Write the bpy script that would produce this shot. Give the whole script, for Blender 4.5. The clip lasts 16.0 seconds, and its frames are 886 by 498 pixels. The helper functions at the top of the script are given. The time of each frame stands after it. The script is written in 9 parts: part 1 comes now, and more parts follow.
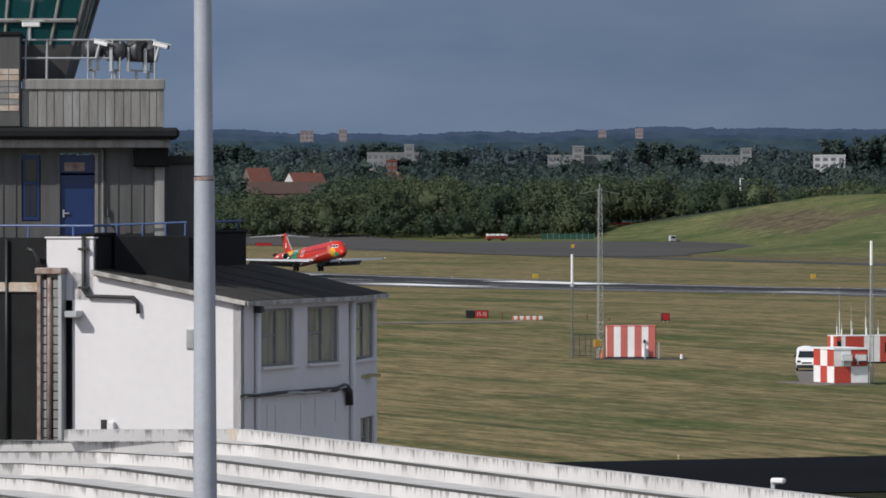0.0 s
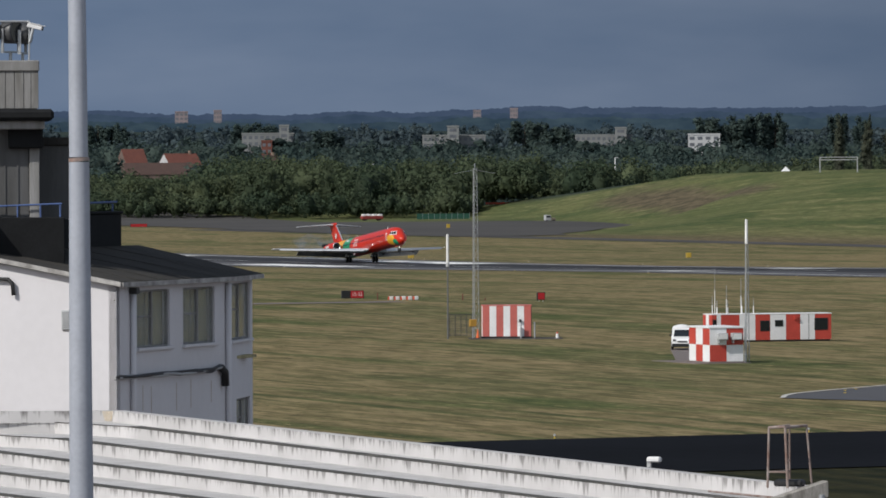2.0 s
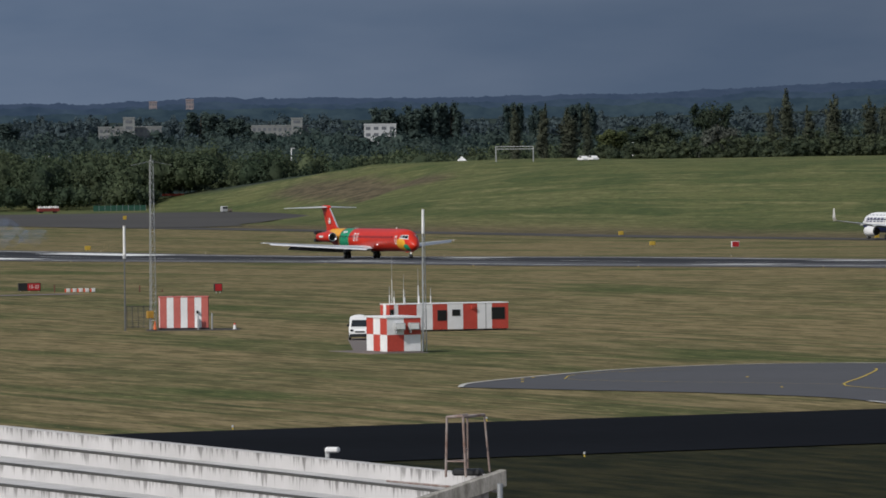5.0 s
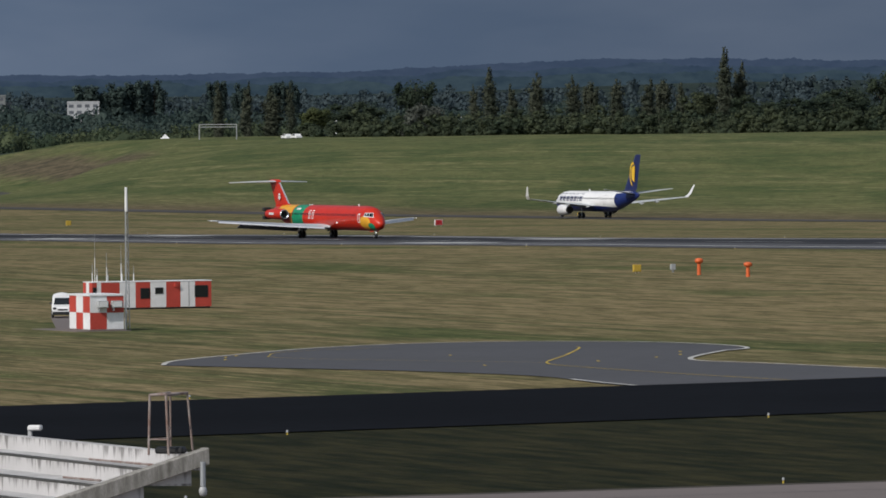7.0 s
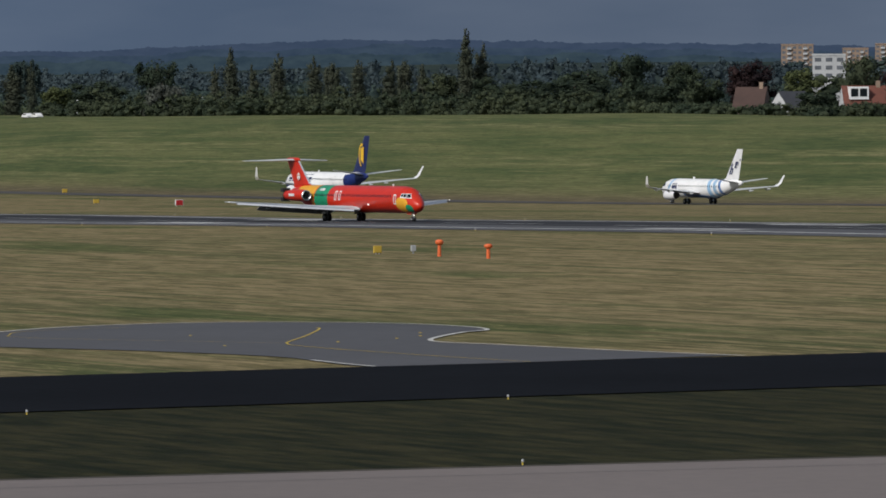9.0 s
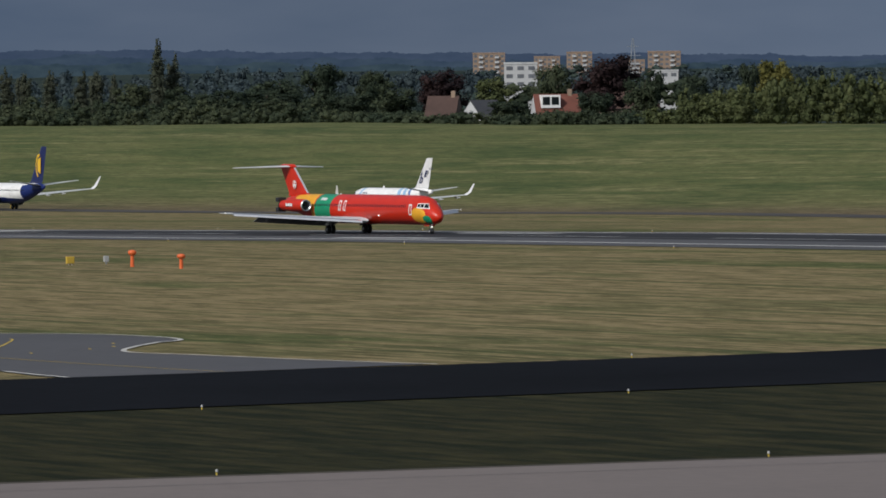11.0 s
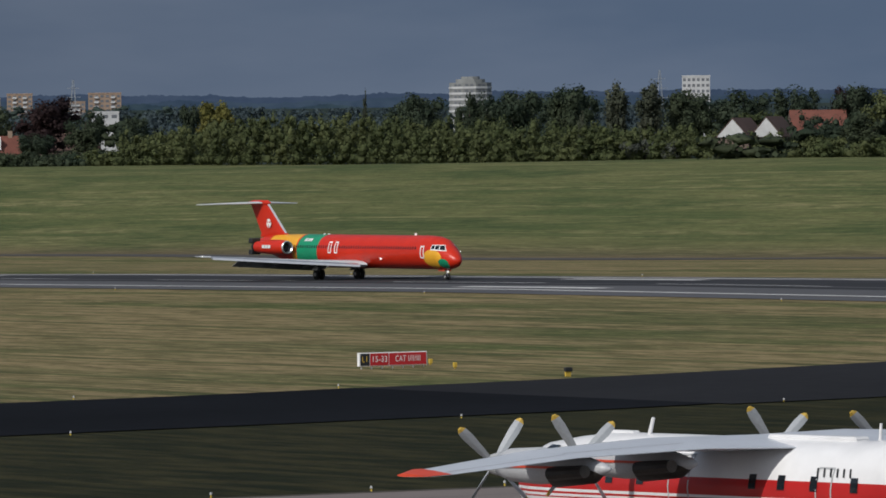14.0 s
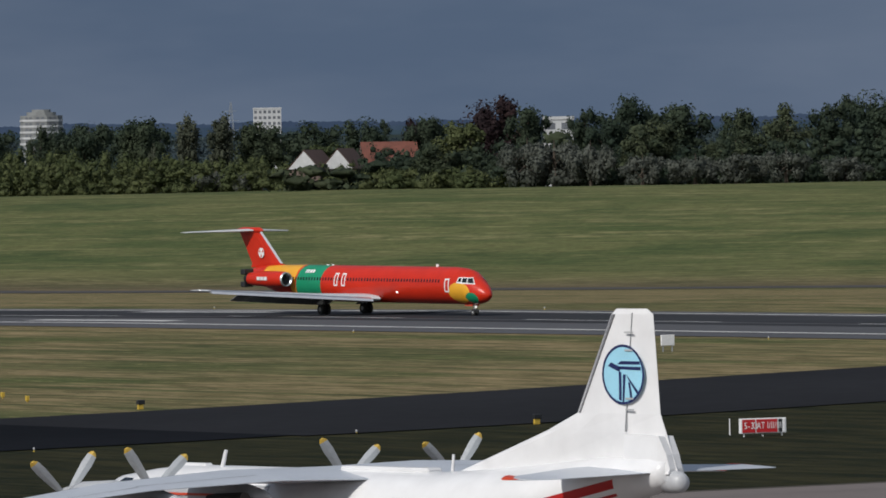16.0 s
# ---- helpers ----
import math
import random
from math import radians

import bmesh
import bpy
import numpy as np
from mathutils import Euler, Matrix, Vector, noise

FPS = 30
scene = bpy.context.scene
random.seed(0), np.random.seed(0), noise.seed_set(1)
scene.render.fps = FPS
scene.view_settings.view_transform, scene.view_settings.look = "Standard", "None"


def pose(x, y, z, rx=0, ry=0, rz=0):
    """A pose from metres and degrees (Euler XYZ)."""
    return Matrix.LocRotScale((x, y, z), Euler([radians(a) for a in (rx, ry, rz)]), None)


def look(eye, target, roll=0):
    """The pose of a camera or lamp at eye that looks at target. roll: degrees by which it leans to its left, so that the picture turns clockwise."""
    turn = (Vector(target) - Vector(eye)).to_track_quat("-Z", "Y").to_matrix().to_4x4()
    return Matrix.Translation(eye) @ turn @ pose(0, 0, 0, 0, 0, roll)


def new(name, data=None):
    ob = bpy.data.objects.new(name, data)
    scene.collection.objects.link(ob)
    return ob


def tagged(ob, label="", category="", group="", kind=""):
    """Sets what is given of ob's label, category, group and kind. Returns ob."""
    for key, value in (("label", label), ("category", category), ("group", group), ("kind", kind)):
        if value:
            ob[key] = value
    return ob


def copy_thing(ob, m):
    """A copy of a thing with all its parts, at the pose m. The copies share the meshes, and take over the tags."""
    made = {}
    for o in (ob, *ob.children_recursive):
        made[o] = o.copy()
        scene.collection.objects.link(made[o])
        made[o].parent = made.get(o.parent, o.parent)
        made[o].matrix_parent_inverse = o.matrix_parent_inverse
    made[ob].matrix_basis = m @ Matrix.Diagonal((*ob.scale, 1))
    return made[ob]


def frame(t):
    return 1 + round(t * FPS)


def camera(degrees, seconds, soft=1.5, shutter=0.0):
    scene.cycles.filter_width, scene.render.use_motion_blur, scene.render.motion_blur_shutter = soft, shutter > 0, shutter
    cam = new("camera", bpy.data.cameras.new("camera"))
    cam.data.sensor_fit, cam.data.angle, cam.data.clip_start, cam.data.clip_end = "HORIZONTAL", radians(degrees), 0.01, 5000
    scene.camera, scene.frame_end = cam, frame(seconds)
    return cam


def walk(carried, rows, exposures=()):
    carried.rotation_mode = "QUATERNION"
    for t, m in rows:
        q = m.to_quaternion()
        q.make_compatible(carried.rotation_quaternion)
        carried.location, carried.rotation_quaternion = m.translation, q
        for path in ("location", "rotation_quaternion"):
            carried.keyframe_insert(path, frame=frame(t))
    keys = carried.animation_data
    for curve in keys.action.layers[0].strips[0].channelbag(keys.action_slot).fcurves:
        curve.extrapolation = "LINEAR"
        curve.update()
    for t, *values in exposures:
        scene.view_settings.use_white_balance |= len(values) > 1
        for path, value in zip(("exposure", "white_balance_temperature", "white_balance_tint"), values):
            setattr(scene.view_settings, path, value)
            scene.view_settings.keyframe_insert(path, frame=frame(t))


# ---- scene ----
EYE = 16.4
cam = camera(6.868, 16.0, soft=1.7)
# seconds, heading, pitch, lean in degrees: a tripod pan that follows the landing
PAN = [
    (0, 0.006, -0.551, 0.036), (0.5, -0.122, -0.674, 0.031), (1, -0.249, -0.739, 0.359), (1.5, -0.404, -0.828, 0.432),
    (2, -0.964, -0.708, 0.270), (2.5, -1.369, -0.780, 0.208), (3, -1.585, -0.748, 0.384), (3.5, -1.918, -0.716, 0.355),
    (4, -2.580, -0.780, 0.576), (4.2, -2.748, -0.798, 0.627), (6.3, -5.011, -0.788, 0.548), (6.5, -5.262, -0.898, 0.555),
    (7, -5.778, -0.992, 0.511), (7.5, -6.234, -1.036, 0.786), (8, -6.684, -1.157, 0.484), (8.2, -6.885, -1.200, 0.339),
    (10.3, -9.371, -1.077, 0.360), (10.5, -9.606, -1.136, 0.330), (11, -10.174, -1.092, 0.454), (11.5, -10.837, -0.991, 0.577),
    (12, -11.590, -0.989, 0.445), (12.5, -12.373, -0.963, 0.309), (13, -13.083, -0.913, 0.290), (13.5, -13.694, -0.942, 0.249),
    (14, -14.512, -0.811, 0.647), (14.5, -15.357, -0.826, 0.742), (15, -16.203, -0.654, 0.576), (15.5, -16.987, -0.629, 0.695),
    (16, -17.837, -0.604, 0.873),
]
walk(cam, [(t, pose(0, 0, EYE, 90 + pitch, lean, yaw)) for t, yaw, pitch, lean in PAN],
     exposures=[(0, 0.3), (1, 0.26), (4, 0.04), (6, 0.0), (16, 0.0)])

# ---- sky and sun ----
SUN_AZ, SUN_EL = -127.0, 38.0  # degrees from the first view direction, clockwise; degrees above the horizon
world = bpy.data.worlds.new("sky")
scene.world = world
world.use_nodes = True
wn, wl = world.node_tree.nodes, world.node_tree.links
wn.clear()


def wnode(kind, **kw):
    n = wn.new(kind)
    for k, v in kw.items():
        n.inputs[k.replace("_", " ")].default_value = v
    return n


sky = wn.new("ShaderNodeTexSky")
sky.sky_type, sky.sun_disc = "NISHITA", False
sky.sun_elevation, sky.sun_rotation = radians(SUN_EL), radians(SUN_AZ)
tc = wn.new("ShaderNodeTexCoord")
sep = wn.new("ShaderNodeSeparateXYZ")
wl.new(tc.outputs["Generated"], sep.inputs[0])
# broken cloud: a slate rain cloud to the north, brighter cloud to the south
stretch = wn.new("ShaderNodeMapping")
stretch.inputs["Scale"].default_value = (9, 9, 34)
wl.new(tc.outputs["Generated"], stretch.inputs[0])
cloud = wnode("ShaderNodeTexNoise", Scale=1.0, Detail=5.0, Roughness=0.55)
wl.new(stretch.outputs[0], cloud.inputs["Vector"])
slate = wn.new("ShaderNodeValToRGB")
slate.color_ramp.elements[0].position, slate.color_ramp.elements[1].position = 0.36, 0.72
slate.color_ramp.elements[0].color = (0.064, 0.092, 0.143, 1)
slate.color_ramp.elements[1].color = (0.108, 0.136, 0.188, 1)
wl.new(cloud.outputs["Fac"], slate.inputs[0])
bright = wn.new("ShaderNodeMix")
bright.data_type = "RGBA"
bright.inputs[0].default_value = 0.55
gain = wn.new("ShaderNodeVectorMath")
gain.operation = "SCALE"
gain.inputs["Scale"].default_value = 0.1
wl.new(sky.outputs[0], gain.inputs[0])
wl.new(gain.outputs[0], bright.inputs[6])
bright.inputs[7].default_value = (0.42, 0.45, 0.5, 1)
north = wn.new("ShaderNodeMapRange")
north.interpolation_type = "SMOOTHSTEP"
north.inputs["From Min"].default_value, north.inputs["From Max"].default_value = 0.1, 0.75
wl.new(sep.outputs["Y"], north.inputs["Value"])
mixs = wn.new("ShaderNodeMix")
mixs.data_type = "RGBA"
wl.new(north.outputs[0], mixs.inputs[0])
wl.new(bright.outputs[2], mixs.inputs[6])
# the cloud thins towards the west
west = wn.new("ShaderNodeMapRange")
west.interpolation_type = "SMOOTHSTEP"
west.inputs["From Min"].default_value, west.inputs["From Max"].default_value = -0.06, 0.2
west.inputs["To Min"].default_value, west.inputs["To Max"].default_value = 1.6, 1.0
wl.new(sep.outputs["X"], west.inputs["Value"])
thin = wn.new("ShaderNodeVectorMath")
thin.operation = "SCALE"
east = wn.new("ShaderNodeMapRange")
east.interpolation_type = "SMOOTHSTEP"
east.inputs["From Min"].default_value, east.inputs["From Max"].default_value = 0.1, 0.3
east.inputs["To Min"].default_value, east.inputs["To Max"].default_value = 1.0, 1.32
wl.new(sep.outputs["X"], east.inputs["Value"])
both = wn.new("ShaderNodeMath")
both.operation = "MULTIPLY"
wl.new(west.outputs[0], both.inputs[0])
wl.new(east.outputs[0], both.inputs[1])
wl.new(slate.outputs[0], thin.inputs[0])
wl.new(both.outputs[0], thin.inputs["Scale"])
wl.new(thin.outputs[0], mixs.inputs[7])
bg = wn.new("ShaderNodeBackground")
wl.new(mixs.outputs[2], bg.inputs[0])
wo = wn.new("ShaderNodeOutputWorld")
wl.new(bg.outputs[0], wo.inputs[0])

sun = new("sun", bpy.data.lights.new("sun", "SUN"))
sun.data.energy, sun.data.angle, sun.data.color = 3.2, radians(0.6), (1.0, 0.96, 0.9)
a, e = radians(SUN_AZ), radians(SUN_EL)
sun.matrix_basis = look((math.sin(a) * math.cos(e) * 300, math.cos(a) * math.cos(e) * 300, math.sin(e) * 300), (0, 0, 0))


# ---- materials ----
def material(name, color, rough=0.6, metal=0.0, vary=0.12, scale=1.0, stretch=(1, 1, 1), bump=0.0, second=None, detail=4.0, coords="Object", spec=0.5, fine=9.0):
    """A surface with large stains and fine grain. second: the colour of the stains."""
    m = bpy.data.materials.new(name)
    m.use_nodes = True
    n, l = m.node_tree.nodes, m.node_tree.links
    b = n["Principled BSDF"]
    b.inputs["Roughness"].default_value, b.inputs["Metallic"].default_value = rough, metal
    b.inputs["Specular IOR Level"].default_value = spec
    t = n.new("ShaderNodeTexCoord")
    mp = n.new("ShaderNodeMapping")
    mp.inputs["Scale"].default_value = stretch
    l.new(t.outputs[coords], mp.inputs[0])
    big = n.new("ShaderNodeTexNoise")
    big.inputs["Scale"].default_value, big.inputs["Detail"].default_value = scale, detail
    l.new(mp.outputs[0], big.inputs["Vector"])
    small = n.new("ShaderNodeTexNoise")
    small.inputs["Scale"].default_value, small.inputs["Detail"].default_value = scale * fine, 3.0
    l.new(mp.outputs[0], small.inputs["Vector"])
    ramp = n.new("ShaderNodeValToRGB")
    ramp.color_ramp.elements[0].position, ramp.color_ramp.elements[1].position = 0.3, 0.8
    c = Vector(color[:3])
    ramp.color_ramp.elements[0].color = (*(second or c * (1 - vary)), 1)
    ramp.color_ramp.elements[1].color = (*(c * (1 + vary * 0.5)), 1)
    l.new(big.outputs["Fac"], ramp.inputs[0])
    mul = n.new("ShaderNodeMix")
    mul.data_type, mul.blend_type = "RGBA", "MULTIPLY"
    mul.inputs[0].default_value = min(1.0, vary * 2.5)
    l.new(ramp.outputs[0], mul.inputs[6])
    g2 = n.new("ShaderNodeMapRange")
    g2.inputs["From Min"].default_value, g2.inputs["From Max"].default_value = 0.3, 0.7
    g2.inputs["To Min"].default_value, g2.inputs["To Max"].default_value = 0.72, 1.12
    l.new(small.outputs["Fac"], g2.inputs["Value"])
    l.new(g2.outputs[0], mul.inputs[7])
    l.new(mul.outputs[2], b.inputs["Base Color"])
    if bump:
        bp = n.new("ShaderNodeBump")
        bp.inputs["Strength"].default_value, bp.inputs["Distance"].default_value = bump, 0.05
        l.new(small.outputs["Fac"], bp.inputs["Height"])
        l.new(bp.outputs[0], b.inputs["Normal"])
    return m


WHITE_PAINT = material("white_paint", (0.77, 0.77, 0.78), 0.55, vary=0.08, scale=0.8, second=(0.66, 0.66, 0.65))
GREY_PAINT = material("grey_paint", (0.4, 0.41, 0.42), 0.5, vary=0.12)
RED_PAINT = material("signal_red_paint", (0.55, 0.06, 0.025), 0.5, vary=0.1)
ORANGE_PAINT = material("orange_paint", (0.7, 0.13, 0.03), 0.5, vary=0.1)
YELLOW_PAINT = material("yellow_paint", (0.7, 0.42, 0.03), 0.5, vary=0.1)
BLACK_PAINT = material("black_paint", (0.015, 0.016, 0.018), 0.5, vary=0.2)
BLUE_PAINT = material("blue_paint", (0.006, 0.024, 0.1), 0.4, vary=0.12)
RUBBER = material("tyre_rubber", (0.018, 0.018, 0.019), 0.8, vary=0.2)
DARK_GLASS = material("dark_glass", (0.012, 0.016, 0.02), 0.08, vary=0.1)
STEEL = material("galvanised_steel", (0.42, 0.44, 0.46), 0.45, 0.6, vary=0.12, scale=2)
ALUMINIUM = material("bare_aluminium", (0.62, 0.63, 0.65), 0.32, 0.85, vary=0.1)
RUST = material("rusty_steel", (0.13, 0.055, 0.035), 0.8, 0.1, vary=0.35, scale=4, second=(0.34, 0.3, 0.28))
ASPHALT = material("asphalt", (0.068, 0.068, 0.074), 0.85, vary=0.2, scale=0.02, stretch=(1, 1, 1), detail=6, fine=30)
# taxiway asphalt with cloud shade put into its base colour
SHADED_ASPHALT = material("shaded_asphalt", (0.0085, 0.0095, 0.012), 0.95, vary=0.3, scale=0.03, detail=6, fine=20, spec=0.04)
CONCRETE = material("apron_concrete", (0.155, 0.13, 0.12), 0.85, vary=0.12, scale=0.05, detail=6, fine=20)
LINE_WHITE = material("road_marking_white", (0.62, 0.62, 0.6), 0.7, vary=0.15, scale=0.3)
LINE_YELLOW = material("road_marking_yellow", (0.5, 0.36, 0.05), 0.7, vary=0.2, scale=0.3)


# ---- plan: u runs along the runway the way the landing goes, v across it, away from the camera ----
HU = Vector((0.302, -0.953)).normalized()
NV = Vector((-HU.y, HU.x))
HEAD = math.degrees(math.atan2(HU.y, HU.x))
RU = (-5500, -2000, -1430, -1240, -1172, -1036, -959, -839, -798, -749, -602, -300, 800)
RZ = (-4.0, -3.6, -3.2, -2.6, -2.2, -0.9, -0.45, 0.75, 1.03, 1.5, 2.3, 2.3, 2.3)


def xy(u, v):
    p = HU * u + NV * v
    return p.x, p.y


def uv(x, y):
    p = Vector((x, y))
    return p.dot(HU), p.dot(NV)


def ease(a, b, x):
    k = np.clip((np.asarray(x, float) - a) / (b - a), 0, 1)
    return k * k * (3 - 2 * k)


def level(u, v):
    """The height of the ground."""
    u, v = np.asarray(u, float), np.asarray(v, float)
    base = np.interp(u, RU, RZ) * ease(240, 400, v) - 0.9 * ease(480, 590, v) * ease(-1120, -880, u) * (1 - ease(-700, -300, u))
    crest = np.interp(u, (-2440, -2378, -2342, -2308, -2233, -2124, -2011, -1940, -1863, -1700, -1500, -1400, -1300, -1150, -1000, 0), (-4, -2.4, 0.4, 3.1, 7.0, 10.9, 12.3, 12.4, 12.4, 12.6, 13.2, 12.8, 12.45, 13.0, 13.55, 13.7))
    lump = 0.25 * np.sin(u / 31.0) * np.sin(v / 17.0) * ease(690, 750, v)
    foot = np.interp(u, (-2300, -2130, -2000, -1910, -1800, -1700), (775, 752, 730, 682, 645, 628))
    k = np.clip((v - foot) / np.interp(u, (-2300, -2000, -1850, -1700), (40, 50, 100, 122)), 0, 1)
    bank = (crest - base) * k * k * (3 - 2 * k) + lump
    back = -np.maximum(crest + 6, 0) * ease(800, 1500, v)
    dist = np.hypot(u, v)
    far = (40.0 + 7.0 * ease(0.38, 0.44, v / np.maximum(dist, 1.0))) * np.clip((dist - 2400) / 2400.0, 0, 1)
    return base + bank + back + far


def ground_z(x, y):
    return float(level(*uv(x, y)))


# ---- mesh helpers ----
def link_mesh(name, verts, faces, mat, parent=None, smooth=False, label=""):
    me = bpy.data.meshes.new(name)
    me.from_pydata([tuple(map(float, p)) for p in verts], [], [tuple(map(int, f)) for f in faces])
    for m in mat if isinstance(mat, (list, tuple)) else (mat,):
        me.materials.append(m)
    if smooth:
        me.shade_smooth()
    me.update()
    ob = new(name, me)
    ob.parent = parent
    return tagged(ob, label)


def part(name, bm, mat, parent=None, label="", smooth=False):
    bmesh.ops.recalc_face_normals(bm, faces=bm.faces)
    me = bpy.data.meshes.new(name)
    bm.to_mesh(me)
    bm.free()
    for m in mat if isinstance(mat, (list, tuple)) else (mat,):
        me.materials.append(m)
    if smooth:
        me.shade_smooth()
    ob = new(name, me)
    ob.parent = parent
    return tagged(ob, label)


def empty(name, m, label, category, group="", kind=""):
    ob = new(name)
    ob.matrix_basis = m
    return tagged(ob, label, category, group, kind)


def box(bm, x0, x1, y0, y1, z0, z1, bevel=0.0, m=None):
    vs = [bm.verts.new((x, y, z)) for z in (z0, z1) for y in (y0, y1) for x in (x0, x1)]
    fs = [bm.faces.new([vs[i] for i in f]) for f in ((0, 2, 3, 1), (4, 5, 7, 6), (0, 1, 5, 4), (2, 6, 7, 3), (0, 4, 6, 2), (1, 3, 7, 5))]
    if bevel:
        r = bmesh.ops.bevel(bm, geom=list({e for f in fs for e in f.edges}), offset=bevel, segments=1, affect="EDGES")
        vs = list({v for f in r["faces"] for v in f.verts} | {v for v in vs if v.is_valid})
    if m is not None:
        bmesh.ops.transform(bm, matrix=m, verts=vs)
    return vs


def tube(bm, p, q, r0, r1=None, n=10, caps=True):
    p, q = Vector(p), Vector(q)
    r1 = r0 if r1 is None else r1
    d = (q - p).normalized()
    a = d.orthogonal().normalized()
    b = d.cross(a)
    rings = [[bm.verts.new(c + (a * math.cos(t) + b * math.sin(t)) * r) for t in (2 * math.pi * i / n for i in range(n))] for c, r in ((p, r0), (q, r1))]
    for i in range(n):
        bm.faces.new((rings[0][i], rings[0][(i + 1) % n], rings[1][(i + 1) % n], rings[1][i]))
    if caps:
        bm.faces.new(rings[0][::-1])
        bm.faces.new(rings[1])


def loft(bm, rings, close=True):
    """Skins rings of equally many points."""
    vs = [[bm.verts.new(p) for p in r] for r in rings]
    n = len(vs[0])
    for a, b in zip(vs, vs[1:]):
        for i in range(n):
            bm.faces.new((a[i], a[(i + 1) % n], b[(i + 1) % n], b[i]))
    if close:
        bm.faces.new(vs[0][::-1])
        bm.faces.new(vs[-1])
    return vs


def hull(bm, stations, n=28, power=2.0):
    """A body along x: stations of x, middle height, half width, half height."""
    rings = []
    for x, zc, hy, hz in stations:
        ring = []
        for i in range(n):
            t = 2 * math.pi * i / n
            c, s = math.cos(t), math.sin(t)
            ring.append((x, hy * math.copysign(abs(c) ** (2 / power), c), zc + hz * math.copysign(abs(s) ** (2 / power), s)))
        rings.append(ring)
    return loft(bm, rings)


FOIL = ((0, 0), (0.02, 0.35), (0.1, 0.75), (0.3, 1.0), (0.6, 0.7), (1.0, 0.05), (1.0, -0.05), (0.6, -0.35), (0.3, -0.6), (0.1, -0.5), (0.02, -0.25))


def foil(bm, stations, axis="y"):
    """A wing or fin: stations of leading edge (x, y, z), chord (towards -x), half thickness."""
    rings = []
    for x, y, z, chord, thick in stations:
        if axis == "y":
            rings.append([(x - f * chord, y, z + g * thick) for f, g in FOIL])
        else:
            rings.append([(x - f * chord, y + g * thick, z) for f, g in FOIL])
    loft(bm, rings)


# ---- ground ----
def nodes_of(name):
    m = bpy.data.materials.new(name)
    m.use_nodes = True
    return m, m.node_tree.nodes, m.node_tree.links


def grass_material():
    m, n, l = nodes_of("mown_grass")
    b = n["Principled BSDF"]
    b.inputs["Roughness"].default_value = 0.95
    b.inputs["Specular IOR Level"].default_value = 0.1
    plan = n.new("ShaderNodeAttribute")
    plan.attribute_name = "plan"

    def noise_of(scale, shift, stretch, detail=5.0, rough=0.6):
        mp = n.new("ShaderNodeMapping")
        mp.inputs["Location"].default_value = (shift, shift, 0)
        mp.inputs["Scale"].default_value = stretch
        l.new(plan.outputs["Vector"], mp.inputs[0])
        k = n.new("ShaderNodeTexNoise")
        k.inputs["Scale"].default_value, k.inputs["Detail"].default_value, k.inputs["Roughness"].default_value = scale, detail, rough
        l.new(mp.outputs[0], k.inputs["Vector"])
        return k.outputs["Fac"]

    def mix(fac, c0, c1):
        x = n.new("ShaderNodeMix")
        x.data_type = "RGBA"
        l.new(fac, x.inputs[0])
        for i, c in ((6, c0), (7, c1)):
            if isinstance(c, tuple):
                x.inputs[i].default_value = (*c, 1)
            else:
                l.new(c, x.inputs[i])
        return x.outputs[2]

    def span(fac, a, b2):
        r = n.new("ShaderNodeMapRange")
        r.interpolation_type = "SMOOTHSTEP"
        r.inputs["From Min"].default_value, r.inputs["From Max"].default_value = a, b2
        l.new(fac, r.inputs["Value"])
        return r.outputs[0]

    swath = noise_of(1.0, 3.1, (0.017, 0.12, 1), 8, 0.66)
    swath2 = noise_of(1.0, 7.7, (0.08, 0.5, 1), 6, 0.68)
    lines = noise_of(1.0, 1.3, (0.004, 0.3, 1), 6, 0.62)
    patch = noise_of(0.012, 5.2, (0.6, 1, 1), 5)
    tuft = noise_of(1.3, 0, (0.5, 1, 1), 5, 0.65)
    blade = noise_of(1.0, 4.4, (0.14, 1.1, 1), 6, 0.78)
    band = noise_of(1.0, 9.1, (0.012, 0.05, 1), 4, 0.55)
    green = mix(span(swath2, 0.4, 0.6), (0.058, 0.067, 0.026), (0.1, 0.104, 0.042))
    dry = mix(span(swath2, 0.4, 0.6), (0.125, 0.105, 0.048), (0.225, 0.178, 0.094))
    lush = mix(span(patch, 0.36, 0.56), green, dry)
    c = mix(span(swath, 0.43, 0.57), lush, dry)
    c = mix(span(lines, 0.54, 0.62), c, green)
    c = mix(span(lines, 0.42, 0.32), c, dry)
    c = mix(span(band, 0.53, 0.67), c, mix(span(swath2, 0.36, 0.6), (0.05, 0.066, 0.022), (0.086, 0.1, 0.036)))
    c = mix(span(blade, 0.56, 0.66), c, (0.25, 0.19, 0.1))
    c = mix(span(blade, 0.45, 0.34), c, (0.06, 0.058, 0.024))
    # the bank beyond is greener; the strip by the apron has cloud shade painted in
    att = n.new("ShaderNodeAttribute")
    att.attribute_name = "sward"
    sepc = n.new("ShaderNodeSeparateColor")
    l.new(att.outputs["Color"], sepc.inputs[0])
    bankc = mix(span(swath, 0.36, 0.66), (0.062, 0.082, 0.03), (0.118, 0.122, 0.05))
    bankc = mix(span(lines, 0.5, 0.58), bankc, mix(span(swath2, 0.38, 0.62), (0.07, 0.086, 0.032), (0.17, 0.16, 0.075)))
    bankc = mix(span(band, 0.52, 0.66), bankc, mix(span(swath2, 0.36, 0.64), (0.045, 0.064, 0.024), (0.078, 0.096, 0.036)))
    c = mix(sepc.outputs[0], c, bankc)
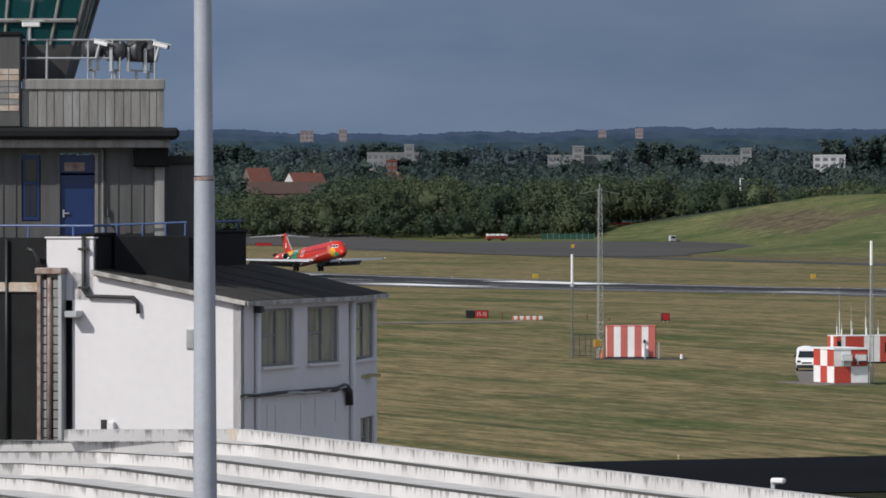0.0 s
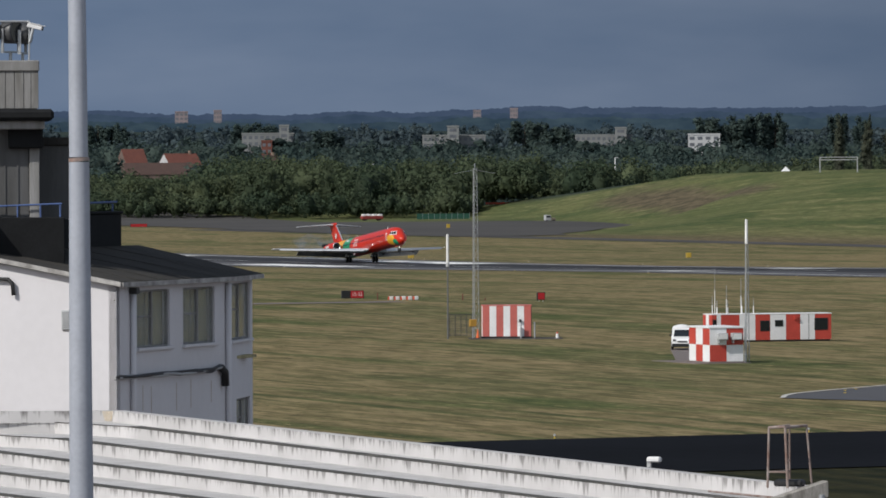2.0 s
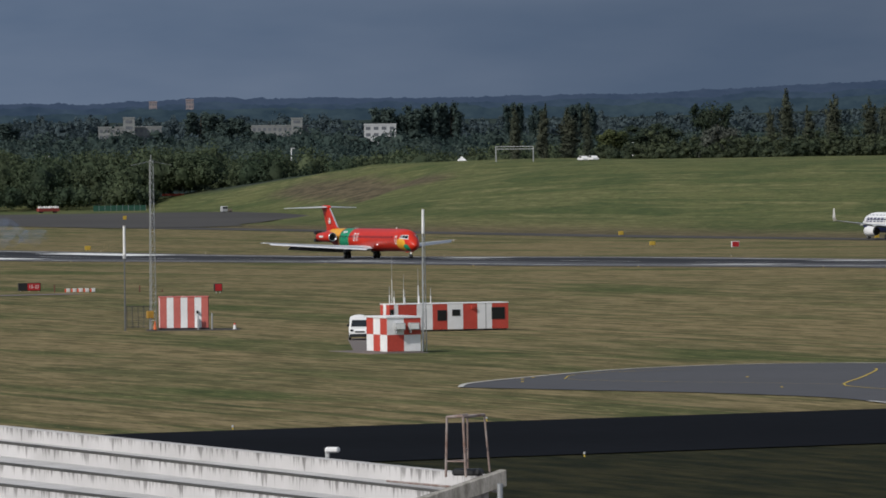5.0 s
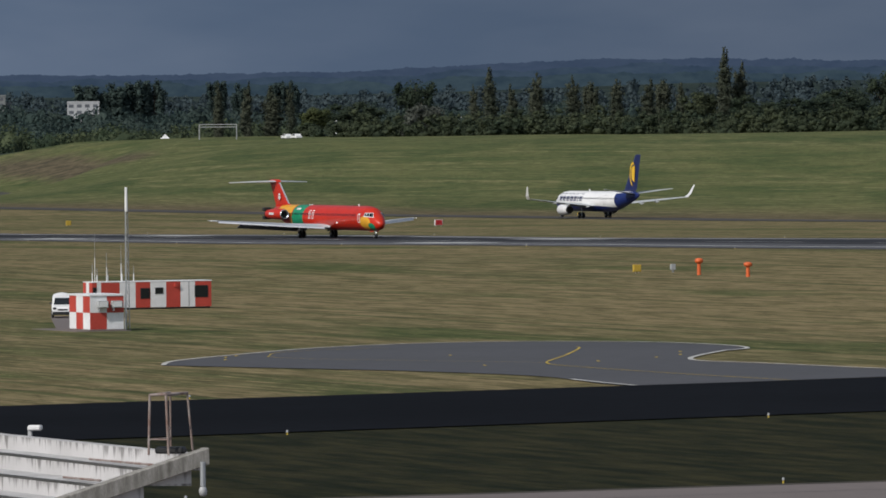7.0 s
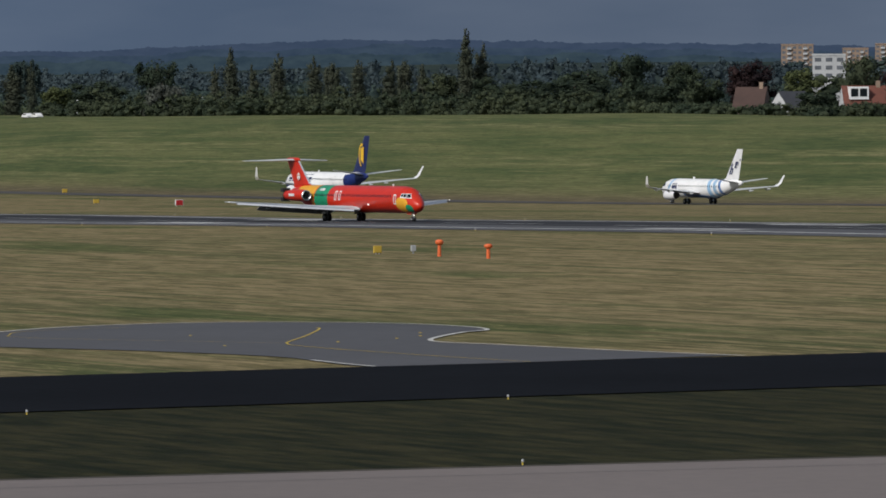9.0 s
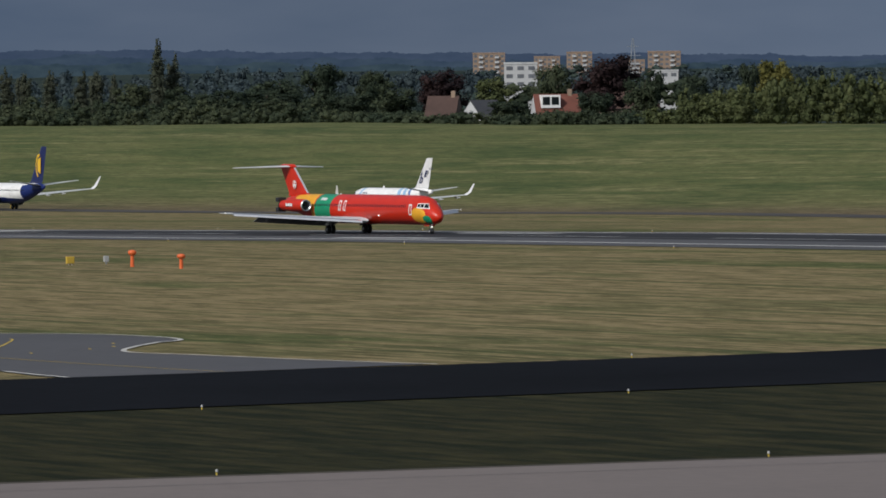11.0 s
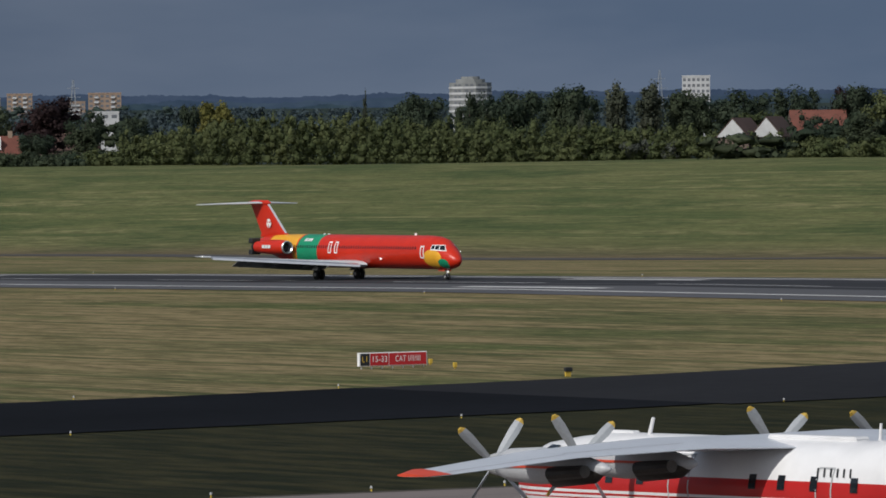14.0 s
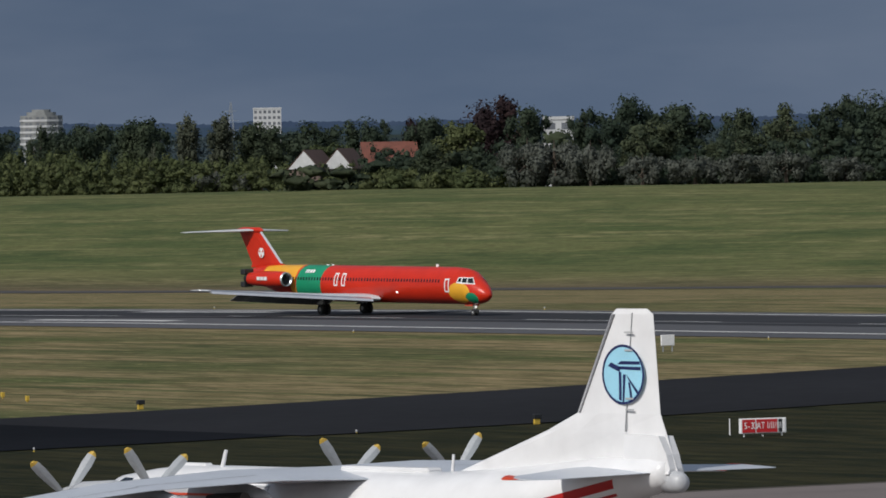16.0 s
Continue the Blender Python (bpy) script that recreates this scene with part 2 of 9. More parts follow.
    shaded_c = mix(span(swath2, 0.38, 0.62), (0.0095, 0.0125, 0.0042), (0.031, 0.029, 0.0115))
    c = mix(sepc.outputs[1], c, shaded_c)
    soil = mix(span(swath2, 0.4, 0.6), (0.058, 0.046, 0.032), (0.12, 0.096, 0.062))
    c = mix(sepc.outputs[2], c, soil)
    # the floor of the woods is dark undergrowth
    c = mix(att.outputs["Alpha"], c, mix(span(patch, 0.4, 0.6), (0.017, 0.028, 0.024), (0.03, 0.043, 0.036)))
    mul = n.new("ShaderNodeMix")
    mul.data_type, mul.blend_type = "RGBA", "MULTIPLY"
    mul.inputs[0].default_value = 0.7
    l.new(c, mul.inputs[6])
    g2 = n.new("ShaderNodeMapRange")
    g2.inputs["From Min"].default_value, g2.inputs["From Max"].default_value = 0.3, 0.7
    g2.inputs["To Min"].default_value, g2.inputs["To Max"].default_value = 0.6, 1.2
    l.new(tuft, g2.inputs["Value"])
    g3 = n.new("ShaderNodeMapRange")
    g3.inputs["From Min"].default_value, g3.inputs["From Max"].default_value = 0.3, 0.7
    g3.inputs["To Min"].default_value, g3.inputs["To Max"].default_value = 0.42, 1.62
    l.new(blade, g3.inputs["Value"])
    both = n.new("ShaderNodeMath")
    both.operation = "MULTIPLY"
    l.new(g2.outputs[0], both.inputs[0])
    l.new(g3.outputs[0], both.inputs[1])
    l.new(both.outputs[0], mul.inputs[7])
    l.new(mul.outputs[2], b.inputs["Base Color"])
    bp = n.new("ShaderNodeBump")
    bp.inputs["Strength"].default_value, bp.inputs["Distance"].default_value = 0.6, 0.3
    l.new(tuft, bp.inputs["Height"])
    l.new(bp.outputs[0], b.inputs["Normal"])
    return m


def build_ground():
    us = np.unique(np.concatenate([np.linspace(-5400, -2400, 40), np.linspace(-2400, -200, 331), np.linspace(-200, 900, 40)]))
    vs = np.unique(np.concatenate([np.linspace(-1500, 100, 24), np.linspace(100, 620, 131), np.linspace(620, 780, 41), np.linspace(780, 1600, 60), np.linspace(1600, 4700, 30)]))
    U, V = np.meshgrid(us, vs, indexing="ij")
    Z = level(U, V)
    X, Y = HU.x * U + NV.x * V, HU.y * U + NV.y * V
    nu, nv = U.shape
    idx = np.arange(nu * nv).reshape(nu, nv)
    quads = np.stack([idx[:-1, :-1], idx[1:, :-1], idx[1:, 1:], idx[:-1, 1:]], -1).reshape(-1, 4)
    me = bpy.data.meshes.new("ground")
    me.from_pydata(np.stack([X, Y, Z], -1).reshape(-1, 3).tolist(), [], quads.tolist())
    me.materials.append(grass_material())
    bank = ease(618, 665, V)
    # mask of the strip whose grass colour carries the painted cloud shade
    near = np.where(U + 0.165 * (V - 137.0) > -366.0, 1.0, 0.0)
    line = np.interp(U, (-2180, -2066, -1990, -1900), (781, 764, 750, 730))
    soil = ease(0.0, 0.35, np.exp(-((U + 2035) / 145.0) ** 4 - ((V - line) / 8.0) ** 2) - 0.3 + 0.12 * np.sin(U / 23.0) * np.cos(V / 7.0)) * 0.9
    worn = 0.55 * ease(600, 612, V) * (1 - ease(628, 650, V))
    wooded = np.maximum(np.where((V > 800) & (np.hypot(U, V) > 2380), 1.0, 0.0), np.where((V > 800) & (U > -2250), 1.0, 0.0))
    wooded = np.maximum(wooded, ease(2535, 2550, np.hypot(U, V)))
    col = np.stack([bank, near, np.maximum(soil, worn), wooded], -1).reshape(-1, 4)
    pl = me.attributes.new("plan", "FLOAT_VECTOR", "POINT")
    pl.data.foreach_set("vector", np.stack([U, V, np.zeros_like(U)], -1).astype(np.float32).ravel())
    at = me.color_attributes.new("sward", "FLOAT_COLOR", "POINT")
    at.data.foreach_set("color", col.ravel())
    me.shade_smooth()
    return tagged(new("ground", me), "mown airfield grass in dry and green swaths, rising to a bank", "grass", kind="structure")


build_ground()


def strip(name, u0, u1, v0, v1, lift, mat, parent=None, du=20.0, dv=8.0, skew=0.0):
    """A surface laid on the ground between those lines of the plan."""
    us = np.linspace(u0, u1, max(2, int(abs(u1 - u0) / du) + 1))
    vs = np.linspace(v0, v1, max(2, int(abs(v1 - v0) / dv) + 1))
    U, V = np.meshgrid(us, vs, indexing="ij")
    U = U + skew * (V - 137.0)
    Z = level(U, V) + lift
    pts = np.stack([HU.x * U + NV.x * V, HU.y * U + NV.y * V, Z], -1).reshape(-1, 3)
    idx = np.arange(U.size).reshape(U.shape)
    q = np.stack([idx[:-1, :-1], idx[1:, :-1], idx[1:, 1:], idx[:-1, 1:]], -1).reshape(-1, 4)
    return link_mesh(name, pts, q, mat, parent, smooth=True)


OLD_ASPHALT = material("old_asphalt", (0.07, 0.066, 0.062), 0.9, vary=0.2, scale=0.02, detail=6, fine=30, spec=0.2)
RUNWAY_V, LANDING_V = 407.5, 416.0
runway = tagged(strip("runway", -2150, -120, RUNWAY_V - 31, RUNWAY_V + 29, 0.05, ASPHALT), "grey asphalt runway with worn white markings", "runway", kind="structure")
# worn asphalt, darkened by a lighter step of the painted cloud shade
WORN_SHADED_ASPHALT = material("worn_shaded_asphalt", (0.017, 0.0175, 0.02), 0.95, vary=0.3, scale=0.03, detail=6, fine=20, spec=0.1)
taxiway_end = tagged(strip("taxiway_end", -422.5, -378, 258, 378, 0.06, WORN_SHADED_ASPHALT), "worn grey asphalt end of the taxiway by the runway, cloud shade painted in", "taxiway", kind="structure")
taxiway = tagged(strip("taxiway", -403, -359.5, 90, 258, 0.06, SHADED_ASPHALT, skew=-0.165), "asphalt taxiway between the apron and the runway, dark cloud shade painted in", "taxiway", kind="structure")
tagged(strip("taxiway_parallel", -2000, -100, 591, 608, 0.05, OLD_ASPHALT), "grey asphalt taxiway below the grass bank", "taxiway", kind="structure")
apron = tagged(strip("apron", -296, 250, -300, 700, 0.05, CONCRETE), "pale concrete apron", "apron", kind="structure")
# ---- aircraft ----
def wheels(parent, x, y, z, r, w, gap, n=2):
    for k in range(n):
        yy = y + (k - (n - 1) / 2) * gap
        bm = bmesh.new()
        prof = ((0.35, -0.5), (0.8, -0.5), (0.97, -0.36), (1, -0.15), (1, 0.15), (0.97, 0.36), (0.8, 0.5), (0.35, 0.5))
        loft(bm, [[(x + r * a * math.cos(t), yy + b * w, z + r * a * math.sin(t)) for t in (2 * math.pi * i / 20 for i in range(20))] for a, b in prof])
        part("wheel", bm, RUBBER, parent)
        bm = bmesh.new()
        tube(bm, (x, yy - w * 0.54, z), (x, yy + w * 0.54, z), r * 0.36, n=12)
        part("hub", bm, GREY_PAINT, parent)


class Body:
    """A fuselage of stations (distance behind the nose, middle height, half width, half height)."""

    def __init__(self, keys, nose_x):
        self.k = np.array(keys, float)
        self.nose = nose_x

    def at(self, d):
        return [float(np.interp(d, self.k[:, 0], self.k[:, j])) for j in (1, 2, 3)]

    def mesh(self, name, mat, parent, n=32, steps=90):
        d0, d1 = self.k[0, 0], self.k[-1, 0]
        ds = np.unique(np.concatenate([self.k[:, 0], np.linspace(d0, d1, steps)]))
        bm = bmesh.new()
        hull(bm, [(self.nose - d, *self.at(d)) for d in ds], n)
        return part(name, bm, mat, parent, smooth=True)

    def skin(self, d, z, side, off=0.02):
        zc, hy, hz = self.at(d)
        s = max(-1.0, min(1.0, (z - zc) / max(hz, 1e-6)))
        c = math.sqrt(max(0.0, 1 - s * s))
        return Vector((self.nose - d, side * (hy + off) * c, zc + (hz + off) * s))

    def patch(self, bm, corners, side, off=0.02, n=4):
        """A thin panel on the skin between four corners (d, z)."""
        (a, b, c, e) = [np.array(q, float) for q in corners]
        grid = [[bm.verts.new(self.skin(*((a * (1 - s) + b * s) * (1 - t) + (e * (1 - s) + c * s) * t), side, off)) for s in np.linspace(0, 1, n)] for t in np.linspace(0, 1, n)]
        for i in range(n - 1):
            for j in range(n - 1):
                bm.faces.new((grid[i][j], grid[i][j + 1], grid[i + 1][j + 1], grid[i + 1][j]))

    def rect(self, bm, d0, d1, z0, z1, side, off=0.02, n=4):
        self.patch(bm, ((d0, z0), (d1, z0), (d1, z1), (d0, z1)), side, off, n)

    def outline(self, bm, d0, d1, z0, z1, w, side, off=0.02):
        self.rect(bm, d0, d1, z1 - w, z1, side, off)
        self.rect(bm, d0, d1, z0, z0 + w, side, off)
        self.rect(bm, d0, d0 + w, z0 + w, z1 - w, side, off)
        self.rect(bm, d1 - w, d1, z0 + w, z1 - w, side, off)

    def window_row(self, parent, d0, d1, pitch, z, w, h, mat=None):
        for side in (-1, 1):
            bm = bmesh.new()
            for d in np.arange(d0, d1, pitch):
                self.rect(bm, d - w / 2, d + w / 2, z - h / 2, z + h / 2, side, 0.015, 3)
            tagged(part("window_row", bm, mat or DARK_GLASS, parent), kind="stuff")


def skin_material(name, base, zones, rough=0.32):
    """Glossy aircraft paint. zones, later ones on top: colour and a mask of ("x", from, to), ("z", from, to) and ("ball", x, z, rx, rz) that must all hold;
    x and z run in the aircraft's own space. A slope may follow: ("x", from, to, lean)."""
    m, n, l = nodes_of(name)
    b = n["Principled BSDF"]
    b.inputs["Roughness"].default_value = rough
    b.inputs["Coat Weight"].default_value = 0.1
    b.inputs["Specular IOR Level"].default_value = 0.32
    t = n.new("ShaderNodeTexCoord")
    s = n.new("ShaderNodeSeparateXYZ")
    l.new(t.outputs["Object"], s.inputs[0])

    def mth(op, a, c=None):
        k = n.new("ShaderNodeMath")
        k.operation = op
        for i, q in enumerate((a, c)):
            if q is None:
                continue
            if isinstance(q, (int, float)):
                k.inputs[i].default_value = q
            else:
                l.new(q, k.inputs[i])
        return k.outputs[0]

    grime = n.new("ShaderNodeTexNoise")
    grime.inputs["Scale"].default_value, grime.inputs["Detail"].default_value = 0.7, 6.0
    l.new(t.outputs["Object"], grime.inputs["Vector"])
    col = None
    for color, tests in [(base, ())] + list(zones):
        mask = None
        for q in tests:
            if q[0] in "xz":
                v = s.outputs["X" if q[0] == "x" else "Z"]
                if len(q) > 3:
                    v = mth("ADD", v, mth("MULTIPLY", s.outputs["Z" if q[0] == "x" else "X"], q[3]))
                k = mth("MULTIPLY", mth("GREATER_THAN", v, q[1]), mth("LESS_THAN", v, q[2]))
            else:
                dx = mth("DIVIDE", mth("SUBTRACT", s.outputs["X"], q[1]), q[3])
                dz = mth("DIVIDE", mth("SUBTRACT", s.outputs["Z"], q[2]), q[4])
                k = mth("LESS_THAN", mth("ADD", mth("MULTIPLY", dx, dx), mth("MULTIPLY", dz, dz)), 1.0)
            mask = k if mask is None else mth("MULTIPLY", mask, k)
        if col is None:
            r = n.new("ShaderNodeRGB")
            r.outputs[0].default_value = (*color, 1)
            col = r.outputs[0]
        else:
            x = n.new("ShaderNodeMix")
            x.data_type = "RGBA"
            l.new(mask, x.inputs[0])
            l.new(col, x.inputs[6])
            x.inputs[7].default_value = (*color, 1)
            col = x.outputs[2]
    mul = n.new("ShaderNodeMix")
    mul.data_type, mul.blend_type = "RGBA", "MULTIPLY"
    mul.inputs[0].default_value = 0.35
    l.new(col, mul.inputs[6])
    g2 = n.new("ShaderNodeMapRange")
    g2.inputs["From Min"].default_value, g2.inputs["From Max"].default_value = 0.3, 0.7
    g2.inputs["To Min"].default_value, g2.inputs["To Max"].default_value = 0.65, 1.05
    l.new(grime.outputs["Fac"], g2.inputs["Value"])
    l.new(g2.outputs[0], mul.inputs[7])
    l.new(mul.outputs[2], b.inputs["Base Color"])
    return m


def lettering(body, parent, runs, z0, z1, mat, sides=(-1, 1), lean=0.0, name="lettering"):
    """Plain bars in place of writing on the skin: runs of (from, to)."""
    for side in sides:
        bm = bmesh.new()
        for d0, d1 in runs:
            body.patch(bm, ((d0, z0), (d1, z0), (d1 + lean, z1), (d0 + lean, z1)), side, 0.025, 3)
        part(name, bm, mat, parent)


def disc(bm, c, r, axis_y, n=24, squash=1.0):
    """A flat disc in the xz plane at c, facing along y."""
    ring = [bm.verts.new((c[0] + r * squash * math.cos(t), c[1], c[2] + r * math.sin(t))) for t in (2 * math.pi * i / n for i in range(n))]
    bm.faces.new(ring if axis_y > 0 else ring[::-1])


RED_SKIN = (0.52, 0.024, 0.008)
WING_GREY = material("wing_grey", (0.5, 0.52, 0.54), 0.4, vary=0.1, scale=0.6)
WING_DARK = material("flap_grey", (0.16, 0.165, 0.17), 0.5, vary=0.15, scale=0.8)
WHITE_SKIN = skin_material("white_aircraft_paint", (0.7, 0.7, 0.71), ())
NAVY = material("navy_paint", (0.012, 0.02, 0.09), 0.35, vary=0.1)
EXHAUST = material("burnt_metal", (0.06, 0.055, 0.05), 0.5, 0.7, vary=0.3)
LAMP_ON = bpy.data.materials.new("landing_light")
LAMP_ON.use_nodes = True
LAMP_ON.node_tree.nodes["Principled BSDF"].inputs["Emission Color"].default_value = (1, 0.97, 0.9, 1)
LAMP_ON.node_tree.nodes["Principled BSDF"].inputs["Emission Strength"].default_value = 0.9


def engine_pod(parent, x0, x1, y, z, r, skin, lip=ALUMINIUM, name="engine"):
    """A nacelle from its intake x0 back to x1."""
    n = 24
    L = x0 - x1
    prof = ((0, 0.86), (0.04, 0.97), (0.15, 1.05), (0.45, 1.06), (0.75, 0.92), (0.9, 0.8))
    bm = bmesh.new()
    loft(bm, [[(x0 - f * L, y + g * r * math.cos(t), z + g * r * math.sin(t)) for t in (2 * math.pi * i / n for i in range(n))] for f, g in prof], close=False)
    pod = part(name, bm, skin, parent, smooth=True)
    bm = bmesh.new()
    loft(bm, [[(x0 + a, y + g * r * math.cos(t), z + g * r * math.sin(t)) for t in (2 * math.pi * i / n for i in range(n))] for a, g in ((-0.02 * L, 0.94), (0.06, 0.88), (0.06, 0.8), (-0.1 * L, 0.76))], close=False)
    part("intake_lip", bm, lip, pod, "polished metal lip", smooth=True)
    bm = bmesh.new()
    tube(bm, (x0 - 0.1 * L, y, z), (x0 - 0.3 * L, y, z), 0.77 * r, n=n)
    tube(bm, (x0 + 0.0 * L, y, z), (x0 - 0.1 * L, y, z), 0.02 * r, 0.25 * r, n=12)
    part("fan", bm, BLACK_PAINT, pod)
    bm = bmesh.new()
    tube(bm, (x0 - 0.86 * L, y, z), (x1, y, z), 0.8 * r, 0.6 * r, n=n)
    part("exhaust", bm, EXHAUST, pod)
    return pod


def build_red_jet():
    """The landing twin jet, its engines at the tail."""
    NX = 24.6
    jet = empty("airliner", pose(0, 0, 0), "red twin-jet airliner with green and yellow bands, landing on the runway", "airplane")
    body = Body(((0, 2.3, 0.03, 0.03), (0.12, 2.31, 0.3, 0.3), (0.4, 2.34, 0.55, 0.56), (0.9, 2.45, 0.86, 0.9), (1.6, 2.62, 1.14, 1.2), (2.2, 2.78, 1.32, 1.42), (2.9, 2.98, 1.47, 1.66),
                 (4.0, 3.1, 1.6, 1.76), (5.5, 3.15, 1.67, 1.8), (30.5, 3.15, 1.67, 1.8), (33, 3.24, 1.56, 1.7), (35.5, 3.42, 1.32, 1.48), (38, 3.68, 0.98, 1.12), (40, 3.9, 0.62, 0.74), (41.3, 4.02, 0.3, 0.4), (41.6, 4.04, 0.1, 0.15)), NX)
    yel, grn = (0.72, 0.36, 0.03), (0.012, 0.24, 0.12)
    skin = skin_material("red_livery", RED_SKIN, (
        (yel, (("x", NX - 37.6, NX - 31.0), ("z", 3.2, 9))),
        (yel, (("x", NX - 31.9, NX - 31.0),)),
        (grn, (("x", NX - 31.2, NX - 26.9, -0.12),)),
        (yel, (("ball", NX - 3.3, 2.5, 1.5, 1.0),)),
        (grn, (("ball", NX - 1.7, 2.0, 0.72, 0.52),)),
    ))
    body.mesh("fuselage", skin, jet)
    body.window_row(jet, 6.3, 32.5, 0.483, 3.62, 0.22, 0.3)
    for side in (-1, 1):
        for d0, d1, z0, z1, nm in ((4.6, 5.3, 2.55, 3.85, "door"), (22.2, 22.85, 2.95, 4.2, "overwing_exit"), (23.5, 24.15, 2.95, 4.2, "overwing_exit")):
            bm = bmesh.new()
            body.outline(bm, d0, d1, z0, z1, 0.14, side, 0.03)
            part(nm, bm, WHITE_PAINT, jet, "white outlined door")
        bm = bmesh.new()
        body.patch(bm, ((1.35, 3.3), (3.5, 3.42), (3.4, 3.98), (2.0, 3.96)), side, 0.03)
        shield = part("windscreen_surround", bm, WHITE_PAINT, jet)
        for q in (((1.5, 3.38), (2.15, 3.44), (2.3, 3.88), (1.95, 3.88)), ((2.24, 3.46), (2.78, 3.5), (2.8, 3.9), (2.38, 3.9)), ((2.87, 3.52), (3.36, 3.54), (3.28, 3.9), (2.9, 3.9))):
            bm = bmesh.new()
            body.patch(bm, q, side, 0.045)
            part("windscreen_pane", bm, DARK_GLASS, shield)
    lettering(body, jet, ((28.0, 28.35), (28.45, 28.8), (28.95, 29.2), (29.3, 29.55)), 4.2, 4.5, WHITE_PAINT, name="registration")
    # wing: swept, with flaps and slats run out
    for side in (1, -1):
        bm = bmesh.new()
        foil(bm, [(NX - 16.6, side * 1.3, 1.75, 7.4, 0.5), (NX - 19.4, side * 6.0, 2.05, 5.2, 0.3), (NX - 25.6, side * 15.9, 2.75, 2.3, 0.12), (NX - 26.3, side * 16.43, 2.8, 1.4, 0.05)])
        wing = part("wing", bm, WING_GREY, jet, smooth=False)
        for y0, y1, x0, x1, z0, z1 in ((1.8, 6.0, 23.9, 24.52, 1.7, 1.93), (6.02, 11.6, 24.52, 26.25, 1.93, 2.32)):
            bm = bmesh.new()
            loft(bm, [[(NX - xx, side * yy, zz + 0.06), (NX - xx - 1.5, side * yy, zz - 0.62), (NX - xx - 1.55, side * yy, zz - 0.68), (NX - xx, side * yy, zz - 0.1)] for yy, xx, zz in ((y0, x0, z0), (y1, x1, z1))])
            part("flap", bm, WING_DARK, wing, "dark extended flap")
        bm = bmesh.new()
        loft(bm, [[(NX - xx + 0.5, side * yy, zz - 0.26), (NX - xx + 0.34, side * yy, zz - 0.02), (NX - xx - 0.2, side * yy, zz + 0.13), (NX - xx + 0.1, side * yy, zz - 0.2)] for yy, xx, zz in ((2.2, 17.0, 1.8), (6.0, 19.4, 2.05), (15.6, 25.4, 2.73))])
        part("slat", bm, ALUMINIUM, wing, "polished leading edge slat")
        for yy in (4.2, 7.6, 10.4):
            bm = bmesh.new()
            xx = np.interp(yy, (1.3, 15.9), (22.5, 26.8))
            hull(bm, [(NX - xx, 1.6, 0.02, 0.02), (NX - xx - 0.8, 1.5, 0.14, 0.2), (NX - xx - 2.2, 1.3, 0.14, 0.22), (NX - xx - 3.2, 1.05, 0.03, 0.04)], 8)
            bmesh.ops.translate(bm, vec=(0, side * yy, np.interp(yy, (1.3, 15.9), (0, 0.8))), verts=bm.verts)
            part("flap_fairing", bm, WING_DARK, wing)
        bm = bmesh.new()
        bmesh.ops.create_icosphere(bm, subdivisions=1, radius=0.07, matrix=pose(NX - 25.9, side * 16.4, 2.82))
        part("wing_light", bm, LAMP_ON, wing)
        # tailplane on top of the fin
        bm = bmesh.new()
        foil(bm, [(NX - 40.2, 0, 8.32, 3.6, 0.2), (NX - 43.4, side * 6.12, 8.2, 1.5, 0.07)])
        part("tailplane", bm, WING_GREY, jet, smooth=False)
        # engine
        skin_e = skin
        pod = engine_pod(jet, NX - 30.9, NX - 37.9, side * 2.72, 3.55, 0.77, skin_material("red_nacelle", RED_SKIN, ()), name="engine")
        bm = bmesh.new()
        box(bm, NX - 36.2, NX - 32.2, side * 1.3 - 0.5, side * 1.3 + 0.5, 3.45, 3.72, 0.05)
        part("pylon", bm, skin_e, pod)
        for k in range(3):
            bm = bmesh.new()
            box(bm, NX - 34.9 + k * 0.62, NX - 34.4 + k * 0.62, side * (2.72 + 0.865) - 0.02, side * (2.72 + 0.865) + 0.02, 3.45, 3.8)
            part("nacelle_bar", bm, WHITE_PAINT, pod)
        # clamshell reversers at the rear of the nacelle
        for up in (-1, 1):
            bm = bmesh.new()
            box(bm, NX - 38.3, NX - 37.6, side * 2.72 - 0.6, side * 2.72 + 0.6, 3.62 + up * 0.62 - 0.28, 3.62 + up * 0.62 + 0.28, 0.08)
            part("reverser_door", bm, BLACK_PAINT, pod)
        # main gear
        gear = new("main_gear")
        gear.parent = jet
        bm = bmesh.new()
        tube(bm, (0, side * 2.54, 0.62), (-0.1, side * 2.54, 2.0), 0.13)
        tube(bm, (0, side * 2.2, 0.66), (0, side * 2.88, 0.66), 0.09)
        tube(bm, (0, side * 2.5, 0.9), (0.2, side * 1.3, 1.7), 0.07)
        part("strut", bm, WING_GREY, gear)
        bm = bmesh.new()
        box(bm, -0.5, 0.5, side * 3.05 - 0.03, side * 3.05 + 0.03, 1.15, 1.9)
        part("gear_door", bm, WHITE_PAINT, gear)
        wheels(gear, 0, side * 2.54, 0.66, 0.56, 0.4, 0.62)
        bm = bmesh.new()
        c = body.skin(13.4, 2.45, side, 0.03)
        bmesh.ops.create_icosphere(bm, subdivisions=1, radius=0.12, matrix=Matrix.Translation(c))
        part("fuselage_light", bm, LAMP_ON, jet)
    # fin with a white leading edge
    bm = bmesh.new()
    foil(bm, [(NX - 33.6, 0, 4.6, 7.6, 0.12), (NX - 35.7, 0, 5.05, 5.3, 0.28), (NX - 39.5, 0, 8.34, 3.8, 0.18)], axis="z")
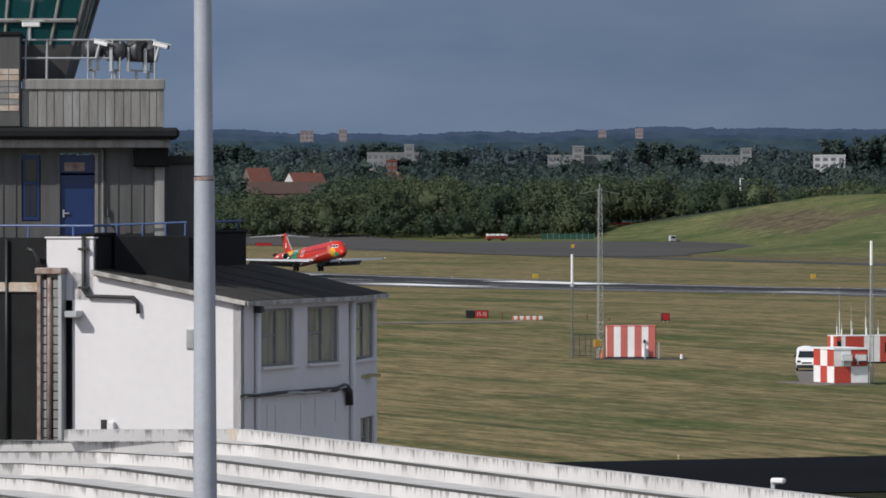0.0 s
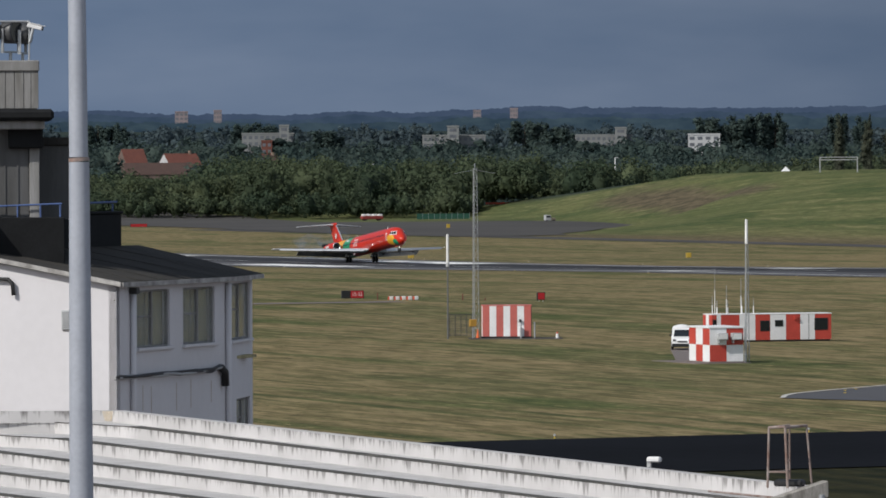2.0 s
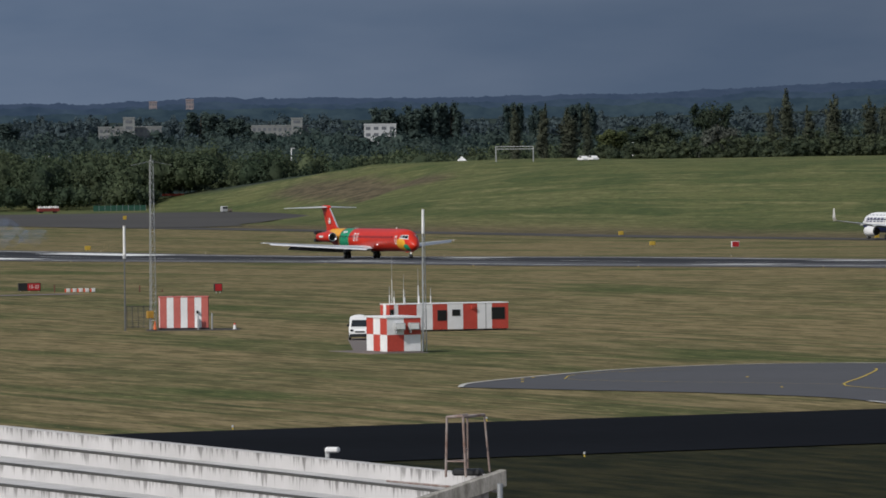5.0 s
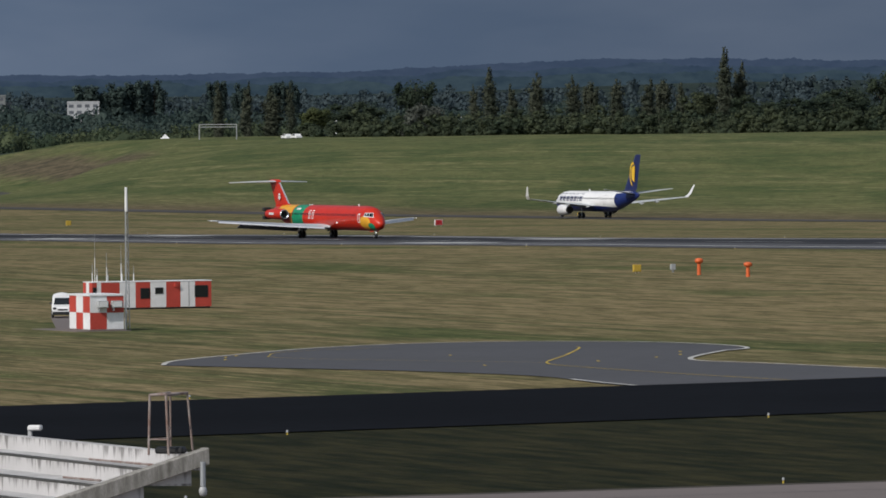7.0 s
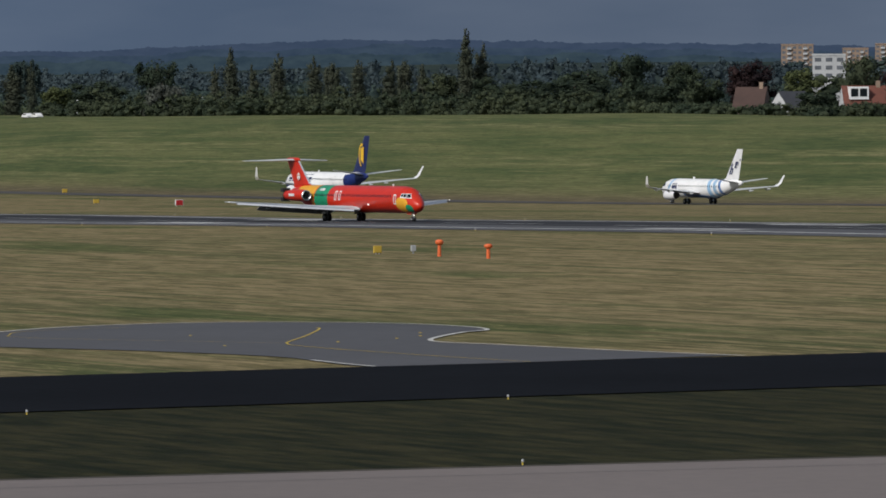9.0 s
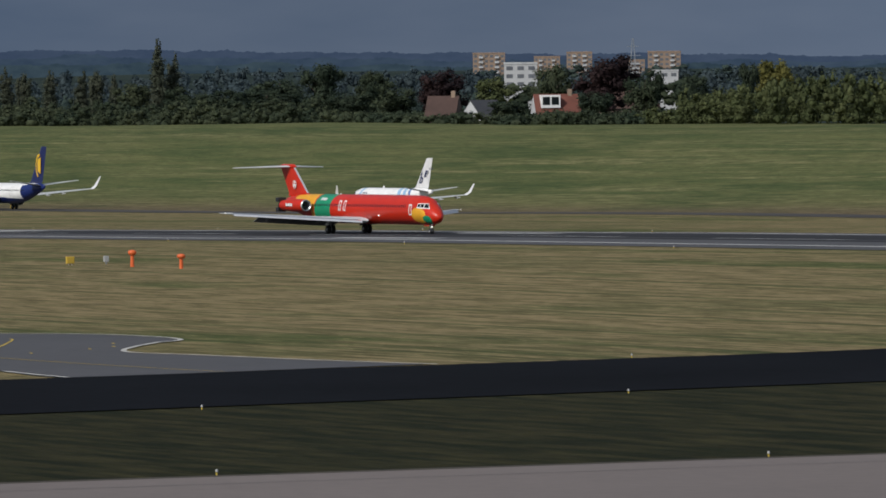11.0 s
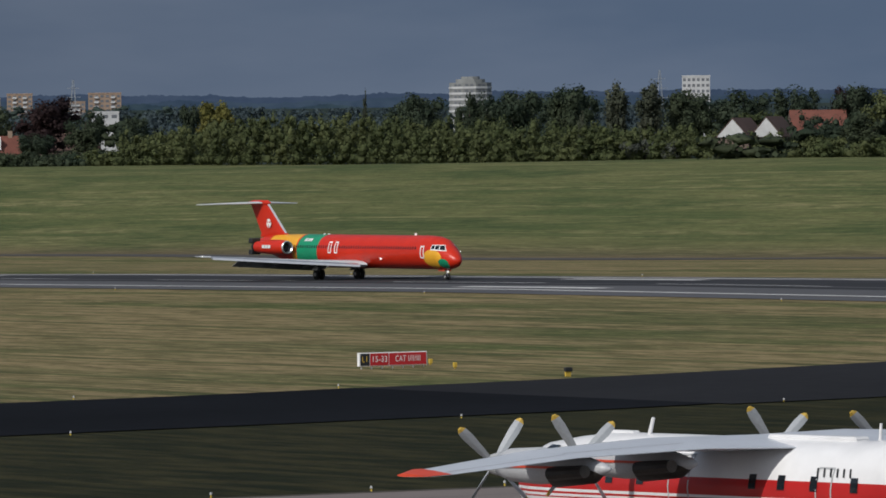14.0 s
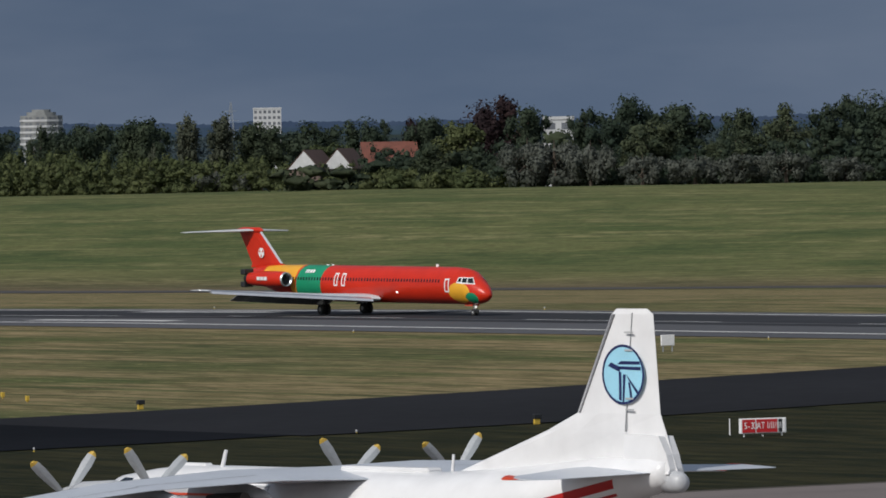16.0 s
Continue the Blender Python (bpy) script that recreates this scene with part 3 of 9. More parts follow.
    fin = part("fin", bm, skin_material("red_fin", RED_SKIN, ()), jet)
    bm = bmesh.new()
    for k0, k1 in ((0, 1),):
        loft(bm, [[(x + 0.1, 0, z), (x - 0.2, 0.12, z), (x - 0.2, -0.12, z)] for x, z in ((NX - 35.6, 5.05), (NX - 39.5, 8.4))])
    part("fin_leading_edge", bm, ALUMINIUM, fin, "bare metal leading edge")
    for side in (-1, 1):
        bm = bmesh.new()
        disc(bm, (NX - 38.95, side * 0.29, 6.1), 0.5, side)
        badge = part("badge", bm, WHITE_PAINT, fin, "round white badge")
        bm = bmesh.new()
        for a0 in (0.5, 2.6, 4.7):
            vs = [bm.verts.new((NX - 38.95 + r * math.cos(a0 + q), side * 0.305, 6.1 + r * math.sin(a0 + q))) for r, q in ((0.08, 0), (0.45, -0.35), (0.45, 0.35))]
            bm.faces.new(vs)
        part("badge_mark", bm, RED_PAINT, badge)
    bm = bmesh.new()
    hull(bm, [(NX - 38.9, 8.34, 0.02, 0.02), (NX - 39.6, 8.37, 0.25, 0.28), (NX - 42.6, 8.39, 0.22, 0.26), (NX - 44.0, 8.39, 0.02, 0.02)], 12)
    part("fin_fairing", bm, skin_material("red_fairing", RED_SKIN, ()), fin, smooth=True)
    ng = new("nose_gear")
    ng.parent = jet
    bm = bmesh.new()
    tube(bm, (NX - 2.55, 0, 0.6), (NX - 2.75, 0, 1.7), 0.08)
    tube(bm, (NX - 2.55, -0.25, 0.6), (NX - 2.55, 0.25, 0.6), 0.05)
    part("strut", bm, STEEL, ng)
    wheels(ng, NX - 2.55, 0, 0.6, 0.34, 0.18, 0.38)
    for side in (-1, 1):
        bm = bmesh.new()
        box(bm, NX - 3.6, NX - 2.4, side * 0.42 - 0.02, side * 0.42 + 0.02, 1.2, 1.7)
        part("gear_door", bm, RED_PAINT, ng)
    bm = bmesh.new()
    bmesh.ops.create_icosphere(bm, subdivisions=1, radius=0.13, matrix=pose(NX - 2.4, 0, 1.12))
    part("taxi_light", bm, LAMP_ON, ng)
    for d in (8.7, 26.6, 27.5):
        bm = bmesh.new()
        box(bm, NX - d - 0.25, NX - d + 0.15, -0.03, 0.03, 4.88, 5.2 if d < 20 else 5.03)
        part("aerial", bm, WHITE_PAINT, jet)
    return jet


def build_taxi_jet(kind):
    """A low-winged twin jet on the taxiway; its engines hang under the wings."""
    big = kind == "navy"
    if big:
        jet = empty("airliner", pose(0, 0, 0), "white and navy blue twin-jet airliner with winglets, taxiing below the bank", "airplane")
        NX, R, H2, zc, L = 17.4, 1.88, 2.0, 3.25, 38.0
        blue = (0.012, 0.025, 0.13)
        skin = skin_material("navy_livery", (0.8, 0.8, 0.8), ((blue, (("z", -5, 2.55, -0.03),)), (blue, (("x", -30, -12.5), ("z", -5, 3.8, 0.08))),), 0.3)
        keys = ((0, 2.75, 0.03, 0.03), (0.3, 2.78, 0.5, 0.5), (1.2, 2.9, 1.0, 1.05), (2.6, 3.1, 1.5, 1.6), (4.2, 3.2, 1.78, 1.9), (6, zc, R, H2), (25, zc, R, H2), (29, zc + 0.25, 1.7, 1.78), (33, zc + 0.75, 1.15, 1.28), (36.5, zc + 1.2, 0.55, 0.75), (L, zc + 1.35, 0.15, 0.3))
        wing = [(NX - 13.2, 1.2, 2.35, 7.6, 0.5), (NX - 16.0, 5.6, 2.7, 4.9, 0.3), (NX - 22.6, 16.9, 3.9, 1.7, 0.1)]
        winglet = [(NX - 22.6, 16.9, 3.9, 1.7, 0.08), (NX - 23.4, 17.4, 4.5, 1.3, 0.06), (NX - 24.9, 17.9, 6.3, 0.6, 0.03)]
        eng = (NX - 12.0, NX - 16.6, 4.83, 1.45, 0.98)
        tail = [(NX - 33.6, 0.5, 4.9, 3.6, 0.2), (NX - 37.2, 7.15, 5.75, 1.4, 0.06)]
        fin = [(NX - 29.6, 0, 4.9, 6.5, 0.1), (NX - 31.6, 0, 5.6, 5.4, 0.26), (NX - 36.6, 0, 12.4, 2.3, 0.12)]
        fin_mat, base, track, wr = NAVY, 15.6, 5.72, 0.56
        winrow, wl_mat, ewh = (5.6, 31.5, 0.508, 3.85, 0.23, 0.32), WHITE_SKIN, WHITE_SKIN
    else:
        jet = empty("airliner", pose(0, 0, 0), "small white twin-jet airliner with pale blue bands, standing on the taxiway", "airplane")
        NX, R, H2, zc, L = 14.2, 1.5, 1.68, 2.75, 30.2
        pale, mid = (0.28, 0.46, 0.66), (0.1, 0.2, 0.42)
        skin = skin_material("white_blue_livery", (0.8, 0.8, 0.8), ((mid, (("z", -5, 1.75, -0.05), ("x", -40, 4))), (pale, (("x", -7.6, -6.4, -0.3),)), (pale, (("x", -9.4, -8.4, -0.3),)), (mid, (("x", -11.0, -10.2, -0.3),)), (pale, (("x", 10.2, 11.0, 0.5), ("z", 2, 5)))), 0.3)
        keys = ((0, 2.3, 0.03, 0.03), (0.3, 2.33, 0.42, 0.42), (1.1, 2.45, 0.85, 0.9), (2.4, 2.62, 1.25, 1.38), (4, 2.72, 1.45, 1.62), (5.5, zc, R, H2), (20, zc, R, H2), (24, zc + 0.3, 1.25, 1.36), (27.5, zc + 0.8, 0.75, 0.86), (L, zc + 1.1, 0.2, 0.3))
        wing = [(NX - 10.6, 1.0, 1.95, 6.0, 0.42), (NX - 13.0, 4.7, 2.25, 3.9, 0.24), (NX - 18.2, 12.6, 3.05, 1.5, 0.09)]
        winglet = [(NX - 18.2, 12.6, 3.05, 1.5, 0.07), (NX - 18.9, 13.2, 3.6, 1.1, 0.05), (NX - 20.0, 13.6, 5.0, 0.5, 0.03)]
        eng = (NX - 9.4, NX - 13.6, 4.2, 1.35, 0.78)
        tail = [(NX - 26.6, 0.4, 3.9, 2.9, 0.16), (NX - 29.4, 5.0, 4.6, 1.2, 0.05)]
        fin = [(NX - 22.2, 0, 4.0, 6.3, 0.1), (NX - 24.2, 0, 4.7, 4.8, 0.22), (NX - 28.4, 0, 9.75, 2.1, 0.1)]
        fin_mat, base, track, wr = WHITE_SKIN, 10.8, 5.2, 0.5
        winrow, wl_mat, ewh = (4.8, 24.0, 0.787, 3.15, 0.25, 0.34), WHITE_SKIN, WHITE_SKIN
    body = Body(keys, NX)
    body.mesh("fuselage", skin, jet)
    body.window_row(jet, *winrow)
    for side in (1, -1):
        bm = bmesh.new()
        foil(bm, [(x, side * y, z, c, t) for x, y, z, c, t in wing])
        w = part("wing", bm, WING_GREY, jet)
        bm = bmesh.new()
        foil(bm, [(x, side * y, z, c, t) for x, y, z, c, t in winglet])
        part("winglet", bm, wl_mat, w, "upturned white winglet")
        bm = bmesh.new()
        foil(bm, [(x, side * y, z, c, t) for x, y, z, c, t in tail])
        part("tailplane", bm, WING_GREY, jet)
        pod = engine_pod(jet, eng[0], eng[1], side * eng[2], eng[3] + 0.2, eng[4], ewh)
        bm = bmesh.new()
        box(bm, eng[1] - 0.5, eng[0] - 1.0, side * eng[2] - 0.18, side * eng[2] + 0.18, eng[3] + 0.9, eng[3] + 1.35, 0.05)
        part("pylon", bm, ewh, pod)
        for k, yy in enumerate((3.2, 8.0, 11.0)):
            bm = bmesh.new()
            f = yy / 17.0 * (1 if big else 1.3)
            xx = np.interp(yy, (wing[0][1], wing[2][1]), (wing[0][0] - wing[0][3], wing[2][0] - wing[2][3]))
            hull(bm, [(xx + 1.6, 0, 0.02, 0.02), (xx + 0.6, -0.05, 0.13, 0.2), (xx - 0.9, 0, 0.02, 0.03)], 8)
            bmesh.ops.translate(bm, vec=(0, side * yy, np.interp(yy, (wing[0][1], wing[2][1]), (wing[0][2], wing[2][2])) - 0.25), verts=bm.verts)
            part("flap_fairing", bm, WING_GREY, w)
        gear = new("main_gear")
        gear.parent = jet
        bm = bmesh.new()
        tube(bm, (0, side * track / 2, wr), (0, side * track / 2, 2.2), 0.13)
        part("strut", bm, STEEL, gear)
        wheels(gear, 0, side * track / 2, wr, wr, 0.4, 0.8)
        bm = bmesh.new()
        body.patch(bm, ((1.7, zc + 0.25), (3.2, zc + 0.3), (3.0, zc + 0.85), (2.2, zc + 0.8)), side, 0.03)
        part("windscreen", bm, DARK_GLASS, jet)
        for d0 in (4.3, L - 12.5 if big else 22.3):
            bm = bmesh.new()
            body.outline(bm, d0, d0 + 0.85, zc - 0.5, zc + 1.25, 0.05, side, 0.02)
            part("door", bm, GREY_PAINT, jet)
    bm = bmesh.new()
    foil(bm, fin, axis="z")
    f = part("fin", bm, fin_mat, jet)
    if big:
        for side in (-1, 1):
            bm = bmesh.new()
            ring = [((2.0 + 0.0) * math.cos(t), 2.35 * math.sin(t)) for t in np.linspace(-1.3, 1.9, 14)]
            inner = [(1.25 * math.cos(t) + 0.25, 1.8 * math.sin(t)) for t in np.linspace(-1.3, 1.9, 14)]
            for i in range(13):
                q = (ring[i], ring[i + 1], inner[i + 1], inner[i])
                bm.faces.new([bm.verts.new((NX - 36.0 + a * 0.75 + 0.0, side * 0.3, 8.6 + b)) for a, b in q])
            part("fin_mark", bm, YELLOW_PAINT, f, "curved yellow mark")
            bm = bmesh.new()
            q = ((-0.4, -1.6), (0.9, -0.9), (0.9, 1.3), (-0.6, 1.7))
            bm.faces.new([bm.verts.new((NX - 36.2 + a, side * 0.29, 8.6 + b)) for a, b in q])
            part("fin_mark", bm, YELLOW_PAINT, f, "curved yellow mark")
        lettering(body, jet, [(4.6 + 1.72 * i, 4.6 + 1.72 * i + w) for i, w in enumerate((1.3, 1.2, 1.25, 1.3, 1.25, 0.45))] + [(14.1, 15.3)], 3.35, 4.75, NAVY, lean=0.15)
    else:
        for side in (-1, 1):
            for a0, a1, b0, b1 in ((0.0, 0.34, -1.3, 1.3), (0.34, 1.0, -1.3, -1.0), (0.34, 1.0, -0.2, 0.1), (0.8, 1.1, -1.0, -0.2), (1.4, 1.72, 0.2, 1.7), (1.72, 2.3, 1.4, 1.7), (1.72, 2.3, 0.8, 1.05), (1.72, 2.3, 0.2, 0.45), (2.05, 2.35, 1.05, 1.4), (2.7, 3.05, 1.9, 2.3)):
                bm = bmesh.new()
                bm.faces.new([bm.verts.new((NX - 26.0 - (a - 0.2) * 0.95 - (b + 1.3) * 0.42, side * 0.27, 6.3 + b * 0.75)) for a, b in ((a0, b0), (a1, b0), (a1, b1), (a0, b1))])
                part("fin_lettering", bm, NAVY, f)
        lettering(body, jet, [(6.2, 7.1), (7.3, 8.0)], 2.3, 3.6, NAVY)
    ng = new("nose_gear")
    ng.parent = jet
    bm = bmesh.new()
    tube(bm, (base, 0, 0.35), (base, 0, 1.7), 0.1)
    part("strut", bm, STEEL, ng)
    wheels(ng, base, 0, 0.35, 0.35, 0.2, 0.4)
    bm = bmesh.new()
    box(bm, 2.0, 2.6, -0.03, 0.03, zc + H2 - 0.02, zc + H2 + 0.35)
    part("aerial", bm, WHITE_PAINT, jet)
    return jet


def build_turboprop():
    """The white four-engined freighter parked on the apron, its tail towards the camera. x runs from the tail end to the nose."""
    L = 33.1
    ob = empty("turboprop_freighter", pose(89.6, 249.5, ground_z(89.6, 249.5) + 0.07, 0, 0, 115.0), "white four-engine turboprop freighter with red cheat lines, parked on the apron", "airplane")
    body = Body(((0.0, 2.9, 0.4, 0.4), (0.6, 3.0, 0.95, 1.0), (1.8, 3.15, 1.5, 1.55), (3.5, 3.15, 1.85, 1.8), (5.5, 3.2, 2.0, 1.95), (20, 3.2, 2.0, 1.95), (23, 3.62, 1.92, 1.72), (26, 4.25, 1.66, 1.36), (29, 4.92, 1.2, 0.98), (31.3, 5.28, 0.72, 0.68), (32.0, 5.36, 0.55, 0.52)), L)
    red, navy = (0.42, 0.02, 0.02), (0.02, 0.03, 0.1)
    skin = skin_material("white_red_livery", (0.72, 0.72, 0.73), (
        ((0.55, 0.56, 0.57), (("z", -2, 2.35, 0.1), ("x", -2, 11))),
        (red, (("z", 3.0, 3.66), ("x", 10.0, L))), (red, (("z", 2.8, 2.89), ("x", 10.0, L))), (red, (("z", 2.64, 2.7), ("x", 10.0, L))),
        (red, (("z", 5.52, 5.86, 0.235), ("x", 3.2, 10.0))), (red, (("z", 5.24, 5.34, 0.235), ("x", 3.2, 10.0))), ((0.55, 0.56, 0.57), (("z", -2, 2.35),))), 0.3)
    body.mesh("fuselage", skin, ob)
    for side in (-1, 1):
        for d in (7.2, 9.0, 15.4, 17.0, 18.8, 21.0):
            bm = bmesh.new()
            body.rect(bm, d - 0.2, d + 0.2, 3.3, 3.85, side, 0.02)
            part("window", bm, DARK_GLASS, ob)
        for d0, d1, z0, z1 in ((10.6, 11.8, 2.6, 4.5), (18.9, 19.8, 2.9, 4.2)):
            bm = bmesh.new()
            body.outline(bm, d0, d1, z0, z1, 0.07, side, 0.02)
            part("door", bm, GREY_PAINT, ob)
        bm = bmesh.new()
        body.patch(bm, ((1.7, 3.9), (3.4, 3.9), (3.3, 4.6), (2.5, 4.6)), side, 0.03)
        part("cockpit_window", bm, DARK_GLASS, ob)
        lettering(body, ob, [(18.9 + 0.36 * i, 19.0 + 0.36 * i) for i in range(6)], 3.84, 4.16, BLACK_PAINT, sides=(side,), lean=-0.1, name="registration")
        # high wing, drooping outboard
        bm = bmesh.new()
        foil(bm, [(L - 11.6, side * 0.0, 4.82, 5.4, 0.4), (L - 11.65, side * 4.9, 4.94, 4.7, 0.33), (L - 12.5, side * 11.0, 4.8, 3.5, 0.23), (L - 14.2, side * 17.5, 4.44, 2.3, 0.12), (L - 14.7, side * 18.4, 4.38, 1.6, 0.06)])
        wing = part("wing", bm, WING_SKIN, ob)
        bm = bmesh.new()
        foil(bm, [(L - 14.05, side * 17.5, 4.46, 2.45, 0.15), (L - 14.6, side * 18.45, 4.4, 1.7, 0.08)])
        part("wing_tip", bm, RED_PAINT, wing, "red painted wing tip")
        for f0, y0, y1 in ((0.7, 5.0, 10.9), (0.76, 11.0, 17.3), (0.12, 1.2, 17.2)):
            seam = []
            for yy in np.linspace(y0, y1, 8):
                xl, ch = np.interp(yy, (0, 4.9, 11, 17.5), (L - 11.6, L - 11.65, L - 12.5, L - 14.2)), np.interp(yy, (0, 4.9, 11, 17.5), (5.4, 4.7, 3.5, 2.3))
                zl, th = np.interp(yy, (0, 4.9, 11, 17.5), (4.82, 4.94, 4.8, 4.44)), np.interp(yy, (0, 4.9, 11, 17.5), (0.4, 0.33, 0.23, 0.12))
                zt = zl + th * np.interp(f0, [q[0] for q in FOIL[:6]], [q[1] for q in FOIL[:6]]) + 0.006
                seam.append([(xl - f0 * ch, side * yy, zt), (xl - f0 * ch - 0.05, side * yy, zt - 0.002)])
            vs = [q for pair in seam for q in pair]
            link_mesh("wing_seam", vs, [(2 * k, 2 * k + 1, 2 * k + 3, 2 * k + 2) for k in range(7)], WING_DARK, wing)
        for yy, zz, xf in ((4.95, 4.38, 9.5), (9.9, 4.38, 10.3)):
            x0 = L - xf
            bm = bmesh.new()
            hull(bm, [(x0, zz, 0.42, 0.45), (x0 - 0.6, zz, 0.58, 0.62), (x0 - 2.2, zz, 0.62, 0.7), (x0 - 4.3, zz - 0.02, 0.54, 0.56), (x0 - 5.8, zz - 0.02, 0.24, 0.22), (x0 - 6.2, zz - 0.02, 0.05, 0.05)], 18)
            bmesh.ops.translate(bm, vec=(0, side * yy, 0), verts=bm.verts)
            nac = part("nacelle", bm, NACELLE, wing, smooth=True)
            bm = bmesh.new()
            for s2 in (-1, 1):
                box(bm, x0 - 4.4, x0 - 0.5, side * yy + s2 * 0.615 - 0.025, side * yy + s2 * 0.615 + 0.025, zz - 0.06, zz + 0.03, 0.0)
            part("red_stripe", bm, RED_PAINT, nac)
            bm = bmesh.new()
            hull(bm, [(x0 - 2.6, zz - 0.42, 0.1, 0.1), (x0 - 3.2, zz - 0.42, 0.48, 0.36), (x0 - 5.2, zz - 0.25, 0.42, 0.34), (x0 - 6.0, zz, 0.1, 0.1)], 14)
            bmesh.ops.translate(bm, vec=(0, side * yy, 0), verts=bm.verts)
            part("exhaust_fairing", bm, EXHAUST, nac, "sooty dark exhaust fairing", smooth=True)
            bm = bmesh.new()
            tube(bm, (x0 - 3.4, side * yy + side * 0.5, zz - 0.25), (x0 - 5.6, side * yy + side * 0.75, zz - 0.1), 0.28, 0.24, 12)
            part("exhaust", bm, EXHAUST, nac)
            prop = new("propeller")
            prop.parent = ob
            bm = bmesh.new()
            hull(bm, [(x0 + 1.25, zz, 0.02, 0.02), (x0 + 0.95, zz, 0.22, 0.22), (x0 + 0.5, zz, 0.38, 0.38), (x0, zz, 0.44, 0.46)], 16)
            bmesh.ops.translate(bm, vec=(0, side * yy, 0), verts=bm.verts)
            part("spinner", bm, GREY_PAINT, prop, smooth=True)
            for k in range(4):
                m = Matrix.Translation((x0 + 0.5, side * yy, zz)) @ Matrix.Rotation(radians((40 if yy > 6 else 52) + 90 * k), 4, "X")
                for r0, r1, c0, c1, mat, nm in ((0.35, 1.98, 0.12, 0.18, BLADE, "blade"), (1.98, 2.14, 0.18, 0.08, TIP_YELLOW, "blade_tip")):
                    bm = bmesh.new()
                    rings = []
                    for f in np.linspace(0, 1, 5):
                        r = r0 + (r1 - r0) * f
                        c = (c0 + (c1 - c0) * f) * (1.25 if nm == "blade" and 0.2 < f < 0.9 else 1.0)
                        tw = radians(62 - 30 * r / 2.25)
                        dx, dy = math.sin(tw) * c, math.cos(tw) * c
                        rings.append([m @ Vector(q) for q in ((dx, dy, r), (0.04, -0.03, r), (-dx, -dy, r), (-0.04, 0.03, r))])
                    loft(bm, rings)
                    part(nm, bm, mat, prop)
        bm = bmesh.new()
        foil(bm, [(L - 27.2, side * 0.6, 5.35, 4.3, 0.2), (L - 29.2, side * 5.7, 5.3, 2.3, 0.1), (L - 29.6, side * 6.1, 5.3, 1.6, 0.05)])
        tp = part("tailplane", bm, WING_SKIN, ob)
        bm = bmesh.new()
        foil(bm, [(L - 29.0, side * 5.6, 5.31, 1.2, 0.12), (L - 29.45, side * 6.12, 5.31, 0.9, 0.07)])
        part("tip", bm, RED_PAINT, tp, "red painted tip")
        bm = bmesh.new()
        hull(bm, [(L - 11.6, 1.5, 0.1, 0.1), (L - 12.8, 1.4, 0.75, 0.75), (L - 18.5, 1.4, 0.75, 0.75), (L - 20.5, 1.6, 0.1, 0.1)], 14)
        bmesh.ops.translate(bm, vec=(0, side * 1.9, 0), verts=bm.verts)
        bay = part("gear_fairing", bm, NACELLE, ob, smooth=True)
        wheels(bay, L - 14.6, side * 2.3, 0.52, 0.52, 0.35, 0.6)
        wheels(bay, L - 16.0, side * 2.3, 0.52, 0.52, 0.35, 0.6)
    bm = bmesh.new()
    foil(bm, [(L - 20.2, 0, 5.0, 12.2, 0.1), (L - 25.4, 0, 6.75, 6.3, 0.2), (L - 27.1, 0, 7.45, 4.3, 0.22), (L - 28.95, 0, 11.05, 2.15, 0.12), (L - 29.2, 0, 11.25, 1.6, 0.05)], axis="z")
    fin = part("fin", bm, WHITE_SKIN, ob)
    bm = bmesh.new()
    for x0, z0, x1, z1 in ((L - 29.75, 6.8, L - 30.1, 11.1),):
        loft(bm, [[(x0, 0.22, z0), (x0 - 0.035, 0.235, z0), (x0 - 0.035, -0.235, z0), (x0, -0.22, z0)], [(x1, 0.13, z1), (x1 - 0.035, 0.14, z1), (x1 - 0.035, -0.14, z1), (x1, -0.13, z1)]])
    part("rudder_gap", bm, GREY_PAINT, fin)
    boot = []
    for x0, z0 in ((L - 27.1, 7.45), (L - 28.95, 11.05)):
        boot.append([(x0 + 0.03, 0, z0), (x0 - 0.28, 0.17, z0), (x0 - 0.28, -0.17, z0)])
    bm = bmesh.new()
    loft(bm, boot)
    part("de_icing_boot", bm, material("boot_grey", (0.2, 0.2, 0.21), 0.6), fin, "grey rubber de-icing boot")
    for z0 in (7.6, 8.0, 9.75, 10.4):
        bm = bmesh.new()
        for sd in (-1, 1):
            box(bm, L - 30.25, L - 29.85, sd * 0.24 - 0.02, sd * 0.24 + 0.02, z0 - 0.03, z0 + 0.03)
        part("rudder_hinge", bm, GREY_PAINT, fin)
    for side in (-1, 1):
        y = side * 0.215
        bm = bmesh.new()
        disc(bm, (L - 29.72, y, 8.87), 1.06, side, 32)
        badge = part("badge", bm, PALE_BLUE, fin, "pale blue round badge with navy figure")
        bm = bmesh.new()
        for i in range(32):
            t0, t1 = 2 * math.pi * i / 32, 2 * math.pi * (i + 1) / 32
            bm.faces.new([bm.verts.new((L - 29.72 + r * math.cos(t), y + side * 0.012, 8.87 + r * math.sin(t))) for r, t in ((1.0, t0), (1.09, t0), (1.09, t1), (1.0, t1))])
        part("badge_ring", bm, NAVY, badge)
        bm = bmesh.new()
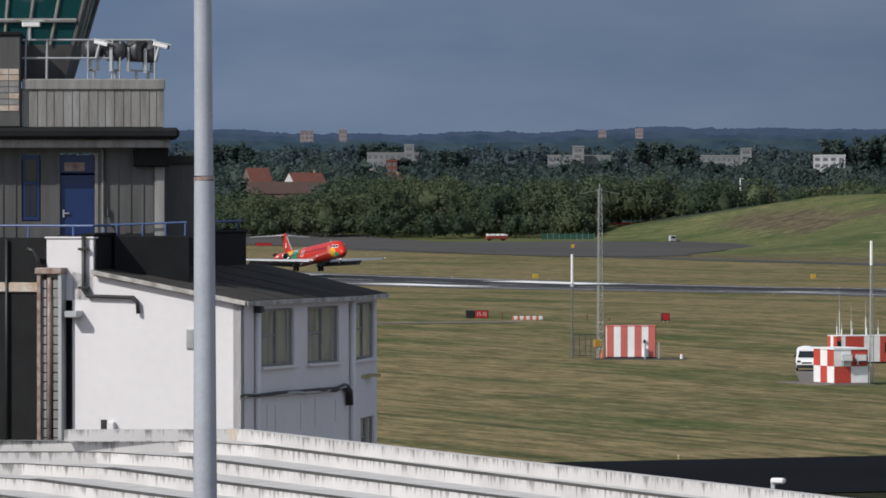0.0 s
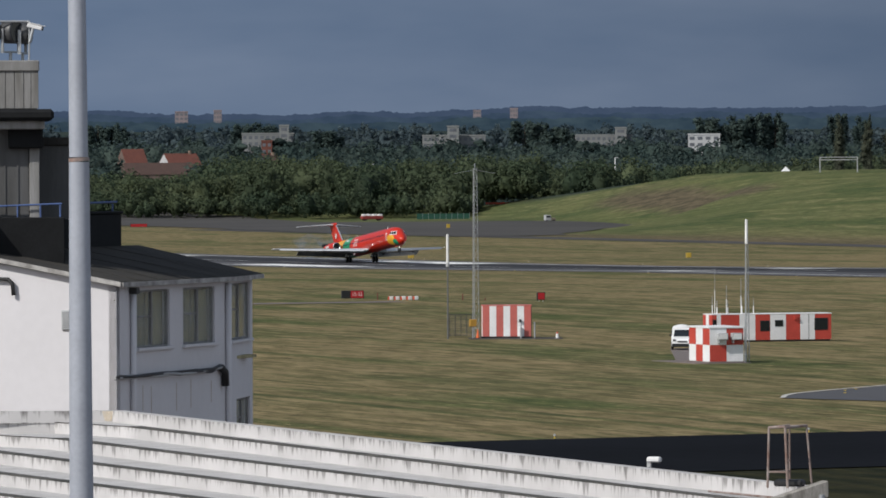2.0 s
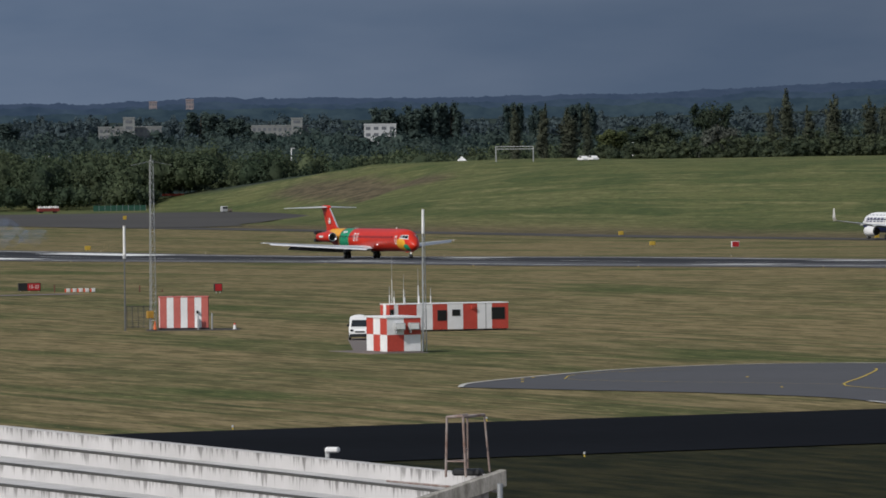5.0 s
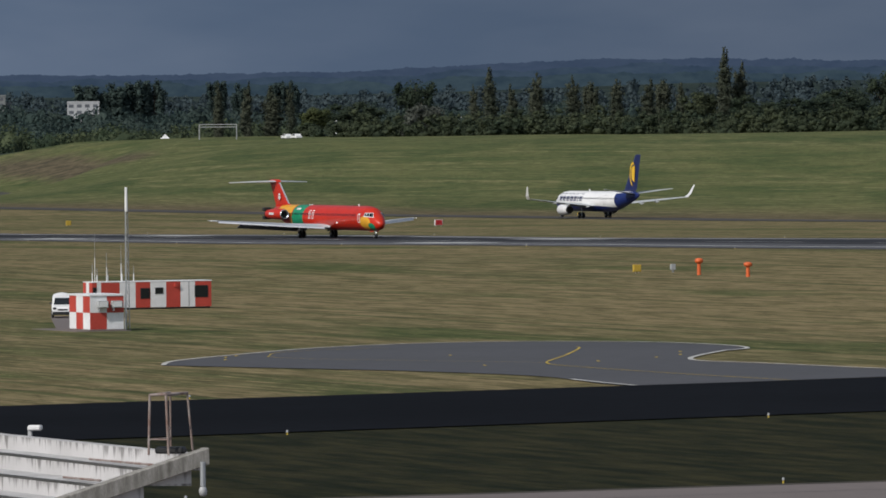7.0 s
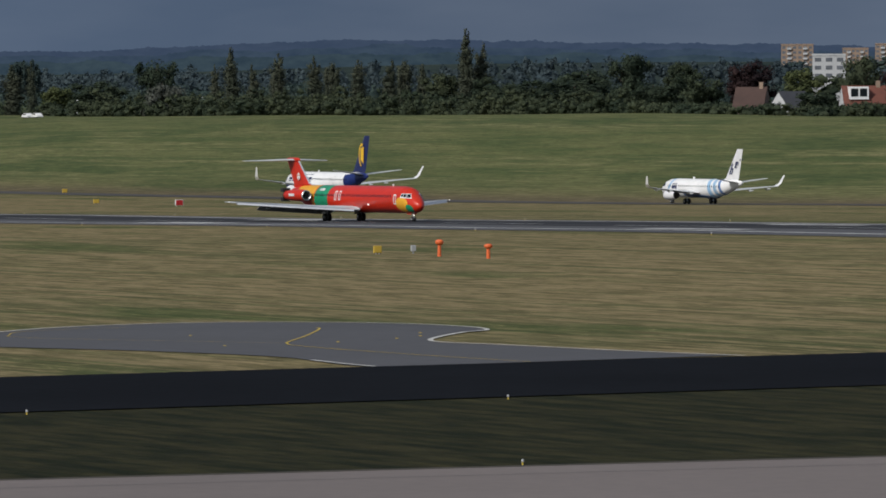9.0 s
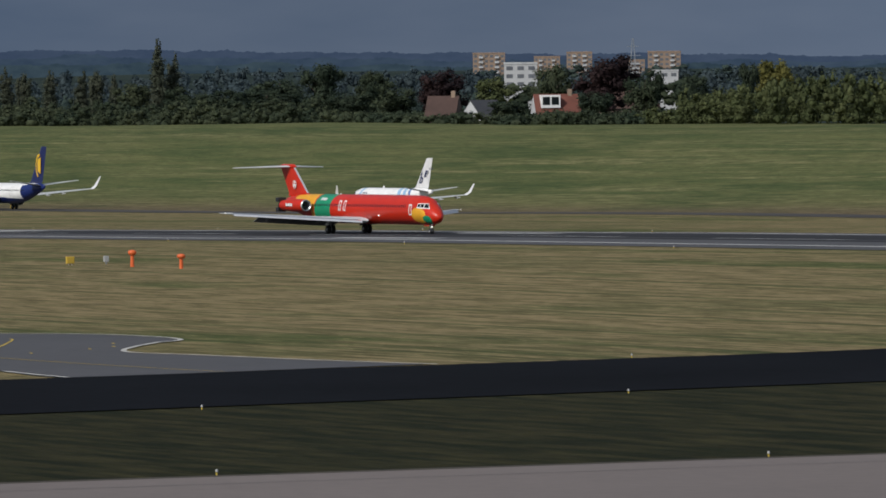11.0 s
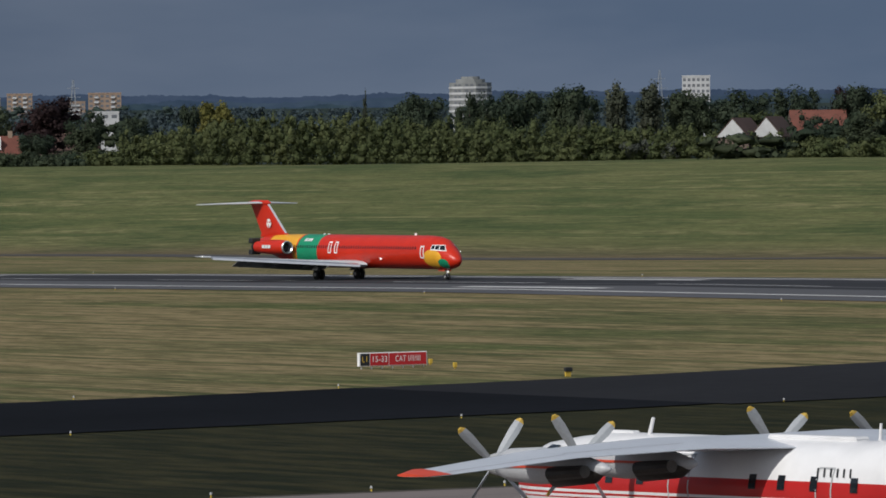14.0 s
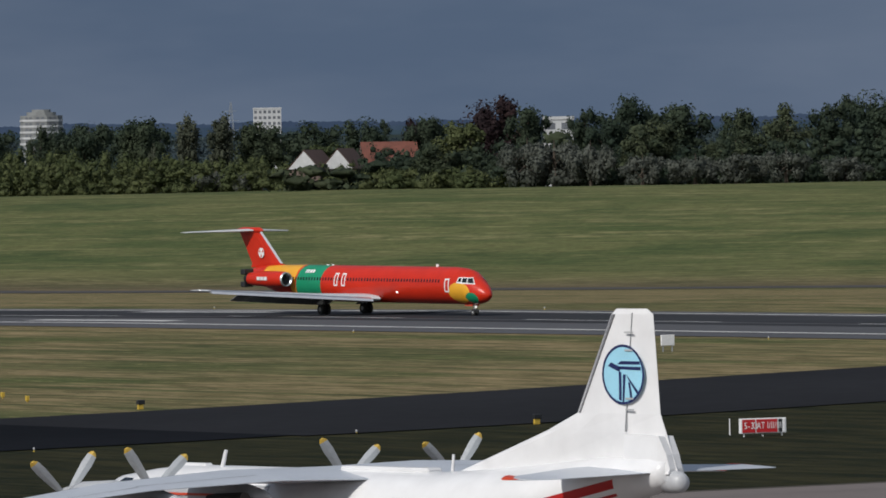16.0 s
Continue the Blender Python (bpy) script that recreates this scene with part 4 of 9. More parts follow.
        for q in (((0.9, 0.35), (0.2, 0.1), (0.15, 0.3), (0.7, 0.5)), ((0.35, 0.42), (-1.0, 0.42), (-1.0, 0.55), (0.1, 0.56)), ((0.3, 0.22), (-1.05, 0.18), (-1.05, 0.32), (0.25, 0.34)), ((0.25, 0.1), (0.1, 0.1), (0.1, -1.1), (0.25, -1.05)),
                  ((0.0, 0.0), (-0.16, 0.0), (-0.05, -1.15), (0.05, -1.15)), ((-0.2, 0.0), (-0.9, -0.7), (-0.8, -0.8), (-0.3, -0.2)), ((-0.3, -0.3), (-0.42, -0.35), (-0.55, -1.0), (-0.42, -1.05))):
            bm.faces.new([bm.verts.new((L - 29.72 + a * 0.87, y + side * 0.014, 8.87 + b * 0.87)) for a, b in q])
        part("badge_figure", bm, NAVY, badge)
    bm = bmesh.new()
    hull(bm, [(1.4, 5.05, 0.42, 0.46), (0.95, 5.02, 0.4, 0.42), (0.65, 5.0, 0.34, 0.36), (0.5, 5.0, 0.24, 0.26), (0.45, 5.0, 0.08, 0.08)], 18)
    part("tail_turret", bm, NACELLE, ob, smooth=True)
    bm = bmesh.new()
    loft(bm, [[(x, sy * w, z) for sy, z in ((-1, z0), (1, z0), (0.8, z1), (-0.8, z1))] for x, w, z0, z1 in ((3.2, 0.5, 5.3, 6.72), (1.45, 0.46, 5.3, 6.66), (1.1, 0.42, 5.3, 6.0), (0.95, 0.4, 5.3, 5.5))])
    part("turret_cabin", bm, WHITE_SKIN, ob)
    ng = new("nose_gear")
    ng.parent = ob
    bm = bmesh.new()
    tube(bm, (L - 4.6, 0, 0.45), (L - 4.6, 0, 1.7), 0.12)
    part("strut", bm, STEEL, ng)
    wheels(ng, L - 4.6, 0, 0.45, 0.45, 0.3, 0.5)
    bm = bmesh.new()
    tube(bm, (L - 7.6, 0.3, 4.9), (L - 7.9, 0.3, 5.75), 0.09, 0.07)
    part("aerial", bm, WHITE_SKIN, ob)
    bm = bmesh.new()
    box(bm, L - 6.6, L - 4.9, -0.25, 0.25, 4.9, 5.22, 0.1)
    part("roof_hump", bm, WHITE_SKIN, ob)
    bm = bmesh.new()
    tube(bm, (L - 20.3, 0, 4.8), (L - 20.4, 0, 5.8), 0.08, 0.05)
    part("aerial", bm, WHITE_SKIN, ob)
    bm = bmesh.new()
    box(bm, L - 19.4, L - 14.5, -0.4, 0.4, 4.95, 5.28, 0.08)
    part("roof_fairing", bm, WHITE_SKIN, ob)
    return ob


WING_SKIN = material("pale_wing_paint", (0.5, 0.53, 0.58), 0.35, vary=0.08, scale=0.5)
NACELLE = material("nacelle_paint", (0.42, 0.43, 0.45), 0.4, vary=0.1, scale=0.7)
TIP_YELLOW = material("faded_tip_yellow", (0.55, 0.36, 0.06), 0.5, vary=0.15)
BLADE = material("propeller_grey", (0.34, 0.36, 0.38), 0.4, vary=0.1)
PALE_BLUE = material("pale_blue_paint", (0.3, 0.58, 0.72), 0.4, vary=0.06)
red_jet = build_red_jet()
navy_jet = build_taxi_jet("navy")
white_jet = build_taxi_jet("white")
turboprop = build_turboprop()


# ---- paved details ----
def ribbon(name, pts, width, lift, mat, parent, label=""):
    """A painted line or kerb along points of the plan."""
    p = [Vector(q) for q in pts]
    vs, fs = [], []
    for i, q in enumerate(p):
        d = (p[min(i + 1, len(p) - 1)] - p[max(i - 1, 0)]).normalized()
        s = Vector((-d.y, d.x)) * width / 2
        for k in (-1, 1):
            e = q + s * k
            vs.append((*xy(e.x, e.y), float(level(e.x, e.y)) + lift))
    for i in range(len(p) - 1):
        fs.append((2 * i, 2 * i + 2, 2 * i + 3, 2 * i + 1))
    return link_mesh(name, vs, fs, mat, parent, label=label)


def curve(pts, n=8):
    """A smooth line through points (Catmull-Rom)."""
    p = [Vector(pts[0])] + [Vector(q) for q in pts] + [Vector(pts[-1])]
    out = []
    for i in range(1, len(p) - 2):
        a, b, c, d = p[i - 1:i + 3]
        for t in np.linspace(0, 1, n, endpoint=False):
            out.append(0.5 * (2 * b + (c - a) * t + (2 * a - 5 * b + 4 * c - d) * t * t + (3 * b - a - 3 * c + d) * t ** 3))
    return out + [Vector(pts[-1])]


def sheet(name, outline_pts, lift, mat, parent=None):
    """A paved area inside an outline of the plan."""
    bm = bmesh.new()
    bm.faces.new([bm.verts.new((*xy(q[0], q[1]), float(level(q[0], q[1])) + lift)) for q in outline_pts])
    bmesh.ops.triangulate(bm, faces=bm.faces)
    return part(name, bm, mat, parent)


KERB = material("pale_kerb", (0.5, 0.49, 0.46), 0.8, vary=0.15, scale=0.5)
# compass pad beside the taxiway, with pale kerb lines and yellow guide lines
upper = curve(((-466, 180.5), (-474, 184.5), (-485, 194), (-495, 204), (-500, 214), (-499, 222), (-492, 228.5), (-482, 230), (-474, 228.2), (-470, 224.5)))
nose = curve(((-470, 224.5), (-463, 219.5), (-456, 215.2), (-451, 213.8), (-444, 215), (-430, 216.6), (-417.5, 219.2)))
lower = curve(((-411.5, 190.5), (-417, 190.5), (-431, 192.6), (-445, 189.8), (-455, 185.5), (-466, 180.5)))
pad = tagged(sheet("compass_pad", [tuple(q) for q in upper[:-1] + nose[:-1] + lower[:-1]], 0.045, ASPHALT), "grey asphalt compass pad with pale kerb lines", "pavement", kind="structure")
ribbon("kerb_line", upper, 0.38, 0.075, KERB, pad)
ribbon("kerb_line", nose, 0.38, 0.075, KERB, pad)
ribbon("kerb_line", [(-411.6, 190.5), (-417, 190.9), (-424, 191.8)], 0.4, 0.08, KERB, pad)
ribbon("guide_line", curve(((-484.5, 219.6), (-481, 218.2), (-468, 211.3), (-458, 205.6), (-453.6, 203.4), (-449, 202.2), (-438, 201.7), (-423, 201.9), (-414.2, 202.4))), 0.17, 0.07, LINE_YELLOW, pad, "thin yellow guide line")
ribbon("guide_line", curve(((-454.5, 203.8), (-462, 199.4), (-468, 195.6), (-473, 193.3), (-477, 192.8), (-480, 193.9), (-486, 197), (-490, 202), (-492, 208))), 0.1, 0.068, LINE_YELLOW, pad, "thin yellow guide line")
for u0, v0 in ((-473, 187.8), (-478, 189.8), (-480.5, 191.6), (-454, 207.4), (-459, 214.1), (-463, 217.8), (-469, 220.6), (-472, 204.3), (-451, 197.7)):
    ribbon("guide_dash", [(u0, v0), (u0 - 1.5, v0 + 0.6)], 0.2, 0.072, LINE_YELLOW, pad)

# runway markings
LINE_FRESH = material("fresh_white_line", (0.8, 0.8, 0.78), 0.7, vary=0.1, scale=0.3)
for side in (-1, 1):
    vv = RUNWAY_V + side * 22.5
    ribbon("edge_line", [(u, vv) for u in np.linspace(-2100, -150, 196)], 1.3, 0.08, LINE_WHITE, runway, "worn white edge line")
for u in np.arange(-1760, -150, 50):
    ribbon("centre_dash", [(a, RUNWAY_V) for a in np.linspace(u, u + 30, 5)], 0.6, 0.08, LINE_WHITE, runway)
for side in (-1, 1):
    ribbon("aiming_mark", [(q - 15 * side, RUNWAY_V + side * 16.5) for q in np.linspace(-1287, -1230, 6)], 9.0, 0.09, LINE_FRESH, runway, "broad clean white touchdown block")
    for u0, ws in ((-1434, (12, 15, 18)), (-1084, (13.2, 17)), (-935, (13.2, 17)), (-786, (16,)), (-636, (16,))):
        for w in ws:
            ribbon("touchdown_mark", [(q - 15 * side, RUNWAY_V + side * w) for q in np.linspace(u0, u0 + 25.5, 4)], 2.8, 0.08, LINE_WHITE, runway, "white touchdown bar")
TYRE = material("tyre_dirt", (0.03, 0.031, 0.035), 0.9, vary=0.3, scale=0.02, spec=0.2)
ribbon("tyre_mark", [(a, RUNWAY_V + 9.5) for a in np.linspace(-2100, -160, 140)], 19.0, 0.066, TYRE, runway, "dark worn band of tyre rubber")
ribbon("tyre_mark", [(a, RUNWAY_V - 4.5) for a in np.linspace(-2100, -160, 140)], 5.0, 0.066, TYRE, runway, "dark worn band of tyre rubber")
for v0 in (86.0, 200.0, 314.0):
    for du in (-0.0, 30.0, 60.0, 92.0):
        ribbon("slab_joint", [(-290 + du, v0 - 60), (-290 + du, v0 + 54)], 0.12, 0.06, ASPHALT, apron)
ribbon("apron_edge", [(-296.5, v) for v in np.linspace(60, 420, 60)], 0.9, 0.06, material("soil", (0.05, 0.04, 0.028), 0.95, vary=0.3, scale=0.4), apron, "strip of bare soil along the slab edge")

tagged(sheet("taxiway_far", [(-2420, 648), (-2174, 615.5), (-2074, 614), (-1990, 607), (-1929, 600), (-1860, 592), (-1818, 588), (-1757, 588), (-1755, 607), (-1770, 627), (-1811, 640), (-1850, 660), (-1911, 688), (-1960, 712), (-2010, 733), (-2080, 748), (-2145, 758), (-2200, 764), (-2150, 745), (-2094, 721), (-2040, 698), (-2004, 682), (-2032, 671), (-2123, 682), (-2190, 693), (-2252, 705), (-2310, 712), (-2345, 716), (-2420, 710)], 0.12, OLD_ASPHALT), "distant grey asphalt taxiway junction", "taxiway", kind="structure")
road = tagged(strip("service_road", -799, -793, 60, 262, 0.05, CONCRETE), "pale concrete service road in the grass", "road", kind="structure")


# ---- viewing terrace with white painted concrete steps ----
def streaked():
    m, n, l = nodes_of("streaked_white_concrete")
    b = n["Principled BSDF"]
    b.inputs["Roughness"].default_value = 0.85
    t = n.new("ShaderNodeTexCoord")

    def noise_of(scale, stretch, detail):
        mp = n.new("ShaderNodeMapping")
        mp.inputs["Scale"].default_value = stretch
        l.new(t.outputs["Object"], mp.inputs[0])
        k = n.new("ShaderNodeTexNoise")
        k.inputs["Scale"].default_value, k.inputs["Detail"].default_value = scale, detail
        l.new(mp.outputs[0], k.inputs["Vector"])
        return k.outputs["Fac"]

    def ramp(fac, a, c0, bb, c1):
        r = n.new("ShaderNodeValToRGB")
        r.color_ramp.elements[0].position, r.color_ramp.elements[0].color = a, (*c0, 1)
        r.color_ramp.elements[1].position, r.color_ramp.elements[1].color = bb, (*c1, 1)
        l.new(fac, r.inputs[0])
        return r.outputs[0]

    base = ramp(noise_of(0.5, (1, 1, 1), 5), 0.35, (0.46, 0.45, 0.45), 0.65, (0.56, 0.548, 0.55))
    # the runs start at the top edge of a riser and thin out below it
    sp = n.new("ShaderNodeSeparateXYZ")
    l.new(t.outputs["Object"], sp.inputs[0])
    below = n.new("ShaderNodeMath")
    below.operation = "SUBTRACT"
    below.inputs[0].default_value = 9.69 + 30.0
    l.new(sp.outputs["Z"], below.inputs[1])
    step = n.new("ShaderNodeMath")
    step.operation = "MODULO"
    l.new(below.outputs[0], step.inputs[0])
    step.inputs[1].default_value = 0.3
    fade = n.new("ShaderNodeMath")
    fade.operation = "MULTIPLY_ADD"
    l.new(step.outputs[0], fade.inputs[0])
    fade.inputs[1].default_value, fade.inputs[2].default_value = 0.62, -0.03

    def thinned(fac):
        q = n.new("ShaderNodeMath")
        q.operation = "ADD"
        l.new(fac, q.inputs[0])
        l.new(fade.outputs[0], q.inputs[1])
        return q.outputs[0]

    runs = ramp(thinned(noise_of(1.0, (4.3, 4.3, 0.3), 4)), 0.40, (0.2, 0.19, 0.18), 0.5, (1, 1, 1))
    fine = ramp(thinned(noise_of(1.0, (13, 13, 0.6), 3)), 0.36, (0.3, 0.29, 0.28), 0.47, (1, 1, 1))
    c = base
    for q, f in ((runs, 0.62), (fine, 0.55)):
        x = n.new("ShaderNodeMix")
        x.data_type, x.blend_type = "RGBA", "MULTIPLY"
        x.inputs[0].default_value = f
        l.new(c, x.inputs[6])
        l.new(q, x.inputs[7])
        c = x.outputs[2]
    l.new(c, b.inputs["Base Color"])
    return m


STREAKED = streaked()
MOSS = material("mossy_concrete", (0.085, 0.08, 0.072), 0.95, vary=0.4, scale=0.9, second=(0.035, 0.036, 0.031))
TREAD_DIRT = material("trodden_concrete", (0.5, 0.49, 0.49), 0.95, vary=0.2, scale=1.2, second=(0.4, 0.39, 0.38))
terrace = empty("terrace", pose(0, 0, 0), "white painted concrete viewing terrace with streaked steps", "terrace", kind="structure")
TD, TN = Vector((-0.309, 0.951)), Vector((-0.951, -0.309))
T0 = Vector((10.2, 149.64)) + TN * 0.3
TREAD, RISE, TOP = 1.04, 0.3, 9.69


def tier_line(k, off=0.0):
    """Points of the edge of step k: right end, start of the bend, end of the bend, left end."""
    a = T0 + TN * (TREAD * k + off)
    if k == 0:
        b = a + TD * 50.0
        return [a, b, b + Vector((-2.0, -0.05)), b + Vector((-4.6, -0.115))]
    c = Vector((-5.1 - 1.98 * (k - 1), 193.75 + 0.12 * (k - 1))) + TN * off
    d = Vector((-7.3 - 1.98 * (k - 1), 197.45 - 0.3 * (k - 1)))
    return [a, c, d, d + Vector((-14.0, 0.1))]


for k in range(13):
    z = TOP - RISE * k
    front = tier_line(k)
    if k == 0:
        back = tier_line(0, -0.28)
        back = back[:1] + [q + Vector((0.0, 0.27)) for q in back[1:]]
    else:
        back = tier_line(k - 1, -0.02)
        back = back[:1] + [q + Vector((0.0, 0.02)) for q in back[1:]]
        if k == 1:
            back[3] = Vector((-22.0, 197.9))
    vs, fs = [], []
    for f, b in zip(front, back):
        vs += [(f.x, f.y, z - RISE - 0.02), (f.x, f.y, z), (b.x, b.y, z), (b.x, b.y, z - RISE - 0.05)]
    for i in (0, 4, 8):
        fs += [(i + j, i + (j + 1) % 4, i + 4 + (j + 1) % 4, i + 4 + j) for j in range(4)]
    fs += [(0, 3, 2, 1), (12, 13, 14, 15)]
    st = link_mesh("step", vs, fs, [STREAKED, TREAD_DIRT], terrace)
    for p in (1, 5, 9):
        st.data.polygons[p].material_index = 1
    if k == 0:
        continue
    # mossy strip along the nosing, with a hooked end at the bend, and a thin dirty edge past it
    for nm, line, w0, w1 in (("mossy_strip", front[:2], 0.3, 0.42), ("dirty_edge", front[1:], 0.14, 0.14)):
        vs, fs = [], []
        for q, (f, w) in enumerate(zip(line, (w0, w1, w1))):
            back_way = -TN if nm == "mossy_strip" else Vector((0, 1))
            b = f + back_way * w
            vs += [(f.x + TN.x * 0.006, f.y - 0.006, z - 0.012), (f.x + TN.x * 0.006, f.y - 0.006, z + 0.008), (b.x, b.y, z + 0.008)]
        for q in range(len(line) - 1):
            fs += [(3 * q, 3 * q + 3, 3 * q + 4, 3 * q + 1), (3 * q + 1, 3 * q + 4, 3 * q + 5, 3 * q + 2)]
        link_mesh(nm, vs, fs, MOSS, terrace)
# rust stain running down from the top edge
c = tier_line(0)[1]
link_mesh("rust_run", [(c.x - 0.28, c.y - 0.012, TOP - 0.01), (c.x + 0.02, c.y - 0.012, TOP - 0.01), (c.x - 0.03, c.y - 0.012, TOP - RISE + 0.02), (c.x - 0.22, c.y - 0.012, TOP - RISE + 0.04)], [(0, 1, 2, 3)], material("rust_run", (0.5, 0.4, 0.27), 0.9, vary=0.3, scale=6, second=(0.58, 0.54, 0.48)), terrace, label="brown rust stain")
# sloping end beam
a, b = T0 - TN * 0.32, T0 + TN * (TREAD * 13)
slope = RISE / TREAD
bm = bmesh.new()
e = -TD
rings = []
for q, z in ((a, TOP + 0.09), (b, TOP - slope * TREAD * 13)):
    rings.append([(q.x + e.x * s, q.y + e.y * s, z + h) for s, h in ((-0.06, 0.04), (0.26, 0.04), (0.26, -0.3), (-0.06, -0.3))])
loft(bm, rings)
bmesh.ops.bevel(bm, geom=bm.edges[:], offset=0.015, segments=1, affect="EDGES")
part("end_beam", bm, material("weathered_concrete", (0.34, 0.325, 0.3), 0.9, vary=0.35, scale=2.5, stretch=(3, 3, 0.6), second=(0.16, 0.15, 0.13)), terrace, "sloping concrete beam")
# support below the end
bm = bmesh.new()
for q in (1.6, 7.0):
    p = T0 + TN * (1.0 + q) + TD * 9
    box(bm, -0.2, 0.2, -0.2, 0.2, 0, TOP - 0.8 - slope * (1 + q), 0.02, pose(p.x, p.y, 0, 0, 0, 18))
    p2 = p + TD * 24
    box(bm, -0.2, 0.2, -0.2, 0.2, 0, TOP - 0.8 - slope * (1 + q), 0.02, pose(p2.x, p2.y, 0, 0, 0, 18))
part("support", bm, STREAKED, terrace)

# rusty frame on the terrace's corner, and what hangs below it
rusty = empty("hoist_frame", pose(T0.x, T0.y, TOP, 0, 0, -18), "rusty white steel hoist frame on the terrace corner", "frame")
P = {"a": ((-0.84, -0.12), (-0.82, -0.06)), "b": ((-0.6, 0.75), (-0.56, 0.6)), "c": ((-0.4, -0.2), (-0.46, -0.14)), "d": ((-0.12, 0.7), (-0.2, 0.6))}
for q, w in (("a", 0.026), ("c", 0.028), ("b", 0.02), ("d", 0.022)):
    bm = bmesh.new()
    tube(bm, (*P[q][0], -0.02), (*P[q][1], 1.2), w, n=8)
    part("leg", bm, RUST, rusty)
for q, r in (("a", "c"), ("b", "d"), ("a", "b"), ("c", "d")):
    bm = bmesh.new()
    tube(bm, (*P[q][1], 1.2), (*P[r][1], 1.22), 0.028, n=8)
    part("top_bar", bm, RUST, rusty)
for q, r, h in (("a", "c", 0.3), ("b", "c", 0.52), ("a", "b", 0.3)):
    bm = bmesh.new()
    m0 = Vector((*P[q][0], h)).lerp(Vector((*P[q][1], h)), h / 1.3)
    m1 = Vector((*P[r][0], h)).lerp(Vector((*P[r][1], h)), h / 1.3)
    tube(bm, m0, m1, 0.016, n=6)
    part("brace", bm, RUST, rusty)
bm = bmesh.new()
box(bm, -0.75, -0.15, 0.0, 0.35, 0.0, 0.14, 0.04)
part("foot_block", bm, BLACK_PAINT, rusty)
horn = empty("loudspeaker", pose(10.15, 149.3, TOP - 0.35), "grey horn loudspeaker hanging under the terrace edge", "loudspeaker")
bm = bmesh.new()
tube(bm, (0, 0, 0.2), (0, 0, -0.3), 0.06)
part("stem", bm, STEEL, horn)
hull(bm := bmesh.new(), [(0.0, 0, 0.03, 0.03), (0.05, 0, 0.07, 0.07), (0.12, 0, 0.09, 0.09), (0.19, 0, 0.07, 0.07), (0.22, 0, 0.03, 0.03)], 12)
bmesh.ops.rotate(bm, cent=(0, 0, 0), matrix=Matrix.Rotation(radians(90), 3, "Y"), verts=bm.verts)
bmesh.ops.translate(bm, vec=(0, 0, -0.28), verts=bm.verts)
part("horn", bm, GREY_PAINT, horn, smooth=True)
lampbox = empty("floodlight", pose(7.1, 159.6, TOP, 0, 0, -18), "small white floodlight on the terrace edge", "lamp")
bm = bmesh.new()
box(bm, -0.02, 0.28, -0.1, 0.1, 0.1, 0.22, 0.03)
part("housing", bm, WHITE_PAINT, lampbox)
bm = bmesh.new()
box(bm, -0.02, 0.06, -0.05, 0.05, -0.01, 0.12)
part("bracket", bm, GREY_PAINT, lampbox)
for k, (s, l2) in enumerate(((0.6, 1.2), (0.9, 0.7))):
    bm = bmesh.new()
    c = T0 + TN * (TREAD * (0.55 + k)) + TD * s
    d = TD
    tube(bm, (c.x, c.y, TOP - RISE * (k + 1) + 0.07), (c.x + d.x * l2 * 3, c.y + d.y * l2 * 3, TOP - RISE * (k + 1) + 0.05), 0.028, 0.024, 6)
    rod = part("loose_pipe", bm, RUST)
    tagged(rod, "rusty length of pipe lying on a terrace step", "pipe", "loose pipes on the terrace")

# lamp column close to the camera
column = empty("lamp_column", pose(-1.945, 59.97, 0), "grey tubular lamp column with a collar joint", "lamp post")
COLUMN = material("column_grey", (0.36, 0.385, 0.44), 0.45, 0.1, vary=0.1, scale=3)
bm = bmesh.new()
tube(bm, (0.03, 0, 0), (0, 0, 16.38), 0.17, 0.083, 28, False)
part("shaft", bm, COLUMN, column, smooth=True)
bm = bmesh.new()
tube(bm, (0, 0, 16.385), (-0.002, 0, 16.415), 0.086, 0.084, 28)
part("collar", bm, RUST, column, "thin rusty joint ring")
bm = bmesh.new()
tube(bm, (-0.004, 0, 16.42), (-0.03, 0, 21.0), 0.077, 0.06, 28, False)
part("upper_shaft", bm, COLUMN, column, smooth=True)
bm = bmesh.new()
box(bm, -0.2, 0.9, -0.18, 0.18, 21.0, 21.18, 0.05)
part("lantern", bm, GREY_PAINT, column)


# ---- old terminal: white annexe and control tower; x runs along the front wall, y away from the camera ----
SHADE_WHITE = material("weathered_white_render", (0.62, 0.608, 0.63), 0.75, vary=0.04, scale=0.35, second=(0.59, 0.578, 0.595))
FELT = material("roofing_felt", (0.035, 0.034, 0.033), 0.95, vary=0.3, scale=0.7, second=(0.06, 0.057, 0.052), spec=0.1)
BITUMEN = material("bitumen", (0.012, 0.013, 0.0145), 0.8, vary=0.3, scale=1.2, spec=0.2)
CLADDING = material("grey_cladding", (0.095, 0.096, 0.1), 0.6, vary=0.14, scale=0.8, stretch=(3, 3, 0.4), second=(0.06, 0.06, 0.059))
OLD_WHITE = material("dirty_white_board", (0.27, 0.27, 0.27), 0.7, vary=0.2, scale=0.9, stretch=(3, 3, 0.4), second=(0.15, 0.145, 0.135))
TEAL_GLASS = material("teal_glass", (0.012, 0.07, 0.075), 0.12, vary=0.2)
PIPE_BLACK = material("black_iron_pipe", (0.02, 0.02, 0.021), 0.5, vary=0.2)
RAIL_BLUE = material("blue_rail_paint", (0.07, 0.12, 0.28), 0.5, vary=0.2)
STAIN = material("rust_stain", (0.3, 0.2, 0.13), 0.9, vary=0.4, scale=3, second=(0.5, 0.46, 0.42))


